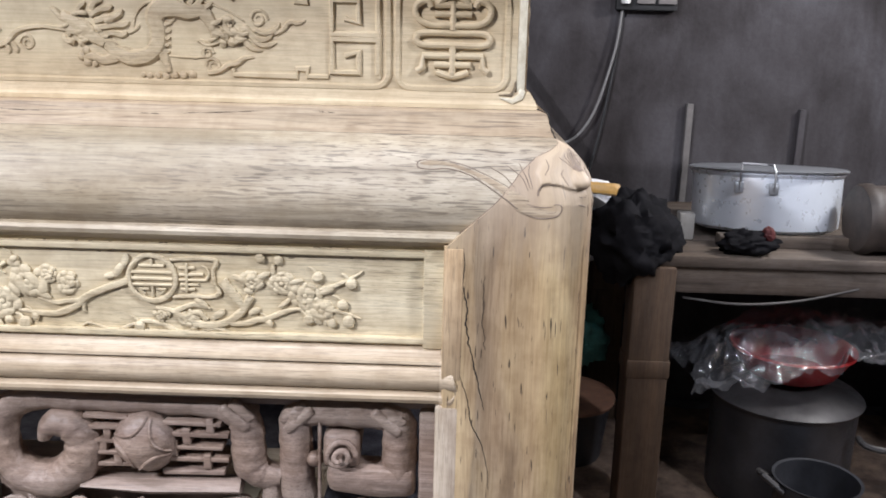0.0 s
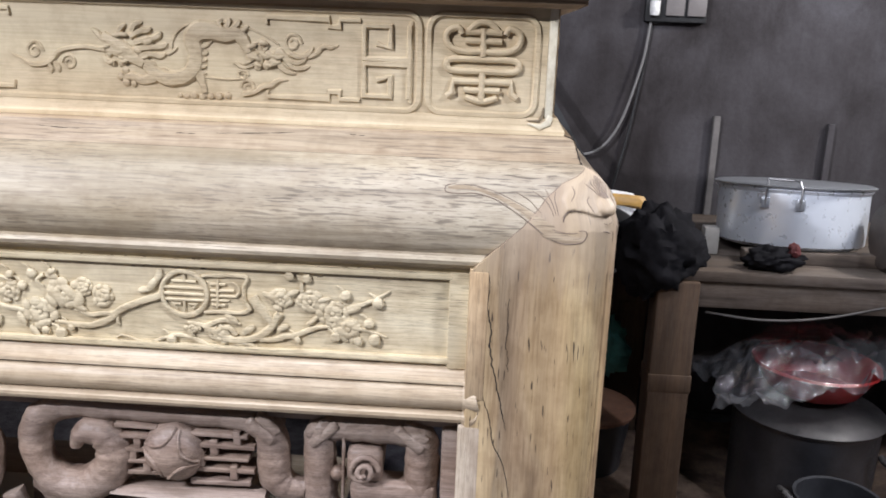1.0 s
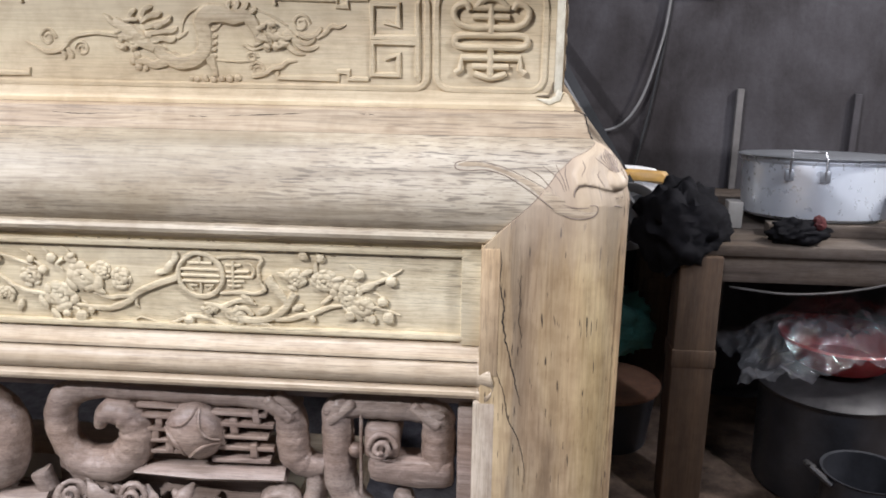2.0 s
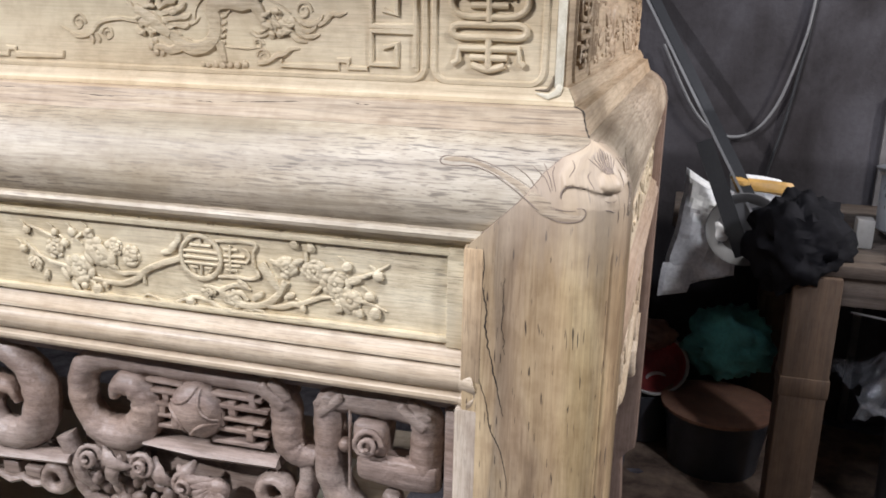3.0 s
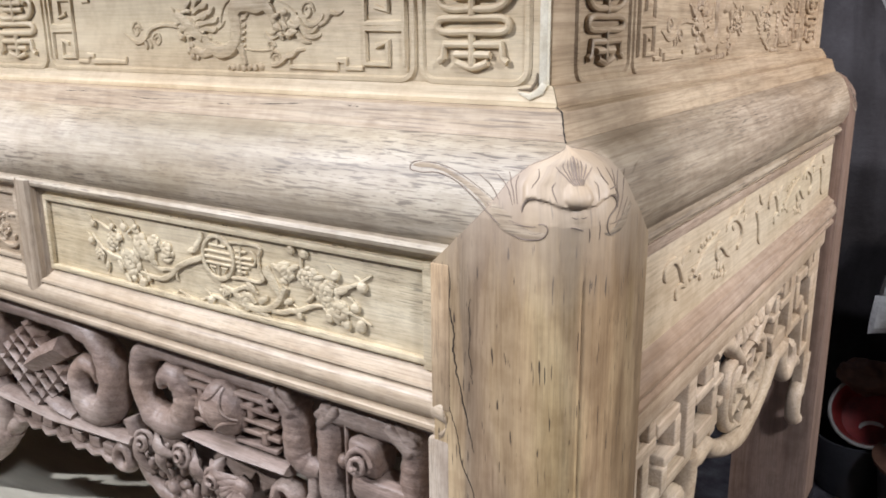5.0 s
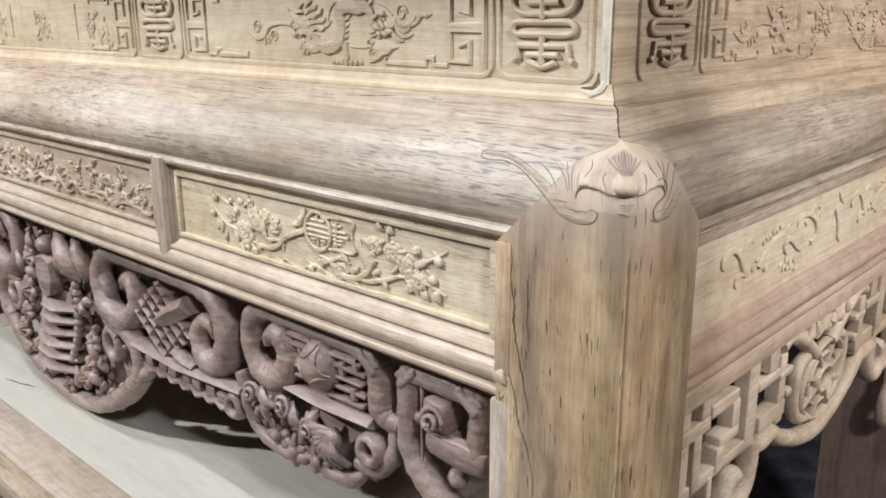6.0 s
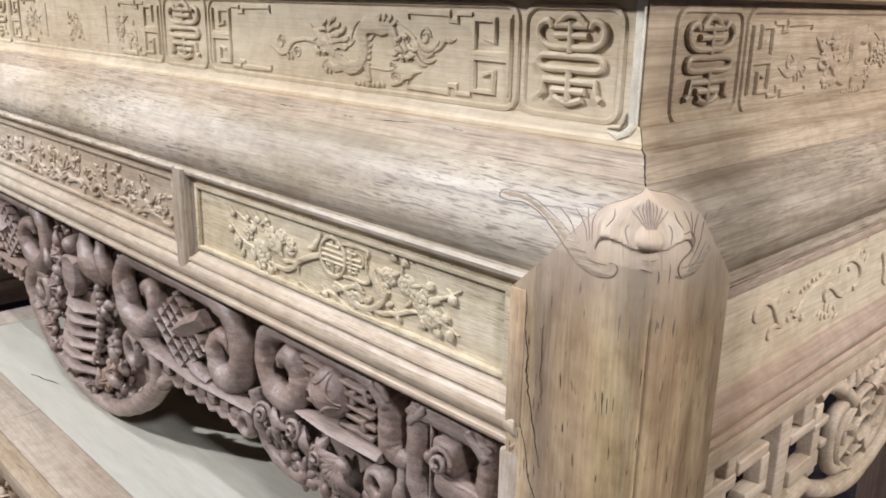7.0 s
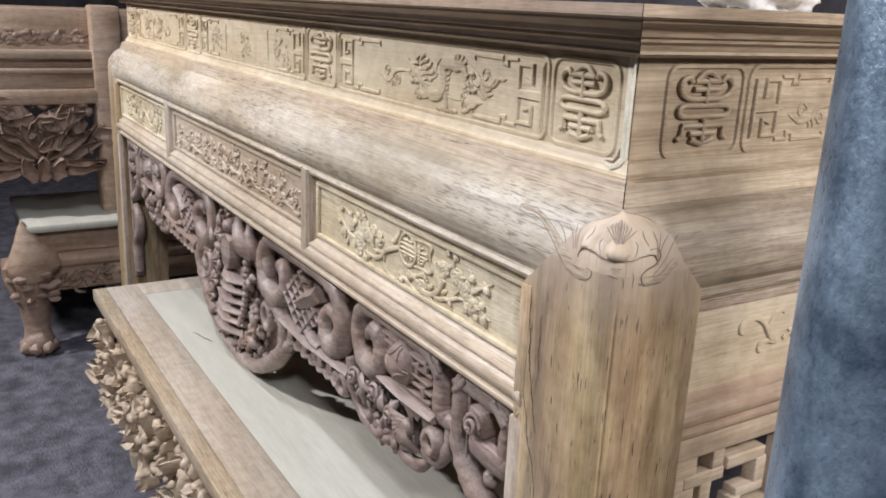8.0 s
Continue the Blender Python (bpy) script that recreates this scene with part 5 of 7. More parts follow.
def thin_dragon(bm, u, s=1):
    """A thin running dragon of scrolls and sprigs; u: its near end."""
    def run_on(pts, r):
        line(bm, ps, [(u + s * a, b) for a, b in pts], r, 4, lift=0.0006, taper=True, sides=8)
    run_on([(0.073, 1.021), (0.063, 1.026), (0.056, 1.036), (0.048, 1.046), (0.036, 1.054), (0.023, 1.055), (0.009, 1.051), (0.007, 1.042), (0.014, 1.038)], 0.0040)
    run_on([(0.075, 1.018), (0.058, 1.022), (0.046, 1.021), (0.044, 1.013), (0.050, 1.009)], 0.0030)
    run_on([(0.056, 1.034), (0.060, 1.044), (0.064, 1.053), (0.077, 1.057), (0.083, 1.053)], 0.0034)
    run_on([(0.104, 1.020), (0.112, 1.030), (0.131, 1.040), (0.150, 1.045), (0.170, 1.049), (0.184, 1.054)], 0.0042)
    run_on([(0.230, 1.016), (0.215, 1.022), (0.197, 1.033), (0.184, 1.037), (0.176, 1.031), (0.182, 1.021), (0.192, 1.020)], 0.0038)
    run_on([(0.262, 1.017), (0.275, 1.022), (0.279, 1.032), (0.270, 1.046), (0.252, 1.055), (0.232, 1.059), (0.216, 1.055), (0.212, 1.047)], 0.0040)
    run_on([(0.250, 1.056), (0.262, 1.063), (0.276, 1.067), (0.288, 1.076)], 0.0030)
    for a, b, r in ((0.112, 1.047, 0.0034), (0.120, 1.050, 0.0036), (0.129, 1.051, 0.0036), (0.138, 1.054, 0.0034), (0.148, 1.054, 0.0032), (0.158, 1.057, 0.0030), (0.088, 1.022, 0.0036), (0.096, 1.030, 0.0030), (0.122, 1.015, 0.0042), (0.268, 1.062, 0.0034), (0.282, 1.060, 0.0030)):
        ball(bm, ps(u + s * a, b, 0.0004), r, 8, 6)
    for a, b, turn in ((0.170, 1.009, 0.4), (0.178, 1.003, 1.2), (0.188, 1.000, 2.2), (0.196, 1.008, 1.4), (0.204, 0.999, 0.8), (0.212, 1.004, 2.0), (0.218, 0.994, 0.5), (0.184, 1.012, 1.7), (0.290, 1.050, 0.8), (0.240, 1.046, 2.4)):
        chip(bm, ps, u + s * a, b, 0.0026, 2.2, turn, 0.8, 0.0008)


for u, s in ((1.0, 1), (1.40, 1)):
    bm = bmesh.new()
    thin_dragon(bm, u, s)
    hew(bm, 0, X1 - 0.014, 1, 0.0042, 0.0006)
    part("dragon_carving", bm, M_SIDEP, side_panel)
    for pts, r in (([(0.343, 1.046), (0.354, 1.032), (0.360, 1.020), (0.362, 1.006), (0.376, 0.996)], 0.0026), ([(0.370, 1.052), (0.360, 1.058), (0.352, 1.068)], 0.0022)):
        bm = bmesh.new()
        line(bm, ps, [(u + s * a, b) for a, b in pts], r, 4, lift=0.0006, taper=True, sides=8)
        part("twig", bm, M_SIDEP, side_panel)
for fx in (0, 1):
    bm = bmesh.new()
    box(bm, X1 - 0.0145, X1 - 0.0105, Y0 + POST - 0.004, Y1 - POST, 1.0775, 1.0885, 0.001)
    mirror(bm, fx, 0)
    part("panel_border", bm, M_SIDER, side_panel if not fx else altar)

# ---- pierced front apron ----
AY = Y0 + 0.036
bm = bmesh.new()
box(bm, X0 + POST - 0.005, X1 - POST + 0.005, AY - 0.008, AY + 0.03, 0.912, 0.9272)
apron = part("front_apron", bm, M_CARVE, altar, "mauve-brown pierced apron of deep carved scrolls")


def bar(bm, pts, rad, smooth=5, sides=12, y=0.0, squash=1.0):
    """A thick carved scroll along (x, z[, y]) points; rad: one radius or one for each point."""
    rad = [rad] * len(pts) if isinstance(rad, (int, float)) else rad
    P = spline([(p[0], p[1], p[2] if len(p) > 2 else 0.0, r) for p, r in zip(pts, rad)], smooth)
    ring = 0.0
    out = []
    for i, p in enumerate(P):
        out.append(p[3] * (1 + 0.035 * math.sin(i * 1.9)))
    tube(bm, [(p[0], AY + y + p[2], p[1]) for p in P], out, sides, squash=squash)


def rolled_end(bm, x, z, r, s=1, y=0.0):
    """A spiral knob facing outwards."""
    P = []
    for i in range(22):
        a = i / 21 * 1.9 * 2 * math.pi
        k = r * (1 - 0.85 * i / 21)
        P.append((x + s * k * math.cos(a), AY - 0.014 + y - 0.010 * i / 21, z + k * math.sin(a)))
    tube(bm, P, [r * 0.22 * (1 - 0.3 * i / 21) for i in range(22)], 7)




def piece(name, build, label="", both=True, material=None, kind=""):
    """One carved piece of the apron's right half, and its mirror image if it has one."""
    for flip in (0, 1) if both else (0,):
        bm = bmesh.new()
        build(bm)
        for v in bm.verts:
            v.co += noise.noise_vector(v.co * 38) * 0.0022 + noise.noise_vector(v.co * 110) * 0.0007
        mirror(bm, flip, 0)
        tagged(part(name, bm, material or M_CARVE, apron, label, sharp=55), kind=kind)


def end_strip(bm):
    box(bm, -0.066, X1 - POST + 0.006, AY - 0.012, AY + 0.02, 0.44, 0.914, 0.004)


def square_hook(bm):
    bar(bm, [(-0.070, 0.722), (-0.110, 0.736), (-0.148, 0.754), (-0.176, 0.776), (-0.193, 0.803), (-0.197, 0.84), (-0.197, 0.87), (-0.196, 0.894), (-0.184, 0.904), (-0.15, 0.905), (-0.108, 0.904), (-0.091, 0.897), (-0.087, 0.872), (-0.087, 0.845), (-0.088, 0.828)],
        [0.015, 0.018, 0.019, 0.019, 0.019, 0.0185, 0.018, 0.018, 0.018, 0.0175, 0.017, 0.017, 0.018, 0.019, 0.019])
    # the hook's thick squared lower end
    slope = bmesh.new()
    box(slope, -0.164, -0.069, AY - 0.0195, AY + 0.018, 0.8115, 0.8475, 0.010)
    bmesh.ops.subdivide_edges(slope, edges=slope.edges[:], cuts=2, use_grid_fill=True)
    for v in slope.verts:
        v.co.z += 0.10 * max(-0.105 - v.co.x, 0.0) * (1 if v.co.z < 0.83 else 0.3)
    gnarl(slope, 0.0016, 40)
    data = bpy.data.meshes.new("lower_end")
    slope.to_mesh(data)
    slope.free()
    bm.from_mesh(data)
    bpy.data.meshes.remove(data)
    box(bm, -0.166, -0.128, AY - 0.018, AY + 0.02, 0.846, 0.884, 0.006)
    ball(bm, (-0.176, AY - 0.006, 0.851), 0.009, 10, 8)
    tube(bm, [(-0.170, AY - 0.012, 0.90), (-0.1705, AY - 0.012, 0.80)], 0.0018, 6)


def hook_spiral(bm):
    rolled_end(bm, -0.147, 0.863, 0.0165, 1, -0.006)


def hook_foot(bm):
    bar(bm, [(-0.075, 0.690), (-0.10, 0.680), (-0.118, 0.650), (-0.112, 0.61), (-0.09, 0.585), (-0.072, 0.56), (-0.07, 0.50), (-0.075, 0.46)], [0.012, 0.015, 0.017, 0.018, 0.018, 0.018, 0.017, 0.012])
    ball(bm, (-0.124, AY - 0.002, 0.793), 0.0125, 10, 8)


def long_arm(bm):
    bar(bm, [(-0.432, 0.832), (-0.458, 0.814), (-0.488, 0.818), (-0.508, 0.842), (-0.512, 0.872), (-0.500, 0.899), (-0.47, 0.911), (-0.42, 0.910), (-0.33, 0.907), (-0.276, 0.904), (-0.253, 0.894), (-0.248, 0.868), (-0.246, 0.840), (-0.232, 0.827), (-0.212, 0.826)],
        [0.021, 0.021, 0.020, 0.018, 0.018, 0.0175, 0.017, 0.015, 0.013, 0.014, 0.017, 0.0175, 0.018, 0.016, 0.012])


def curl_tip(bm):
    bar(bm, [(-0.462, 0.866, -0.010), (-0.456, 0.880, -0.010), (-0.438, 0.884, -0.006), (-0.424, 0.868, 0.0), (-0.424, 0.845, 0.0), (-0.436, 0.826, 0.0), (-0.458, 0.816, 0.0)], [0.006, 0.012, 0.017, 0.020, 0.022, 0.022, 0.020])


def medallion_ball(bm):
    ball(bm, (-0.355, AY - 0.002, 0.866), 0.0345, 20, 14, (1, 0.85, 1))
    c = Vector((-0.355, AY - 0.002, 0.866))
    for k in range(4):
        a = k * math.pi / 2 + 0.5
        P = []
        for j in range(9):
            t = -0.75 + 1.5 * j / 8
            u = 0.021 * math.cos(a) - 0.026 * t * math.sin(a) - 0.012 * (t * t - 0.4) * -math.cos(a)
            v = 0.021 * math.sin(a) + 0.026 * t * math.cos(a) - 0.012 * (t * t - 0.4) * -math.sin(a)
            rr = min((u * u + v * v) / 0.0345 ** 2, 0.94)
            P.append((c.x + u, c.y - 0.0345 * 0.85 * math.sqrt(1 - rr), c.z + v))
        tube(bm, P, 0.0019, 6)


def slat(x0, x1, z, half=0.0022, back=0.02):
    return lambda bm: box(bm, x0, x1, AY - 0.012, AY + back, z - half, z + half, 0.0006)


SLATS = []
for k, z in enumerate((0.893, 0.881, 0.866, 0.852, 0.838)):
    SLATS.append(slat(-0.418 + 0.004 * (k % 2), -0.372, z))
    SLATS.append(slat(-0.338, -0.266 - 0.006 * ((k + 1) % 2), z - 0.005))
for x, z in ((-0.395, 0.873), (-0.385, 0.845), (-0.40, 0.859), (-0.31, 0.873), (-0.29, 0.845), (-0.325, 0.859), (-0.285, 0.885)):
    SLATS.append(slat(x - 0.004, x + 0.004, z, 0.008, 0.016))


def shelf_plate(bm):
    tube(bm, [(-0.425, AY - 0.004, 0.815), (-0.35, AY - 0.005, 0.814), (-0.255, AY - 0.004, 0.816)], [0.006, 0.008, 0.007], 8, squash=2.4)


def flower_bunch(bm):
    """Petalled blossoms of the hanging spray."""
    r = random.Random(11)
    for x, z in ((-0.500, 0.752), (-0.462, 0.728), (-0.425, 0.715), (-0.440, 0.770), (-0.398, 0.748), (-0.372, 0.720)):
        ball(bm, (x, AY - 0.008, z), 0.010, 10, 8, (1, 0.8, 1))
        for j in range(6):
            a = j * 1.047 + x * 90
            ball(bm, (x + 0.015 * math.cos(a), AY - 0.002, z + 0.015 * math.sin(a)), 0.0105, 9, 7, (1.2, 0.6, 0.65), Matrix.Rotation(-a, 4, "Y"))


def spray_bowl(bm):
    bar(bm, [(-0.535, 0.775), (-0.532, 0.748), (-0.516, 0.724), (-0.485, 0.709), (-0.445, 0.704), (-0.408, 0.711), (-0.390, 0.724)], [0.007, 0.009, 0.010, 0.010, 0.010, 0.009, 0.005])
    bar(bm, [(-0.395, 0.745), (-0.375, 0.718), (-0.340, 0.708), (-0.300, 0.718), (-0.278, 0.740)], [0.005, 0.009, 0.0105, 0.010, 0.006])


def shell_heart(bm):
    ball(bm, (-0.335, AY - 0.010, 0.768), 0.013, 12, 8, (1.3, 0.8, 1.1))


def shell_rib(k):
    a = radians(185 + 17 * k)
    return lambda bm: bar(bm, [(-0.335, 0.775, -0.012), (-0.335 + 0.024 * math.cos(a), 0.775 + 0.024 * math.sin(a), -0.018), (-0.335 + 0.046 * math.cos(a), 0.775 + 0.046 * math.sin(a), -0.006)], [0.004, 0.0062, 0.0048], 4, 7)


def bunch_leaf(x, z, a, l):
    P = [(x + l * t * math.cos(a + 0.6 * t), z + l * t * math.sin(a + 0.6 * t), -0.010 - 0.008 * math.sin(3 * t)) for t in (0, 0.3, 0.6, 1)]
    return lambda bm: bar(bm, P, [0.003, 0.0095, 0.008, 0.0012], 4, 8, squash=0.6)


def bunch_curl(x, z, k):
    return lambda bm: rolled_end(bm, x, z, 0.016, k, -0.004)


def bunch_ring(bm):
    P = [(-0.262 + 0.017 * math.cos(a * 0.5236), AY - 0.004, 0.779 + 0.017 * math.sin(a * 0.5236)) for a in range(12)]
    tube(bm, P, 0.008, 10, True, squash=1.8)
    bar(bm, [(-0.30, 0.745), (-0.275, 0.745), (-0.25, 0.755), (-0.226, 0.785), (-0.222, 0.82)], [0.008, 0.011, 0.012, 0.012, 0.012])


def s_scroll(bm):
    bar(bm, [(-0.905, 0.908), (-0.80, 0.907), (-0.68, 0.906), (-0.62, 0.900), (-0.585, 0.880), (-0.573, 0.845), (-0.585, 0.805), (-0.615, 0.788), (-0.645, 0.800), (-0.652, 0.830), (-0.636, 0.852), (-0.614, 0.850), (-0.608, 0.832)],
        [0.016, 0.015, 0.015, 0.017, 0.020, 0.022, 0.022, 0.021, 0.019, 0.017, 0.014, 0.011, 0.006])


def c_scroll(bm):
    bar(bm, [(-0.88, 0.909), (-0.93, 0.902), (-0.962, 0.875), (-0.965, 0.835), (-0.942, 0.800), (-0.900, 0.788), (-0.862, 0.802), (-0.838, 0.835), (-0.848, 0.862), (-0.873, 0.868), (-0.889, 0.850)],
        [0.014, 0.017, 0.019, 0.021, 0.022, 0.022, 0.021, 0.019, 0.017, 0.013, 0.006])


def lattice(bm):
    c = Vector((-0.75, 0, 0.826))
    a1, a2 = radians(42), radians(-38)
    for k in range(5):
        d = (k - 2) * 0.021
        for a, b in ((a1, a2), (a2, a1)):
            o = c + Vector((math.cos(b) * d * 1.2, 0, math.sin(b) * d))
            e = Vector((math.cos(a) * 0.058, 0, math.sin(a) * 0.058))
            tube(bm, [(o - e)[:1] + (AY - 0.004,) + ((o - e).z,), ((o + e).x, AY - 0.004, (o + e).z)], 0.0052, 4, squash=2.2)


def knot_loop(x0, z0, x1, z1):
    return lambda bm: tube(bm, [(x0, AY - 0.008, z0), ((x0 + x1) / 2, AY - 0.012, (z0 + z1) / 2 + 0.004), (x1, AY - 0.008, z1)], 0.0085, 8, squash=1.4)


KNOTS = [knot_loop(-0.715, 0.784, -0.66, 0.772)]


def lower_strip(bm):
    tube(bm, [(-0.845, AY - 0.003, 0.764), (-0.70, AY - 0.004, 0.762), (-0.53, AY - 0.003, 0.772)], 0.0085, 8, squash=2.2)


def bracket(k):
    x = -0.80 + 0.035 * k

    def build(bm):
        box(bm, x - 0.012, x + 0.012, AY - 0.013 + 0.004 * (k % 2), AY + 0.018, 0.738 - 0.006 * (k % 2), 0.752, 0.002)
        tube(bm, [(x - 0.018, AY - 0.006, 0.734), (x, AY - 0.010, 0.729), (x + 0.018, AY - 0.006, 0.734)], 0.005, 7, squash=1.5)
    return build


def strip_ring(bm):
    P = [(-0.556 + 0.015 * math.cos(a * 0.5236), AY - 0.006, 0.742 + 0.015 * math.sin(a * 0.5236)) for a in range(12)]
    tube(bm, P, 0.0075, 10, True, squash=1.8)
    bar(bm, [(-0.545, 0.80), (-0.535, 0.775), (-0.53, 0.75), (-0.515, 0.725)], [0.012, 0.011, 0.010, 0.006])


def lower_scroll(bm):
    bar(bm, [(-0.945, 0.748), (-0.955, 0.732), (-0.945, 0.714), (-0.922, 0.712), (-0.908, 0.730), (-0.914, 0.755), (-0.935, 0.768), (-0.905, 0.778), (-0.87, 0.768), (-0.848, 0.740), (-0.852, 0.705), (-0.875, 0.675), (-0.905, 0.655)][5:],
        [0.015, 0.016, 0.018, 0.019, 0.019, 0.018, 0.017, 0.015])
    P = [(-0.936 + 0.022 * math.cos(a * 0.5236), AY - 0.003, 0.738 + 0.026 * math.sin(a * 0.5236)) for a in range(12)]
    tube(bm, P, 0.010, 10, True, squash=1.4)
    bar(bm, [(-0.79, 0.745), (-0.815, 0.722), (-0.85, 0.700), (-0.88, 0.676)], [0.008, 0.012, 0.016, 0.016])


def great_arc(bm):
    bar(bm, [(-0.845, 0.70), (-0.88, 0.668), (-0.94, 0.628), (-1.01, 0.593), (-1.08, 0.574), (CX - 0.002, 0.569)], [0.015, 0.018, 0.018, 0.017, 0.016, 0.016])


def fin(k):
    """One upturned fin of the fan-like tower in the middle of the apron."""
    z, x0, x1 = 0.638 + 0.0262 * k, -1.242 + 0.012 * k, -1.084 + 0.006 * k
    return lambda bm: tube(bm, [(x0, AY - 0.014, z + 0.010), (x0 + 0.03, AY - 0.022, z), ((x0 + x1) / 2, AY - 0.020, z - 0.004), (x1, AY - 0.006, z + 0.002)], [0.003, 0.0085, 0.0100, 0.006], 8, squash=2.0)


def tower_core(bm):
    box(bm, -1.200, -1.096, AY - 0.004, AY + 0.02, 0.628, 0.792, 0.004)


def bead(k):
    a, b, c = Vector((-1.040, 0, 0.825)), Vector((-1.030, 0, 0.745)), Vector((-1.092, 0, 0.668))
    t = k / 11
    p = a * (1 - t) ** 2 + b * 2 * t * (1 - t) + c * t * t
    return lambda bm: ball(bm, (p.x, AY - 0.018, p.z), 0.0085, 10, 8)


def shield(bm):
    """A shield-shaped drum with a raised rim."""
    rows = []
    for y, k in ((AY + 0.016, 1.0), (AY - 0.020, 1.0), (AY - 0.026, 0.9), (AY - 0.024, 0.80), (AY - 0.029, 0.5)):
        rows.append([bm.verts.new((-1.160 + k * x, y, 0.818 + k * z)) for x, z in ((-0.032, 0.036), (0.0, 0.044), (0.032, 0.036), (0.036, 0.0), (0.022, -0.032), (0.0, -0.044), (-0.022, -0.032), (-0.036, 0.0))])
    for a, b in zip(rows, rows[1:]):
        for j in range(8):
            bm.faces.new((a[j], a[(j + 1) % 8], b[(j + 1) % 8], b[j]))
    bm.faces.new(rows[0])
    bm.faces.new(rows[-1])


def shield_cap(bm):
    ball(bm, (-1.165, AY - 0.010, 0.878), 0.020, 12, 9, (1.1, 1.0, 0.9))


def drape(bm):
    bar(bm, [(-1.112, 0.912, -0.004), (-1.075, 0.892, -0.020), (-1.045, 0.862, -0.022), (-1.022, 0.835, -0.012)], [0.012, 0.020, 0.022, 0.006], 5, 12, squash=0.8)


def drape_tail(bm):
    bar(bm, [(-1.045, 0.912, -0.004), (-1.022, 0.890, -0.012), (-1.006, 0.862, -0.012), (-1.010, 0.838, -0.006)], [0.010, 0.015, 0.014, 0.006], 5, 10)


def rosette(x, z, r):
    """A six-petalled rosette, cupped round a small heart."""
    def build(bm):
        ball(bm, (0, 0, 0), 1.0, 36, 12)
        for v in bm.verts:
            a, q = math.atan2(v.co.y, v.co.x), math.hypot(v.co.x, v.co.y)
            lobe = abs(math.cos(3 * (a + x * 40)))
            w = r * q * (0.62 + 0.42 * lobe ** 0.6 * q)
            up = 0.012 * v.co.z * (0.55 + 0.45 * lobe) - 0.006 * math.exp(-((q - 0.55) / 0.16) ** 2) * (v.co.z > 0) + 0.006 * math.exp(-(q / 0.28) ** 2) * (v.co.z > 0)
            v.co = Vector((x + w * math.cos(a), AY - 0.010 - up, z + w * math.sin(a)))
    return build


def clump(x, z, turn, long):
    P = [(x + long * t * math.cos(turn + t), z + long * t * math.sin(turn + t), -0.012 - 0.006 * math.sin(3 * t)) for t in (0, 0.35, 0.7, 1)]
    return lambda bm: bar(bm, P, [0.005, 0.0105, 0.008, 0.002], 4, 8, squash=0.8)


def medallion_ground(bm):
    """Crowded small lumps behind the large carvings."""
    r = random.Random(21)
    for k in range(150):
        x = r.uniform(CX - 0.235, CX + 0.235)
        low = 0.592 + 0.045 * ((x - CX) / 0.24) ** 2
        z = r.uniform(low, 0.905)
        if abs(x - CX) > 0.17 and z > 0.77:
            continue
        t = Matrix.Rotation(r.random() * 3, 4, "Y")
        ball(bm, (x, AY + r.uniform(0.000, 0.016), z), r.uniform(0.006, 0.013), 8, 6, (r.uniform(0.8, 1.7), 0.9, r.uniform(0.5, 0.9)), t)


def medallion_side(bm):
    bar(bm, [(CX + 0.21, 0.905), (CX + 0.185, 0.87), (CX + 0.20, 0.83), (CX + 0.17, 0.80)], [0.010, 0.013, 0.012, 0.006])


def knuckle(x, z, turn):
    """The stepped corner of a scroll arm."""
    def build(bm):
        for k, w in enumerate((0.0195, 0.0165)):
            n = len(bm.verts)
            box(bm, -w, w, -w, w, -0.006 + 0.010 * k, 0.006 + 0.010 * k, 0.004)
            bm.verts.ensure_lookup_table()
            for v in bm.verts[n:]:
                v.co = Vector((x, AY, z)) + Matrix.Rotation(turn, 3, "Y") @ v.co
    return build


def folded_block(bm):
    """A faceted folded block lying slantwise over the lattice."""
    a, b = Vector((-0.748, 0, 0.832)), Vector((-0.666, 0, 0.872))
    d = (b - a).normalized()
    n = Vector((-d.z, 0, d.x))
    ring = []
    for p, k in ((a, 0.8), (a + (b - a) * 0.5, 1.0), (b, 0.9)):
        ring.append([bm.verts.new(p + n * (u * 0.0165 * k) + Vector((0, AY + v, 0))) for u, v in ((-1, 0.012), (-1, -0.014), (0.1, -0.026), (1, -0.012), (1, 0.012))])
    for p, q in zip(ring, ring[1:]):
        for j in range(5):
            bm.faces.new((p[j], p[(j + 1) % 5], q[(j + 1) % 5], q[j]))
    bm.faces.new(ring[0])
    bm.faces.new(ring[-1])


for nm, fn in (("end_strip", end_strip), ("square_hook", square_hook), ("spiral", hook_spiral), ("hook_foot", hook_foot), ("long_arm", long_arm), ("curl", curl_tip), ("coin_ball", medallion_ball), 
               ("shelf", shelf_plate), ("foliage", flower_bunch), ("spray_bowl", spray_bowl), ("ring", bunch_ring), ("scroll", s_scroll), ("scroll", c_scroll), ("lattice", lattice), ("strip", lower_strip),
               ("ring", strip_ring), ("scroll", lower_scroll), ("arc", great_arc), ("folded_block", folded_block), ("scroll", medallion_side)):
    piece(nm, fn)
for nm, fn in (("tower", tower_core), ("shield", shield), ("shield_cap", shield_cap), ("drape", drape), ("drape", drape_tail)):
    piece(nm, fn, both=False)
for k in range(6):
    piece("fin", fin(k), both=False)
for k in range(12):
    piece("bead", bead(k), both=False)
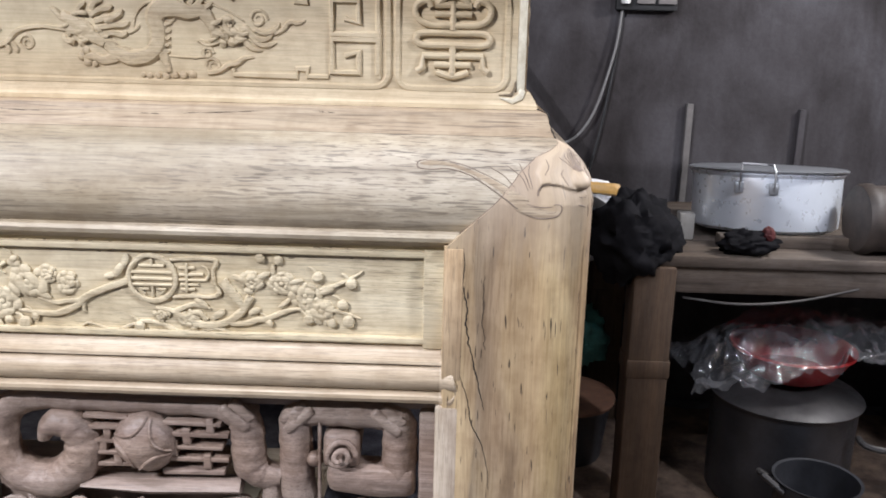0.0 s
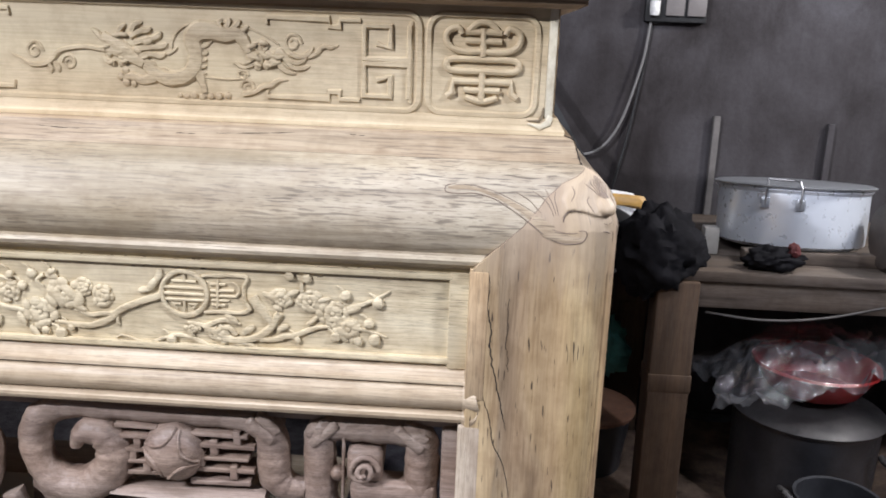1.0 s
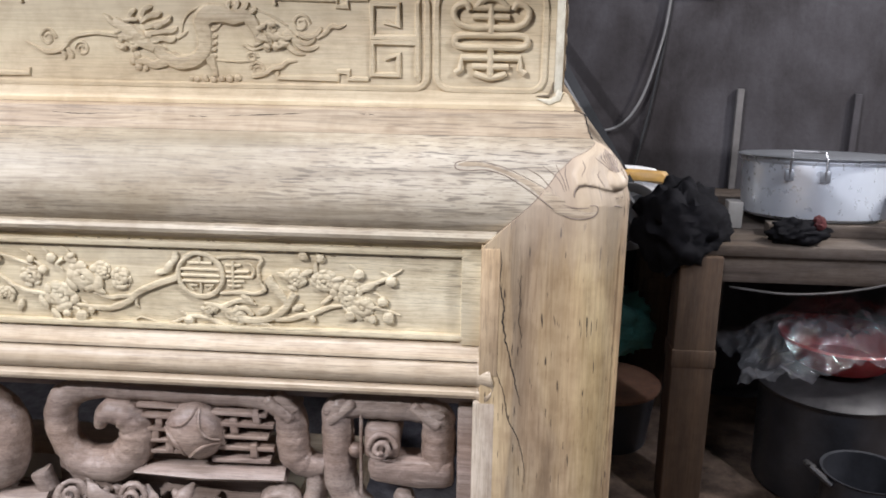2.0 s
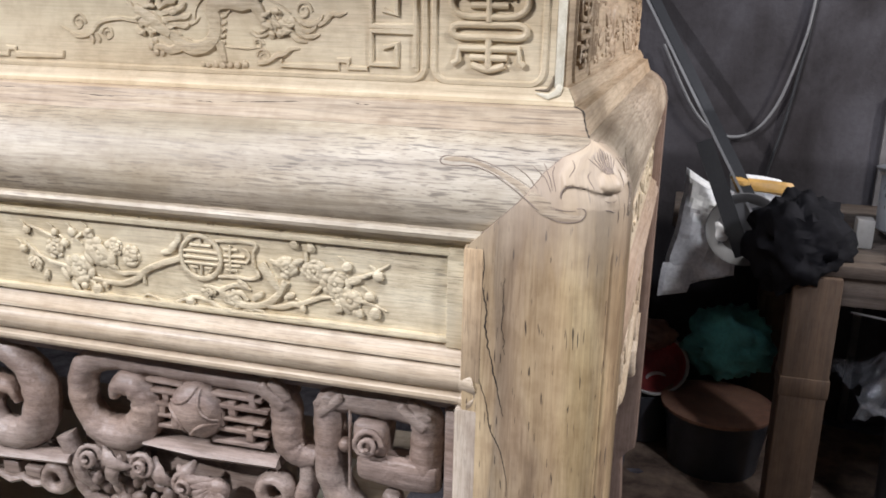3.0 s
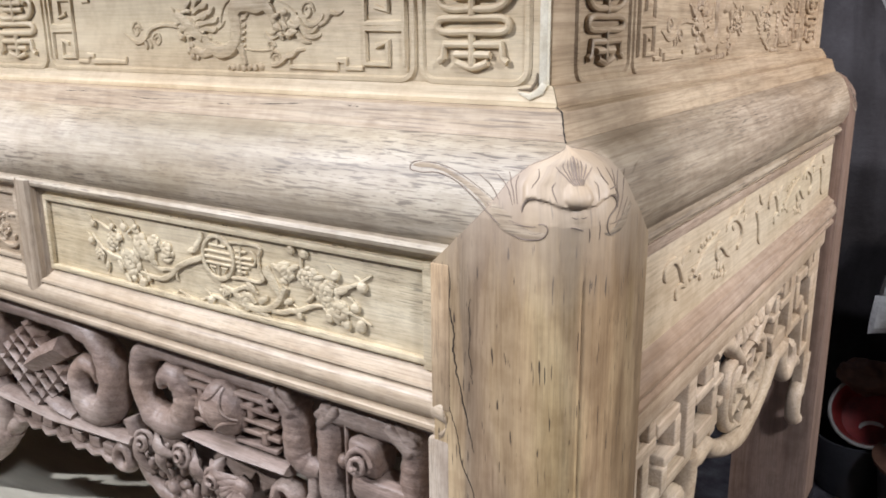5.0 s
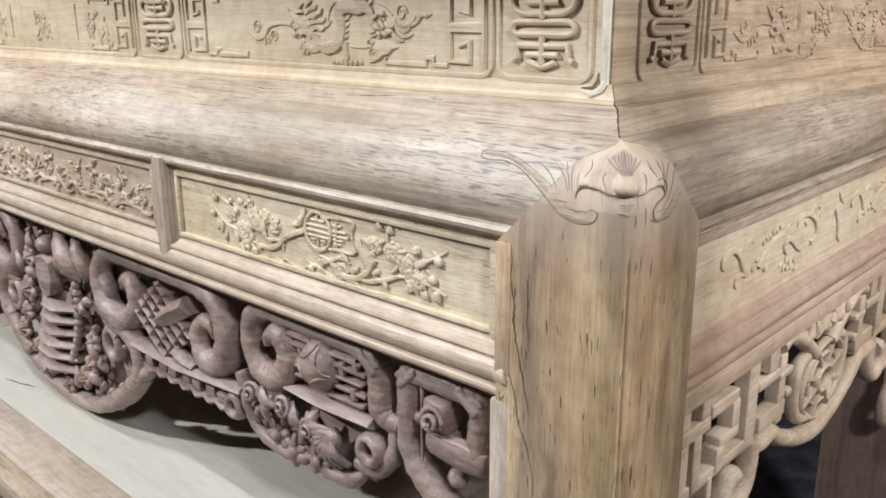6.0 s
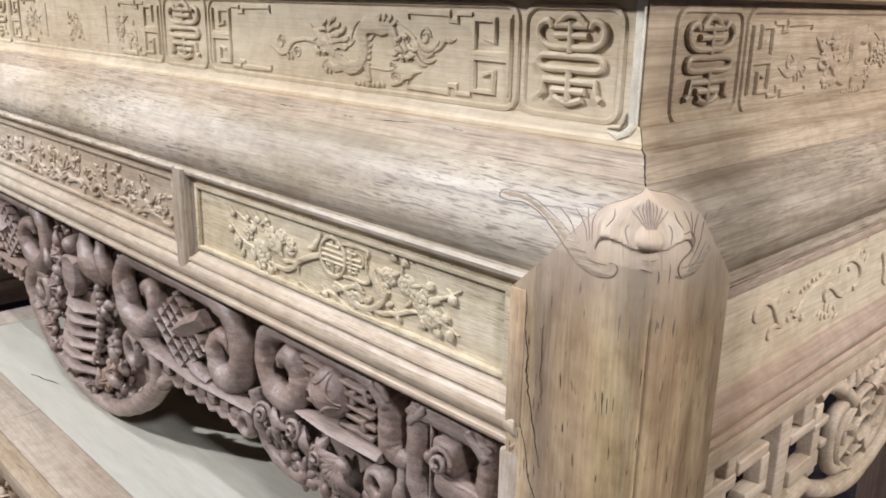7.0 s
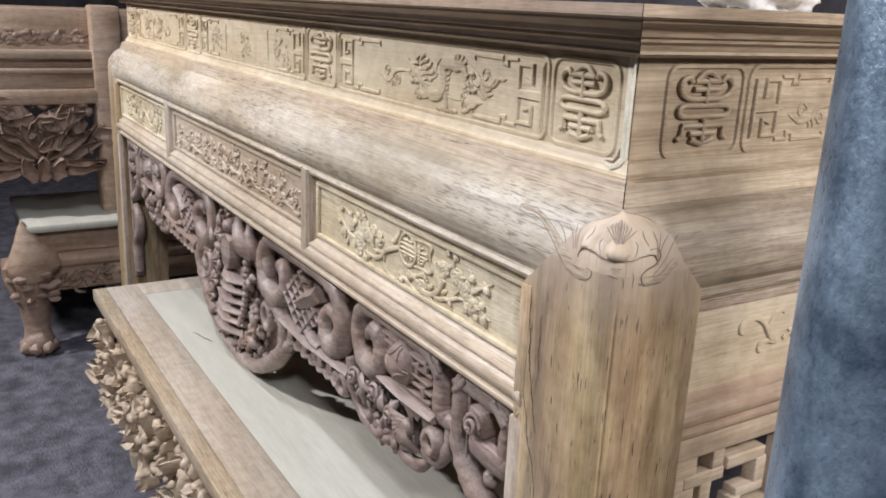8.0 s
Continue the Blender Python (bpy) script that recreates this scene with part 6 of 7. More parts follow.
for x, z, r in ((-1.278, 0.765, 0.030), (-1.328, 0.668, 0.026), (-1.250, 0.838, 0.024), (-1.300, 0.712, 0.022), (-1.226, 0.602, 0.020), (-1.010, 0.720, 0.022), (-1.140, 0.598, 0.022), (-1.270, 0.640, 0.022)):
    piece("rosette", rosette(x, z, r), both=False)
for x, z, r in ((-1.032, 0.668, 0.022), (-1.064, 0.634, 0.024)):
    piece("rosette", rosette(x, z, r), "paler unsanded rosette", False, M_NBRC)
for row in ((-1.000, 0.640, 2.0, 0.040), (-1.090, 0.610, 0.6, 0.045), (-1.180, 0.612, 2.4, 0.040), (-1.000, 0.690, 1.2, 0.040), (-1.290, 0.800, 1.0, 0.045), (-1.225, 0.800, 2.0, 0.040), (-1.345, 0.720, 1.4, 0.040), (-1.015, 0.770, 1.6, 0.035), (-1.100, 0.835, 1.3, 0.040), (-1.225, 0.860, 0.9, 0.035), (-1.330, 0.630, 5.6, 0.040), (-0.990, 0.800, 2.6, 0.035)):
    piece("leaf", clump(*row), both=False)
for row in ((-0.258, 0.898, 0.75), (-0.100, 0.898, 0.75), (-0.190, 0.898, -0.75)):
    piece("knuckle", knuckle(*row))
piece("shell", shell_heart)
piece("carved_ground", medallion_ground, both=False, kind="stuff")
for k in range(8):
    piece("shell_rib", shell_rib(k))
for row in ((-0.515, 0.79, 4.5, 0.055), (-0.485, 0.80, 5.2, 0.05), (-0.46, 0.79, 4.0, 0.05), (-0.415, 0.795, 4.9, 0.045), (-0.385, 0.79, 5.5, 0.05), (-0.36, 0.80, 3.9, 0.05)):
    piece("leaf", bunch_leaf(*row))
for row in ((-0.498, 0.786, 1), (-0.425, 0.786, -1), (-0.372, 0.772, 1)):
    piece("curl", bunch_curl(*row))
for fn in SLATS:
    piece("slat", fn)
for fn in KNOTS:
    piece("knot_loop", fn)
for k in range(7):
    piece("bracket", bracket(k))

bm = bmesh.new()
rim = [(CX - 0.26 + 0.52 * i / 16, 0.572 + 0.165 * abs(1 - i / 8) ** 2.2) for i in range(17)]
lo = [bm.verts.new((x, AY + 0.022, z)) for x, z in rim]
hi = [bm.verts.new((x, AY + 0.022, 0.912)) for x, z in rim]
for i in range(16):
    bm.faces.new((lo[i], lo[i + 1], hi[i + 1], hi[i]))
ret = bmesh.ops.extrude_face_region(bm, geom=bm.faces[:])
bmesh.ops.translate(bm, verts=[v for v in ret["geom"] if isinstance(v, bmesh.types.BMVert)], vec=(0, 0.008, 0))
part("backing_board", bm, M_CARVE, apron)
for fx in (0, 1):
    bm = bmesh.new()
    box(bm, -0.905, -0.53, AY + 0.016, AY + 0.024, 0.716, 0.775)
    mirror(bm, fx, 0)
    part("backing_board", bm, M_CARVE, apron)
    bm = bmesh.new()
    box(bm, -0.53, -0.28, AY + 0.016, AY + 0.024, 0.715, 0.82)
    mirror(bm, fx, 0)
    part("backing_board", bm, M_CARVE, apron)

# ---- pierced side apron ----
SX = X1 - 0.026
bm = bmesh.new()
box(bm, SX - 0.006, SX + 0.016, Y0 + POST - 0.005, Y1 - POST + 0.005, 0.896, 0.9272, 0.002)
side_apron = part("side_apron", bm, M_SAWN, altar, "pale sawn fretwork apron under the side rail")


def slab(bm, y0, y1, z0, z1, k=0):
    box(bm, SX - 0.009, SX + 0.0105 + 0.0007 * (k % 4), y0 + 0.002, y1 - 0.002, z0 + 0.001 + 0.0002 * k, z1 - 0.001 + 0.0002 * k, 0.0022)


FRET_BARS = ((0.930, 0.973, 0.60, 0.90), (0.994, 1.018, 0.866, 0.898), (0.948, 1.020, 0.851, 0.869), (0.976, 1.000, 0.785, 0.856), (1.022, 1.096, 0.858, 0.876), (1.076, 1.100, 0.815, 0.862), (1.044, 1.098, 0.813, 0.829), (1.036, 1.058, 0.785, 0.818), (0.955, 1.150, 0.779, 0.797),
             (1.116, 1.150, 0.790, 0.900), (1.146, 1.215, 0.846, 0.862), (1.172, 1.204, 0.862, 0.900), (1.216, 1.240, 0.776, 0.874), (1.160, 1.245, 0.784, 0.808), (1.215, 1.262, 0.838, 0.850), (1.240, 1.262, 0.806, 0.818), (1.258, 1.420, 0.874, 0.884), (0.946, 1.030, 0.70, 0.716), (1.020, 1.036, 0.71, 0.785))


def side_fret(bar):
    return lambda bm: slab(bm, *bar, FRET_BARS.index(bar))


def side_scroll(pts, r):
    def build(bm):
        P = spline(pts, 5)
        tube(bm, [(SX + 0.002, p[0], p[1]) for p in P], r, 10, up=(1, 0, 0), squash=1.15)
    return build


MID = (Y0 + Y1) / 2
RING_Y = MID + 0.015
SIDE_SCROLLS = [([(1.150, 0.785), (1.153, 0.755), (1.143, 0.726), (1.118, 0.706), (1.092, 0.708), (1.080, 0.730), (1.092, 0.752), (1.112, 0.752)], 0.0125), ([(1.150, 0.775), (1.180, 0.768), (1.210, 0.772), (1.240, 0.752), (1.275, 0.736), (1.310, 0.722), (1.350, 0.712), (MID + 0.002, 0.709)], 0.0125),
                ([(1.222, 0.886), (1.252, 0.892), (1.285, 0.880), (1.318, 0.862), (1.350, 0.838)], 0.0110), ([(1.345, 0.742), (1.312, 0.752), (1.294, 0.775), (1.289, 0.805), (1.297, 0.832), (1.326, 0.841)], 0.0085), ([(0.940, 0.69), (0.955, 0.64), (0.985, 0.61), (0.980, 0.57), (0.955, 0.56)], 0.012),
                ([(1.030, 0.700), (1.050, 0.712), (1.070, 0.706), (1.082, 0.712)], 0.011)]


def oval(a, b, w):
    return lambda bm: tube(bm, [(SX + 0.003, RING_Y + a * math.cos(i * 0.2244), 0.785 + b * math.sin(i * 0.2244)) for i in range(28)], w, 8, True, up=(1, 0, 0), squash=1.4)


def spoke(k):
    t = k * math.pi / 4 + 0.39
    return lambda bm: tube(bm, [(SX + 0.003, RING_Y + q * 0.082 * math.cos(t), 0.785 + q * 0.057 * math.sin(t)) for q in (0.36, 1.0)], 0.0048, 6, up=(1, 0, 0), squash=1.5)


def side_leaf(y, z, turn, long):
    P = [(y + long * t * math.cos(turn + t), z + long * t * math.sin(turn + t)) for t in (0, 0.35, 0.7, 1.0)]
    return lambda bm: tube(bm, [(SX + 0.010 + 0.004 * math.sin(3 * i), p[0], p[1]) for i, p in enumerate(P)], [0.004, 0.0085, 0.0065, 0.0015], 8, up=(1, 0, 0), squash=0.9)


def side_piece(name, build, both=True):
    for fy in (0, 1) if both else (0,):
        bm = bmesh.new()
        build(bm)
        gnarl(bm, 0.0008, 60)
        mirror(bm, 0, fy)
        part(name, bm, M_SAWN, side_apron, sharp=50)


for fret_bar in FRET_BARS:
    side_piece("fret_bar", side_fret(fret_bar))
for pts, r in SIDE_SCROLLS:
    side_piece("scroll", side_scroll(pts, r))
for a, b, w in ((0.082, 0.057, 0.0050), (0.026, 0.018, 0.0060), (0.054, 0.038, 0.0030)):
    side_piece("oval_ring", oval(a, b, w), False)
for k in range(8):
    side_piece("spoke", spoke(k), False)
for y, z, turn, long in ((1.300, 0.872, 0.2, 0.036), (1.335, 0.866, 0.9, 0.030), (1.350, 0.872, 0.3, 0.026), (1.372, 0.866, 1.2, 0.024)):
    side_piece("leaf", side_leaf(y, z, turn, long))

# ---- the low offering table pushed under the altar ----
TX0, TX1, TY0, TY1, TZ = -1.82, -0.25, 0.616, 1.42, 0.548
table = root("offering_table", ((TX0 + TX1) / 2, (TY0 + TY1) / 2, 0), "low unvarnished offering table with carved apron, pushed under the altar", "table")
bm = bmesh.new()
box(bm, TX0 + 0.10, TX1 - 0.10, TY0 + 0.122, TY1 - 0.122, TZ - 0.03, TZ - 0.001, 0.001)
part("top_panel", bm, M_TTOP, table, "pale greenish top panel")
for nm, (a, b, c, d) in (("trim_board", (TX0, TX1, TY0, TY0 + 0.036)), ("border_board", (TX0 + 0.62, TX1, TY0 + 0.0365, TY0 + 0.1215)), ("border_board", (TX0, TX0 + 0.6195, TY0 + 0.0365, TY0 + 0.1215)), ("border_board", (TX0, TX1, TY1 - 0.1215, TY1)), ("border_board", (TX0, TX0 + 0.0995, TY0 + 0.122, TY1 - 0.122)), ("border_board", (TX1 - 0.0995, TX1, TY0 + 0.122, TY1 - 0.122))):
    bm = bmesh.new()
    box(bm, a, b, c, d, TZ - 0.034, TZ, 0.0015)
    part(nm, bm, M_TTRIM if nm == "trim_board" else M_TEDGE, table)
bm = bmesh.new()
box(bm, TX0 + 0.012, TX1 - 0.012, TY0 + 0.014, TY0 + 0.05, TZ - 0.075, TZ - 0.0342, 0.012)
part("edge_moulding", bm, M_TTRIM, table)
bm = bmesh.new()
box(bm, TX0 + 0.005, TX1 - 0.02, TY0 + 0.040, TY0 + 0.060, TZ - 0.27, TZ - 0.0755)
table_apron = part("apron", bm, M_TCARVE, table, "tan apron crowded with carved foliage")
r = random.Random(14)
bm = bmesh.new()
face = front_face(TY0 + 0.046)
for k in range(140):
    x, z = r.uniform(TX0 - 0.01, TX1 - 0.02), TZ - 0.085 - r.random() * 0.20
    carved_leaf(bm, face, x, z, r.choice((0.2, 2.9, 3.6, -0.5, 4.5, -1.4)) + r.uniform(-0.5, 0.5), r.uniform(0.035, 0.065), r.uniform(0.012, 0.022), r.uniform(0.012, 0.020), r.uniform(-1.6, 1.6), r.uniform(0.0, 0.034))
for k in range(260):
    x, z = r.uniform(TX0 - 0.01, TX1 - 0.01), TZ - r.uniform(0.08, 0.25)
    ball(bm, face(x, z, r.uniform(0.01, 0.045)), r.uniform(0.008, 0.017), 7, 5, (r.uniform(0.8, 1.7), 1.0, r.uniform(0.6, 1.0)), Matrix.Rotation(r.random() * 3, 4, "Y"))
for k in range(46):
    curl(bm, face, r.uniform(TX0, TX1 - 0.05), TZ - r.uniform(0.09, 0.24), r.uniform(0.014, 0.024), r.choice((-1, 1)), 1.2, 0.0065)
for k in range(46):
    x, z = TX0 + r.uniform(-0.05, 0.13), TZ - r.uniform(0.10, 0.36)
    carved_leaf(bm, face, x, z, r.random() * 6.3, r.uniform(0.035, 0.06), r.uniform(0.014, 0.022), 0.016, r.uniform(-1.4, 1.4), r.uniform(-0.03, 0.03))
gnarl(bm, 0.004, 45)
tagged(part("carved_foliage", bm, M_TCARVE, table_apron, sharp=85), "", "", "", "stuff")
bm = bmesh.new()
for k in range(90):
    carved_leaf(bm, lambda u, z, lift=0.0: (TX0 + 0.03 - lift, u, z), r.uniform(TY0 + 0.03, TY1 - 0.06), TZ - r.uniform(0.08, 0.20), r.random() * 6.3, r.uniform(0.04, 0.07), r.uniform(0.01, 0.018), 0.010, r.uniform(-1.4, 1.4), r.uniform(0.0, 0.02))
box(bm, TX0 + 0.03, TX0 + 0.05, TY0 + 0.05, TY1 - 0.05, TZ - 0.2, TZ - 0.034)
part("side_apron", bm, M_TCARVE, table, sharp=85)
for x in (TX0 + 0.085, TX1 - 0.085):
    for y in (TY0 + 0.10, TY1 - 0.10):
        bm = bmesh.new()
        P = spline([(0, 0.50, 0.05), (0, 0.36, 0.055), (0, 0.24, 0.042), (0, 0.12, 0.036), (0, 0.05, 0.045), (0, 0.0, 0.04)], 4)
        tube(bm, [(x, y, p[1]) for p in P], [p[2] for p in P], 14, up=(1, 0, 0))
        part("leg", bm, M_TEDGE, table)

bm = bmesh.new()
tube(bm, [(-1.383 + 0.092 * t, 0.782 + 0.026 * t + 0.002 * math.sin(9 * t), TZ - 0.0009) for t in (0, 0.25, 0.5, 0.75, 1)], [0.0003, 0.0014, 0.0010, 0.0015, 0.0003], 6)
part("scratch", bm, M_GAP, table, "short dark scratch on the top")

# ---- neighbouring altar, turned side on ----
NX = -2.90
nbr = root("carved_altar", (NX - 0.3, 0.6, 0), "brown carved altar with clawed legs standing beside the pale one", "altar")


def nbox(name, x0, x1, y0, y1, z0, z1, bev=0.004, mat=M_NBR, label=""):
    bm = bmesh.new()
    box(bm, x0, x1, y0, y1, z0, z1, bev)
    return part(name, bm, mat, nbr, label)


nbox("body", NX - 0.5, NX - 0.06, -0.05, 1.3, 0.93, 1.30)
nbox("upper_rail", NX - 0.06, NX - 0.01, -0.05, 1.3, 1.115, 1.150, 0.010)
nbox("bead", NX - 0.06, NX - 0.002, -0.05, 1.3, 1.062, 1.082, 0.006)
nbox("waist_panel", NX - 0.06, NX - 0.03, -0.05, 1.3, 1.0, 1.065)
nbox("lower_rail", NX - 0.06, NX + 0.005, -0.05, 1.3, 0.945, 1.005, 0.012)
nbox("post", NX - 0.10, NX + 0.006, 0.84, 0.95, 0.0, 1.32, 0.012)
bm = bmesh.new()
r = random.Random(31)
for k in range(130):
    y, z = r.uniform(0.3, 0.9), r.uniform(1.165, 1.22)
    ball(bm, (NX - 0.058, y, z), r.uniform(0.006, 0.014), 7, 5, (0.6, r.uniform(0.8, 2.0), 0.8))
gnarl(bm, 0.006, 40)
part("frieze_carving", bm, M_NBRC, nbr)
bm = bmesh.new()
lotus = side_face(NX - 0.03)
for k in range(34):
    y, z = 0.18 + 0.70 * k / 33 + r.uniform(-0.02, 0.02), r.uniform(0.80, 0.93)
    carved_leaf(bm, lotus, y, z, r.choice((0.3, 2.8, 3.5, -0.4)) + r.uniform(-0.5, 0.5), r.uniform(0.09, 0.15), r.uniform(0.020, 0.034), 0.022, r.uniform(-1.2, 1.2), r.uniform(0.0, 0.035))
for k in range(15):
    a = math.pi * (-0.10 + 1.20 * k / 14)
    carved_leaf(bm, lotus, 0.63 + 0.03 * math.cos(a), 0.725 + 0.02 * math.sin(a), a, 0.12 + 0.08 * abs(math.cos(a)), 0.014 if k % 2 else 0.022, 0.020, r.uniform(-0.5, 0.5), 0.020 + 0.012 * (k % 2))
for dy, tip in ((-0.034, 1.95), (0.034, 1.19), (0.0, 1.57)):
    carved_leaf(bm, lotus, 0.63 + dy, 0.655, tip, 0.10, 0.024, 0.024, 0.0, 0.055)
for k in range(60):
    y, z = r.uniform(0.2, 0.88), r.uniform(0.86, 0.945)
    ball(bm, lotus(y, z, r.uniform(0, 0.03)), r.uniform(0.012, 0.022), 8, 6, (0.9, r.uniform(0.8, 1.8), r.uniform(0.6, 1.0)), Matrix.Rotation(r.random() * 3, 4, "X"))
gnarl(bm, 0.010, 26)
part("apron_carving", bm, M_NBRC, nbr, "deep carved lotus apron")
nbox("low_top", NX - 0.4, NX + 0.16, 0.53, 1.70, 0.485, 0.515, 0.008, M_TTOP, "pale board of the lower table")
nbox("low_waist", NX - 0.36, NX + 0.10, 0.545, 1.70, 0.385, 0.484, 0.01)
nbox("low_rail", NX - 0.38, NX + 0.14, 0.545, 1.70, 0.335, 0.384, 0.012)
nbox("low_apron", NX - 0.36, NX + 0.12, 0.58, 1.70, 0.235, 0.334, 0.01)
bm = bmesh.new()
P = spline([(NX + 0.07, 0.53, 0.38, 0.085), (NX + 0.09, 0.535, 0.30, 0.088), (NX + 0.10, 0.545, 0.22, 0.068), (NX + 0.10, 0.55, 0.13, 0.052), (NX + 0.11, 0.55, 0.07, 0.050), (NX + 0.12, 0.55, 0.04, 0.058), (NX + 0.12, 0.55, 0.0, 0.050)], 4)
tube(bm, [tuple(p[:3]) for p in P], [p[3] for p in P], 14, up=(1, 0, 0))
for k in range(5):
    a = radians(-120 + 50 * k)
    ball(bm, (NX + 0.12 + 0.05 * math.cos(a), 0.55 + 0.05 * math.sin(a), 0.026), 0.026, 9, 7, (1, 1, 1.0))
for k in range(30):
    ball(bm, (NX + 0.10 + r.uniform(0.02, 0.085), 0.54 + r.uniform(-0.085, 0.085), r.uniform(0.2, 0.36)), r.uniform(0.010, 0.02), 7, 5, (0.7, 1.3, 0.8))
gnarl(bm, 0.006, 35)
knee = bmesh.new()
rows = []
for z, lo, hi in ((0.535, 0.520, 0.530), (0.50, 0.505, 0.555), (0.45, 0.488, 0.590), (0.40, 0.470, 0.640), (0.36, 0.448, 0.655), (0.33, 0.455, 0.640), (0.30, 0.475, 0.60)):
    mid, half = (lo + hi) / 2, (hi - lo) / 2
    rows.append([knee.verts.new((NX + 0.145 + 0.045 * max(math.sin(a), -0.4) * (half / 0.1) ** 0.5, mid - half * math.cos(a), z)) for a in [math.pi * k / 6 for k in range(12)]])
for p, q in zip(rows, rows[1:]):
    for j in range(12):
        knee.faces.new((p[j], p[(j + 1) % 12], q[(j + 1) % 12], q[j]))
knee.faces.new(rows[0])
knee.faces.new(rows[-1][::-1])
gnarl(knee, 0.008, 30)
part("knee", knee, M_NBR, nbr, "pale pointed knee over the leg")
low_face = bmesh.new()
for k in range(26):
    carved_leaf(low_face, side_face(NX + 0.118), r.uniform(0.62, 1.0), r.uniform(0.25, 0.325), r.random() * 6.3, r.uniform(0.04, 0.07), r.uniform(0.009, 0.014), 0.007, r.uniform(-1.5, 1.5))
tagged(part("low_carving", low_face, M_NBRC, nbr), "", "", "", "stuff")
part("clawed_leg", bm, M_NBRC, nbr, "curved leg ending in a claw on a ball")

# ---- galvanised pole beside the altar ----
bm = bmesh.new()
lathe(bm, [(0.052, 0.0), (0.052, 0.9), (0.0525, 1.4), (0.052, 2.6), (0.052, 3.595)], (0.424, 0.690, 0.0), 40)
pole = part("steel_pole", bm, M_PIPE)
tagged(pole, "scuffed blue-grey galvanised steel pole standing beside the altar", "pole")

# ---- trodden brown dirt under the bench ----
bm = bmesh.new()
bmesh.ops.create_grid(bm, x_segments=44, y_segments=30, size=0.5)
for v in bm.verts:
    u, w = v.co.x * 2, v.co.y * 2
    edge = 1 - max(abs(u), abs(w)) ** 4
    v.co = Vector((0.95 + 0.95 * u, 2.30 + 0.62 * w, 0.0))
    v.co += Vector((noise.noise(v.co * 3), noise.noise(v.co * 3 + Vector((7, 0, 0))), 0)) * 0.05
    v.co.y = min(v.co.y, 2.94)
    v.co.z = -0.008 + 0.016 * edge ** 0.5 * (0.8 + 0.5 * noise.noise(v.co * 9))
tagged(part("dirt", bm, M_DIRT, sharp=80), "trodden reddish brown dirt on the floor under the bench", "dirt", "", "stuff")

# ---- workbench with pots against the back wall ----
bench = root("workbench", (1.0, 2.45, 0), "old dark wooden workbench standing against the sooty wall", "bench")
for k in range(4):
    bm = bmesh.new()
    box(bm, 0.40 if k < 2 else 0.13, 1.72, 2.12 + 0.19 * k, 2.305 + 0.19 * k, 0.728, 0.758, 0.004)
    part("board", bm, M_OLD, bench)
bm = bmesh.new()
box(bm, 0.44, 1.70, 2.135, 2.175, 0.655, 0.7275, 0.004)
part("front_beam", bm, M_OLD, bench)
for x in (0.472, 1.55):
    for y in (2.155, 2.80):
        bm = bmesh.new()
        box(bm, x - 0.054, x + 0.054, y - 0.05, y + 0.05, 0.0, 0.728, 0.006)
        leg = part("leg", bm, M_OLDZ, bench)
        bm = bmesh.new()
        box(bm, x - 0.057, x + 0.057, y - 0.053, y + 0.053, 0.425, 0.475, 0.004)
        part("band", bm, M_OLDZ, leg)

bm = bmesh.new()
box(bm, 0.66, 1.10, 2.222, 2.262, 0.7585, 0.7925, 0.003)
tagged(part("offcut", bm, M_OLD), "short dark wooden offcut propping the pot on the bench", "offcut")
pot = root("aluminium_pot", (0.84, 2.42, 0.758), "large dented aluminium pot with a flat lid on the workbench", "pot")
bm = bmesh.new()
lathe(bm, [(0.0, 0.759), (0.185, 0.759), (0.198, 0.768), (0.200, 0.80), (0.201, 0.908), (0.206, 0.9125), (0.209, 0.917), (0.206, 0.9215), (0.201, 0.922), (0.19, 0.90)], (0.84, 2.42, 0), 48)
part("body", bm, M_ALU, pot, sharp=30)
bm = bmesh.new()
lathe(bm, [(0.214, 0.9225), (0.216, 0.9265), (0.208, 0.930), (0.19, 0.929), (0.0, 0.931)], (0.84, 2.42, 0), 48)
part("lid", bm, M_ALUL, pot)
feet = [Vector((0.84 + 0.203 * math.cos(radians(a)), 2.42 + 0.203 * math.sin(radians(a)), 0)) for a in (-129, -104)]
bm = bmesh.new()
loop = [(feet[0].x, feet[0].y - 0.004, 0.872), (feet[0].x, feet[0].y - 0.012, 0.924), (feet[0].x + 0.004, feet[0].y - 0.002, 0.941), (feet[0].x + 0.012, feet[0].y + 0.02, 0.943),
        (feet[1].x - 0.012, feet[1].y + 0.02, 0.943), (feet[1].x - 0.004, feet[1].y - 0.002, 0.941), (feet[1].x, feet[1].y - 0.012, 0.924), (feet[1].x, feet[1].y - 0.004, 0.872)]
tube(bm, loop, 0.0026, 8)
bail = part("bail", bm, M_WIRE, pot, "bent steel wire handle")
for c in feet:
    bm = bmesh.new()
    box(bm, c.x - 0.012, c.x + 0.012, c.y - 0.006, c.y + 0.004, 0.866, 0.896, 0.002)
    part("lug", bm, M_ALUL, bail)
pot.location.z += 0.018
pot.rotation_euler.x = radians(-5.5)


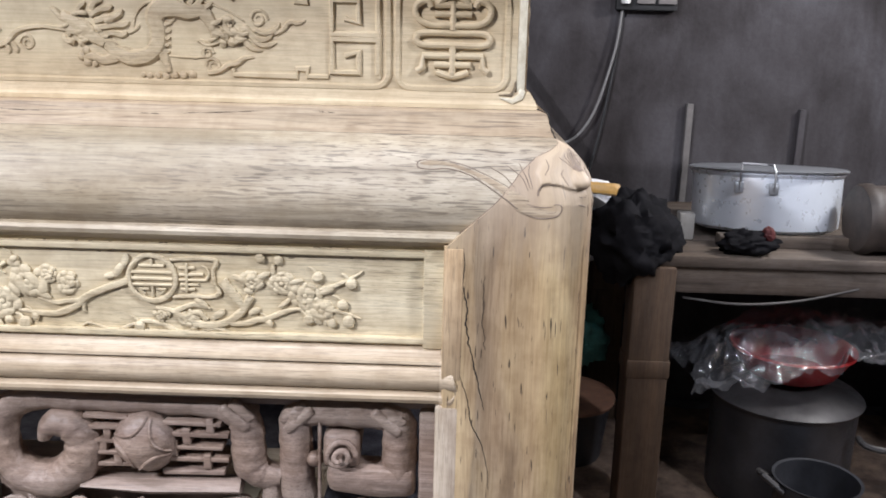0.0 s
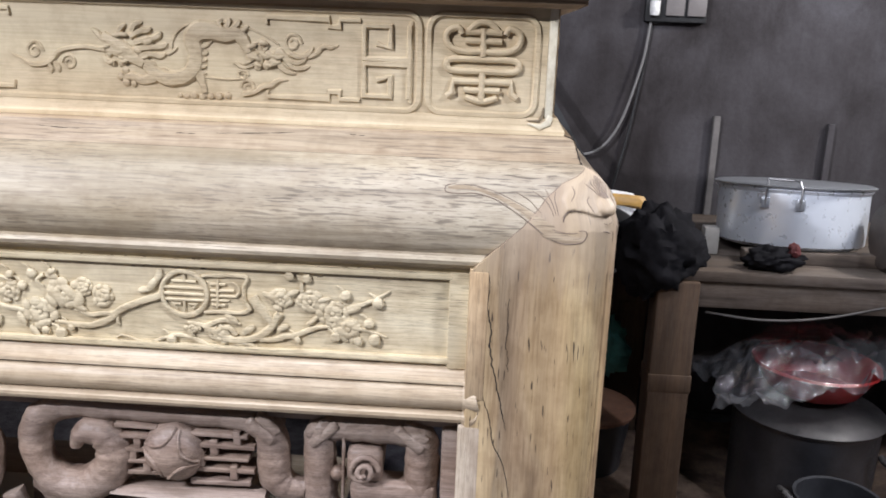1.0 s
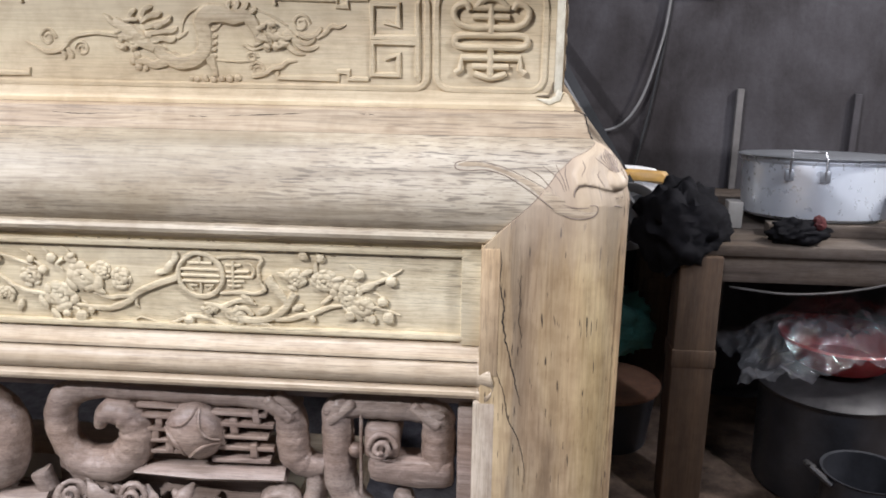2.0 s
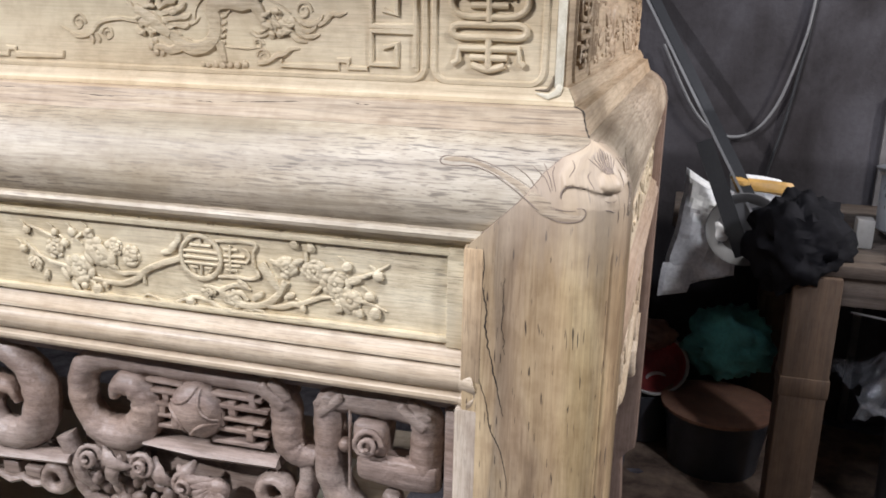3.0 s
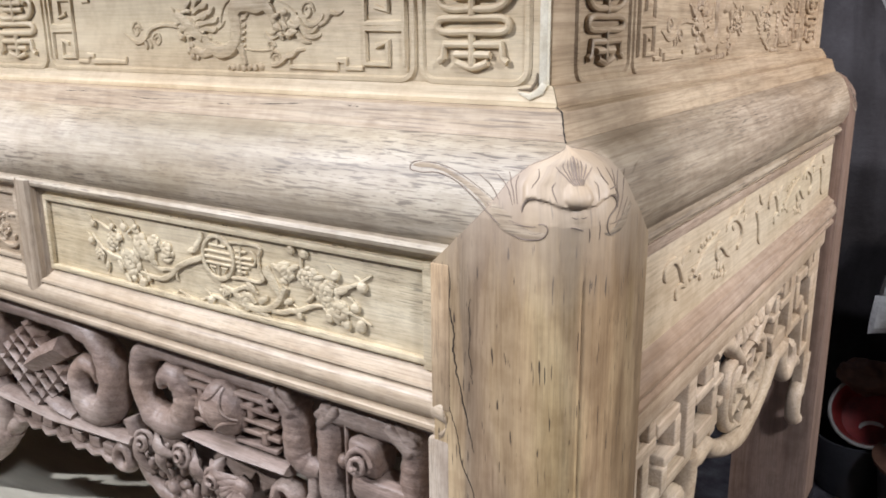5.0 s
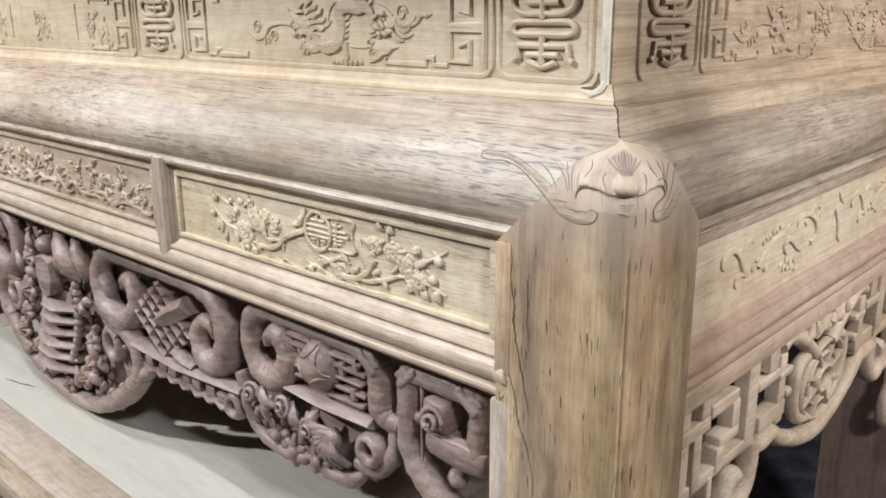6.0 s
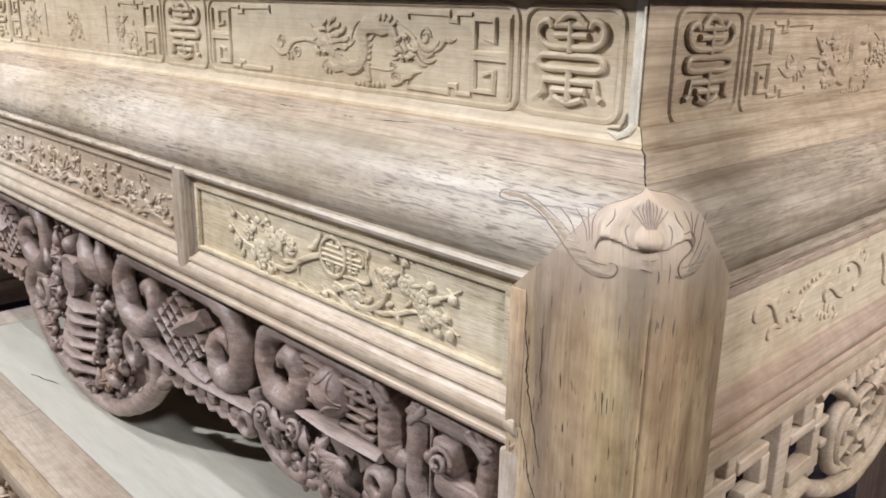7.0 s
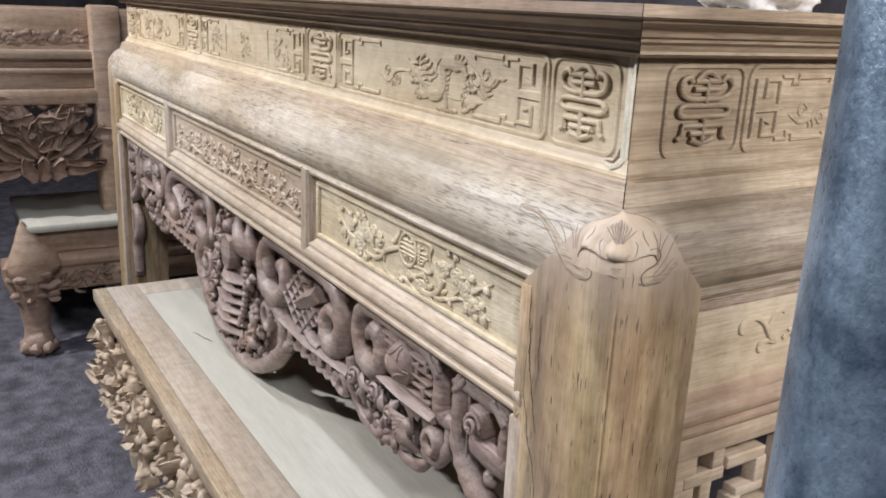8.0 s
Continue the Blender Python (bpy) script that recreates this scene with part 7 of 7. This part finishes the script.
def crumple(bm, at, size, seed, seg=40, ring=26, rough=0.35, freq=3.0, flat=None):
    """A crumpled heap: a ball pushed about by folds; flat: height of the support."""
    ball(bm, at, 1.0, seg, ring, size)
    c = Vector(at)
    for v in bm.verts:
        d = v.co - c
        q = Vector((d.x / size[0], d.y / size[1], d.z / size[2]))
        n = noise.fractal(q * freq * 0.7 + Vector((seed, 0, 0)), 0.6, 2.1, 4) + 0.7 * (1 - 2 * abs(noise.noise(q * freq + Vector((0, seed, 0)))))
        v.co = c + d * (1 + rough * n * 0.6)
        if flat is not None:
            v.co.z = max(v.co.z, flat)


def heap(name, mat, at, size, seed, label, category, **k):
    bm = bmesh.new()
    crumple(bm, at, size, seed, **k)
    ob = part(name, bm, mat, sharp=80)
    return tagged(ob, label, category)


heap("black_cloth", M_CLOTH, (0.425, 2.20, 0.785), (0.108, 0.12, 0.10), 3.1, "crumpled black cloth hanging over the bench corner", "cloth", rough=0.45)
heap("work_glove", M_CLOTH, (0.715, 2.16, 0.785), (0.060, 0.035, 0.030), 9.2, "black knitted work glove lying on the bench", "glove", rough=0.6, flat=0.759)
heap("red_rag", M_RAG, (0.76, 2.150, 0.812), (0.016, 0.014, 0.018), 2.2, "small dark red rag on the bench", "rag", flat=0.759)
bm = bmesh.new()
lathe(bm, [(0.0, -0.10), (0.085, -0.10), (0.092, -0.09), (0.092, -0.07), (0.086, -0.06), (0.090, 0.06), (0.095, 0.08), (0.0, 0.085)], (1.10, 2.20, 0.852), 30, "x")
tagged(part("wooden_roller", bm, M_ROLLER), "dark turned wooden roller lying on the bench", "roller")

bm = bmesh.new()
box(bm, 0.572, 0.612, 2.30, 2.345, 0.7585, 0.832, 0.003)
tagged(part("small_carton", bm, M_RIM), "small pale carton standing on the bench beside the pot", "carton")

basin = root("red_basin", (0.93, 2.30, 0.40), "red plastic basin wrapped in clear film on the stock pot", "basin")
bm = bmesh.new()
lathe(bm, [(0.0, 0.376), (0.10, 0.376), (0.125, 0.39), (0.165, 0.455), (0.172, 0.458), (0.17, 0.465), (0.155, 0.458), (0.11, 0.39), (0.0, 0.384)], (0.92, 2.30, 0), 40)
part("bowl", bm, M_RED, basin)
bm = bmesh.new()
nx, ny = 90, 54
grid = []
for i in range(nx + 1):
    col = []
    for j in range(ny + 1):
        u, v = i / nx * 2 - 1, j / ny * 2 - 1
        wob = 1 + 0.16 * noise.noise(Vector((2.2 * u, 2.2 * v, 4.0))) + 0.10 * math.sin(5 * math.atan2(v, u))
        x, y = 0.885 + 0.29 * u * wob + 0.02 * noise.noise(Vector((6 * u, 6 * v, 1.5))), 2.285 + 0.20 * v * wob + 0.02 * noise.noise(Vector((6 * u, 6 * v, 8.5)))
        r = math.hypot((x - 0.885) / 0.26, (y - 2.285) / 0.185)
        q = Vector((x * 9, y * 9, 0.3))
        fold = 0.022 * noise.noise(q * 0.8) + 0.020 * (1 - 2 * abs(noise.noise(q * 1.7 + Vector((3, 1, 0))))) + 0.012 * (1 - 2 * abs(noise.noise(q * 3.9))) + 0.005 * noise.noise(q * 9.0)
        z = 0.500 - 0.085 * ease(r, 0.55, 1.1) * (1 if x < 0.98 else 0.35) + 1.5 * fold + 0.03 * u
        if math.hypot(x - 0.92, y - 2.30) < 0.185:
            z = max(z, 0.470 + 0.3 * fold)
        col.append(bm.verts.new((x, y, max(z, 0.383))))
    grid.append(col)
for i in range(nx):
    for j in range(ny):
        bm.faces.new((grid[i][j], grid[i + 1][j], grid[i + 1][j + 1], grid[i][j + 1]))
part("film", bm, M_FILM, basin, "crinkled clear plastic film", sharp=180)

big = root("stock_pot", (0.915, 2.30, 0), "large black stock pot with a dull lid standing on the floor", "pot")
bm = bmesh.new()
lathe(bm, [(0.0, 0.004), (0.180, 0.004), (0.194, 0.02), (0.199, 0.30), (0.204, 0.312), (0.198, 0.315), (0.18, 0.31)], (0.915, 2.30, 0), 48)
part("body", bm, M_BLACKPOT, big)
bm = bmesh.new()
lathe(bm, [(0.209, 0.315), (0.212, 0.322), (0.203, 0.330), (0.14, 0.352), (0.0, 0.374)], (0.915, 2.30, 0), 48)
part("lid", bm, M_LID, big)
for x, z in ((0.89, 0.07), (1.10, 0.27)):
    bm = bmesh.new()
    tube(bm, spline([(x - 0.05, 2.115, z), (x - 0.045, 2.08, z - 0.005), (x, 2.065, z - 0.01), (x + 0.045, 2.08, z - 0.005), (x + 0.05, 2.115, z)], 3), 0.009, 8)
    part("handle", bm, M_LID, big)
small = root("saucepan", (0.885, 1.96, 0), "tall blackened saucepan standing on the floor", "pot")
bm = bmesh.new()
lathe(bm, [(0.0, 0.003), (0.085, 0.003), (0.098, 0.02), (0.102, 0.225), (0.108, 0.232), (0.100, 0.230), (0.093, 0.03), (0.0, 0.02)], (0.885, 1.96, 0), 36)
part("body", bm, M_BLACKPOT, small)
bm = bmesh.new()
tube(bm, spline([(0.795, 1.99, 0.20), (0.755, 2.00, 0.225), (0.75, 1.96, 0.235), (0.79, 1.92, 0.21)], 4), 0.008, 8)
part("handle", bm, M_LID, small)

bucket = root("paint_bucket", (0.31, 2.52, 0), "black bucket with a rusty brown lid under the bench", "bucket")
bm = bmesh.new()
lathe(bm, [(0.0, 0.004), (0.13, 0.004), (0.15, 0.17), (0.158, 0.185), (0.15, 0.187)], (0.31, 2.52, 0), 40)
part("body", bm, M_BLACKPOT, bucket)
bm = bmesh.new()
lathe(bm, [(0.163, 0.186), (0.165, 0.196), (0.15, 0.200), (0.0, 0.196)], (0.31, 2.52, 0), 40)
part("lid", bm, M_RUST, bucket)
heap("green_cloth", M_GREEN, (0.335, 2.66, 0.34), (0.115, 0.09, 0.10), 6.0, "dark green cloth bundle behind the bucket lid", "cloth", rough=0.4)
heap("red_packet", M_RUST, (0.10, 2.665, 0.335), (0.07, 0.045, 0.045), 7.7, "dull brown packet lying on the printed bowl", "packet", rough=0.3)
sack = root("white_sack", (0.21, 2.47, 0.53), "crumpled white plastic sack draped over the end of the bench", "sack")


def sheet(bm, tl, tr, bl, br, y, depth, seed, nu=16, nv=24, freq=9.0):
    """A crumpled bag with sharp creases between four (x, z) corners, front and back."""
    sides = []
    for k, push in ((0, 1), (1, -0.3)):
        grid = []
        for i in range(nu + 1):
            col = []
            for j in range(nv + 1):
                u, v = i / nu, j / nv
                x = (tl[0] * (1 - u) + tr[0] * u) * (1 - v) + (bl[0] * (1 - u) + br[0] * u) * v
                z = (tl[1] * (1 - u) + tr[1] * u) * (1 - v) + (bl[1] * (1 - u) + br[1] * u) * v
                q = Vector((x * freq, z * freq, seed))
                n = 1 - 2 * abs(noise.noise(q)) + 0.5 * (1 - 2 * abs(noise.noise(q * 2.3)))
                edge = math.sin(math.pi * u) * math.sin(math.pi * v)
                w = noise.noise_vector(q * 0.8) * 0.018
                col.append(bm.verts.new((x + w.x, y - push * depth * (0.25 + 0.75 * edge ** 0.5) * (0.55 + 0.45 * n) * (1 if edge > 0.01 else 0.1), z + w.z)))
            grid.append(col)
        sides.append(grid)
        for i in range(nu):
            for j in range(nv):
                bm.faces.new((grid[i][j], grid[i + 1][j], grid[i + 1][j + 1], grid[i][j + 1]))
    f, b = sides
    for j in range(nv):
        bm.faces.new((f[0][j], f[0][j + 1], b[0][j + 1], b[0][j]))
        bm.faces.new((f[nu][j + 1], f[nu][j], b[nu][j], b[nu][j + 1]))
    for i in range(nu):
        bm.faces.new((f[i + 1][0], f[i][0], b[i][0], b[i + 1][0]))
        bm.faces.new((f[i][nv], f[i + 1][nv], b[i + 1][nv], b[i][nv]))


bm = bmesh.new()
sheet(bm, (0.150, 0.905), (0.300, 0.845), (0.112, 0.535), (0.320, 0.61), 2.47, 0.05, 2.7)
part("bag", bm, M_WHITE, sack, sharp=12)
bm = bmesh.new()
sheet(bm, (0.118, 0.64), (0.20, 0.63), (0.112, 0.545), (0.185, 0.56), 2.438, 0.012, 5.1, 6, 6)
part("folded_corner", bm, M_WHITE, sack, sharp=12)
dish = root("enamel_dish", (0.315, 2.40, 0.66), "grey enamel dish leaning against the white sack", "dish")
bm = bmesh.new()
lathe(bm, [(0.0, 2.425), (0.070, 2.425), (0.094, 2.400), (0.100, 2.398), (0.101, 2.402), (0.096, 2.404), (0.072, 2.430), (0.0, 2.430)], (0.318, 0.0, 0.758), 36)
for v in bm.verts:
    v.co = Vector((v.co.x, v.co.z - 0.758, 0.758 + v.co.y))
part("bowl", bm, M_CABLE, dish)
wrap = root("orange_wrapper", (0.38, 2.50, 0.76), "white plastic wrapper with orange print standing on the bench", "wrapper")
bm = bmesh.new()
sheet(bm, (0.272, 0.890), (0.40, 0.885), (0.29, 0.762), (0.49, 0.762), 2.50, 0.03, 8.4, 12, 12)
part("foil", bm, M_WHITE, wrap, sharp=12)
bm = bmesh.new()
sheet(bm, (0.275, 0.886), (0.43, 0.872), (0.30, 0.845), (0.46, 0.825), 2.478, 0.016, 3.3, 10, 5)
part("print", bm, M_ORANGE, wrap, "orange printed band", sharp=12)
tub = root("black_tub", (0.09, 2.66, 0), "low black plastic tub standing in the dark", "tub")
bm = bmesh.new()
lathe(bm, [(0.0, 0.003), (0.09, 0.003), (0.10, 0.02), (0.115, 0.165), (0.110, 0.168), (0.09, 0.03), (0.0, 0.02)], (0.09, 2.66, 0), 40)
part("body", bm, M_BLACKPOT, tub)
bowl = root("printed_bowl", (0.095, 2.60, 0.17), "red printed plastic bowl with a pale rim leaning in the tub", "bowl")
TIP = Matrix.Translation((0.118, 2.61, 0.258)) @ Matrix.Rotation(radians(48), 4, "X")
for nm, mat, lab in (("body", M_DKRED, ""), ("rim", M_RIM, "pale rim"), ("ring_print", M_WHITE, "white printed ring")):
    bm = bmesh.new()
    if nm == "body":
        lathe(bm, [(0.0, -0.075), (0.060, -0.075), (0.080, -0.055), (0.098, 0.0), (0.095, 0.001), (0.072, -0.052), (0.0, -0.066)], (0, 0, 0), 40)
    elif nm == "rim":
        tube(bm, [(0.099 * math.cos(i * 0.2094), 0.099 * math.sin(i * 0.2094), 0.002) for i in range(30)], 0.0055, 8, True, up=(0, 0, 1))
    else:
        tube(bm, [(0.012 + 0.034 * math.cos(i * 0.3142), -0.034 + 0.026 * math.sin(i * 0.3142), -0.0610) for i in range(20)], 0.006, 6, True, up=(0, 0, 1), squash=0.5)
    bm.transform(TIP)
    part(nm, bm, mat, bowl, lab)

# ---- leaning strip, sticks, cables and socket on the wall ----
def plank(bm, a, b, wide, thick, face):
    """A flat bar from a to b, its broad side turned to face."""
    a, b = Vector(a), Vector(b)
    d = (b - a).normalized()
    w = d.cross(Vector(face)).normalized()
    n = w.cross(d)
    q = [[bm.verts.new(p + w * (i * wide / 2) + n * (j * thick / 2)) for i, j in ((-1, -1), (1, -1), (1, 1), (-1, 1))] for p in (a, b)]
    for k in range(4):
        bm.faces.new((q[0][k], q[0][(k + 1) % 4], q[1][(k + 1) % 4], q[1][k]))
    bm.faces.new(q[0])
    bm.faces.new(q[1][::-1])


strip = root("metal_strip", (0.348, 2.40, 0.76), "long dark steel strip with a bright edge leaning on the wall", "strip")
bm = bmesh.new()
plank(bm, (-0.05, 2.93, 1.46), (0.362, 2.40, 0.78), 0.030, 0.006, (0, -1, 0.2))
part("blade", bm, M_BLACK, strip)
bm = bmesh.new()
plank(bm, (-0.075, 2.92, 1.46), (0.345, 2.392, 0.782), 0.007, 0.012, (0, -1, 0.2))
part("edge", bm, M_CABLE, strip)
bm = bmesh.new()
plank(bm, (0.190, 2.37, 0.995), (0.318, 2.35, 0.70), 0.042, 0.010, (0, -1, 0.2))
tagged(part("dark_board", bm, M_BLACK), "narrow dark board leaning in front of the sack", "board")
for x, z0, z1 in ((0.735, 0.0, 1.085), (1.115, 0.0, 1.075)):
    bm = bmesh.new()
    box(bm, x - 0.011, x + 0.011, 2.925, 2.945, z0, z1, 0.002)
    tagged(part("wood_stick", bm, M_STICK if x < 1 else M_WALL), "thin grey wooden stick standing against the wall", "stick", "sticks on the wall")
bm = bmesh.new()
tube(bm, spline([(0.485, 2.935, 1.43), (0.478, 2.93, 1.33), (0.462, 2.925, 1.23), (0.41, 2.92, 1.05), (0.34, 2.92, 0.955), (0.25, 2.92, 0.945), (0.16, 2.92, 1.02), (0.05, 2.92, 1.22)], 6), 0.0044, 8)
tagged(part("cable", bm, M_CABLE), "grey cable hanging from the socket along the wall", "cable")
bm = bmesh.new()
tube(bm, spline([(0.49, 2.937, 1.42), (0.475, 2.937, 1.25), (0.44, 2.937, 1.0), (0.40, 2.937, 0.8), (0.38, 2.937, 0.6)], 5), 0.005, 8)
tagged(part("cable", bm, M_BLACK), "black cable hanging down the wall", "cable")
bm = bmesh.new()
tube(bm, spline([(0.56, 2.16, 0.635), (0.7, 2.13, 0.63), (0.85, 2.125, 0.645), (1.0, 2.13, 0.68)], 5), 0.0032, 8)
tagged(part("cable", bm, M_STICK), "grey wire slung under the bench beam", "cable")
sock = root("power_socket", (0.56, 2.945, 1.40), "aged double power socket on the wall", "socket")
bm = bmesh.new()
box(bm, 0.46, 0.66, 2.918, 2.949, 1.385, 1.50, 0.004)
part("backing", bm, M_BLACK, sock)
for x in (0.555, 0.625):
    bm = bmesh.new()
    box(bm, x - 0.03, x + 0.03, 2.908, 2.9178, 1.405, 1.49, 0.003)
    part("outlet", bm, M_SOCKET, sock)
bm = bmesh.new()
lathe(bm, [(0.0, 1.405), (0.014, 1.405), (0.017, 1.42), (0.017, 1.45), (0.0, 1.455)], (0.488, 2.905, 0), 16)
part("plug", bm, M_WHITE, sock)

# ---- plastic-wrapped parcel on the altar's top ----
heap("wrapped_parcel", M_WHITE, (-0.075, 1.16, 1.412), (0.05, 0.085, 0.03), 1.3, "white plastic wrapped parcel lying on the altar top", "parcel", rough=0.3, flat=1.391)
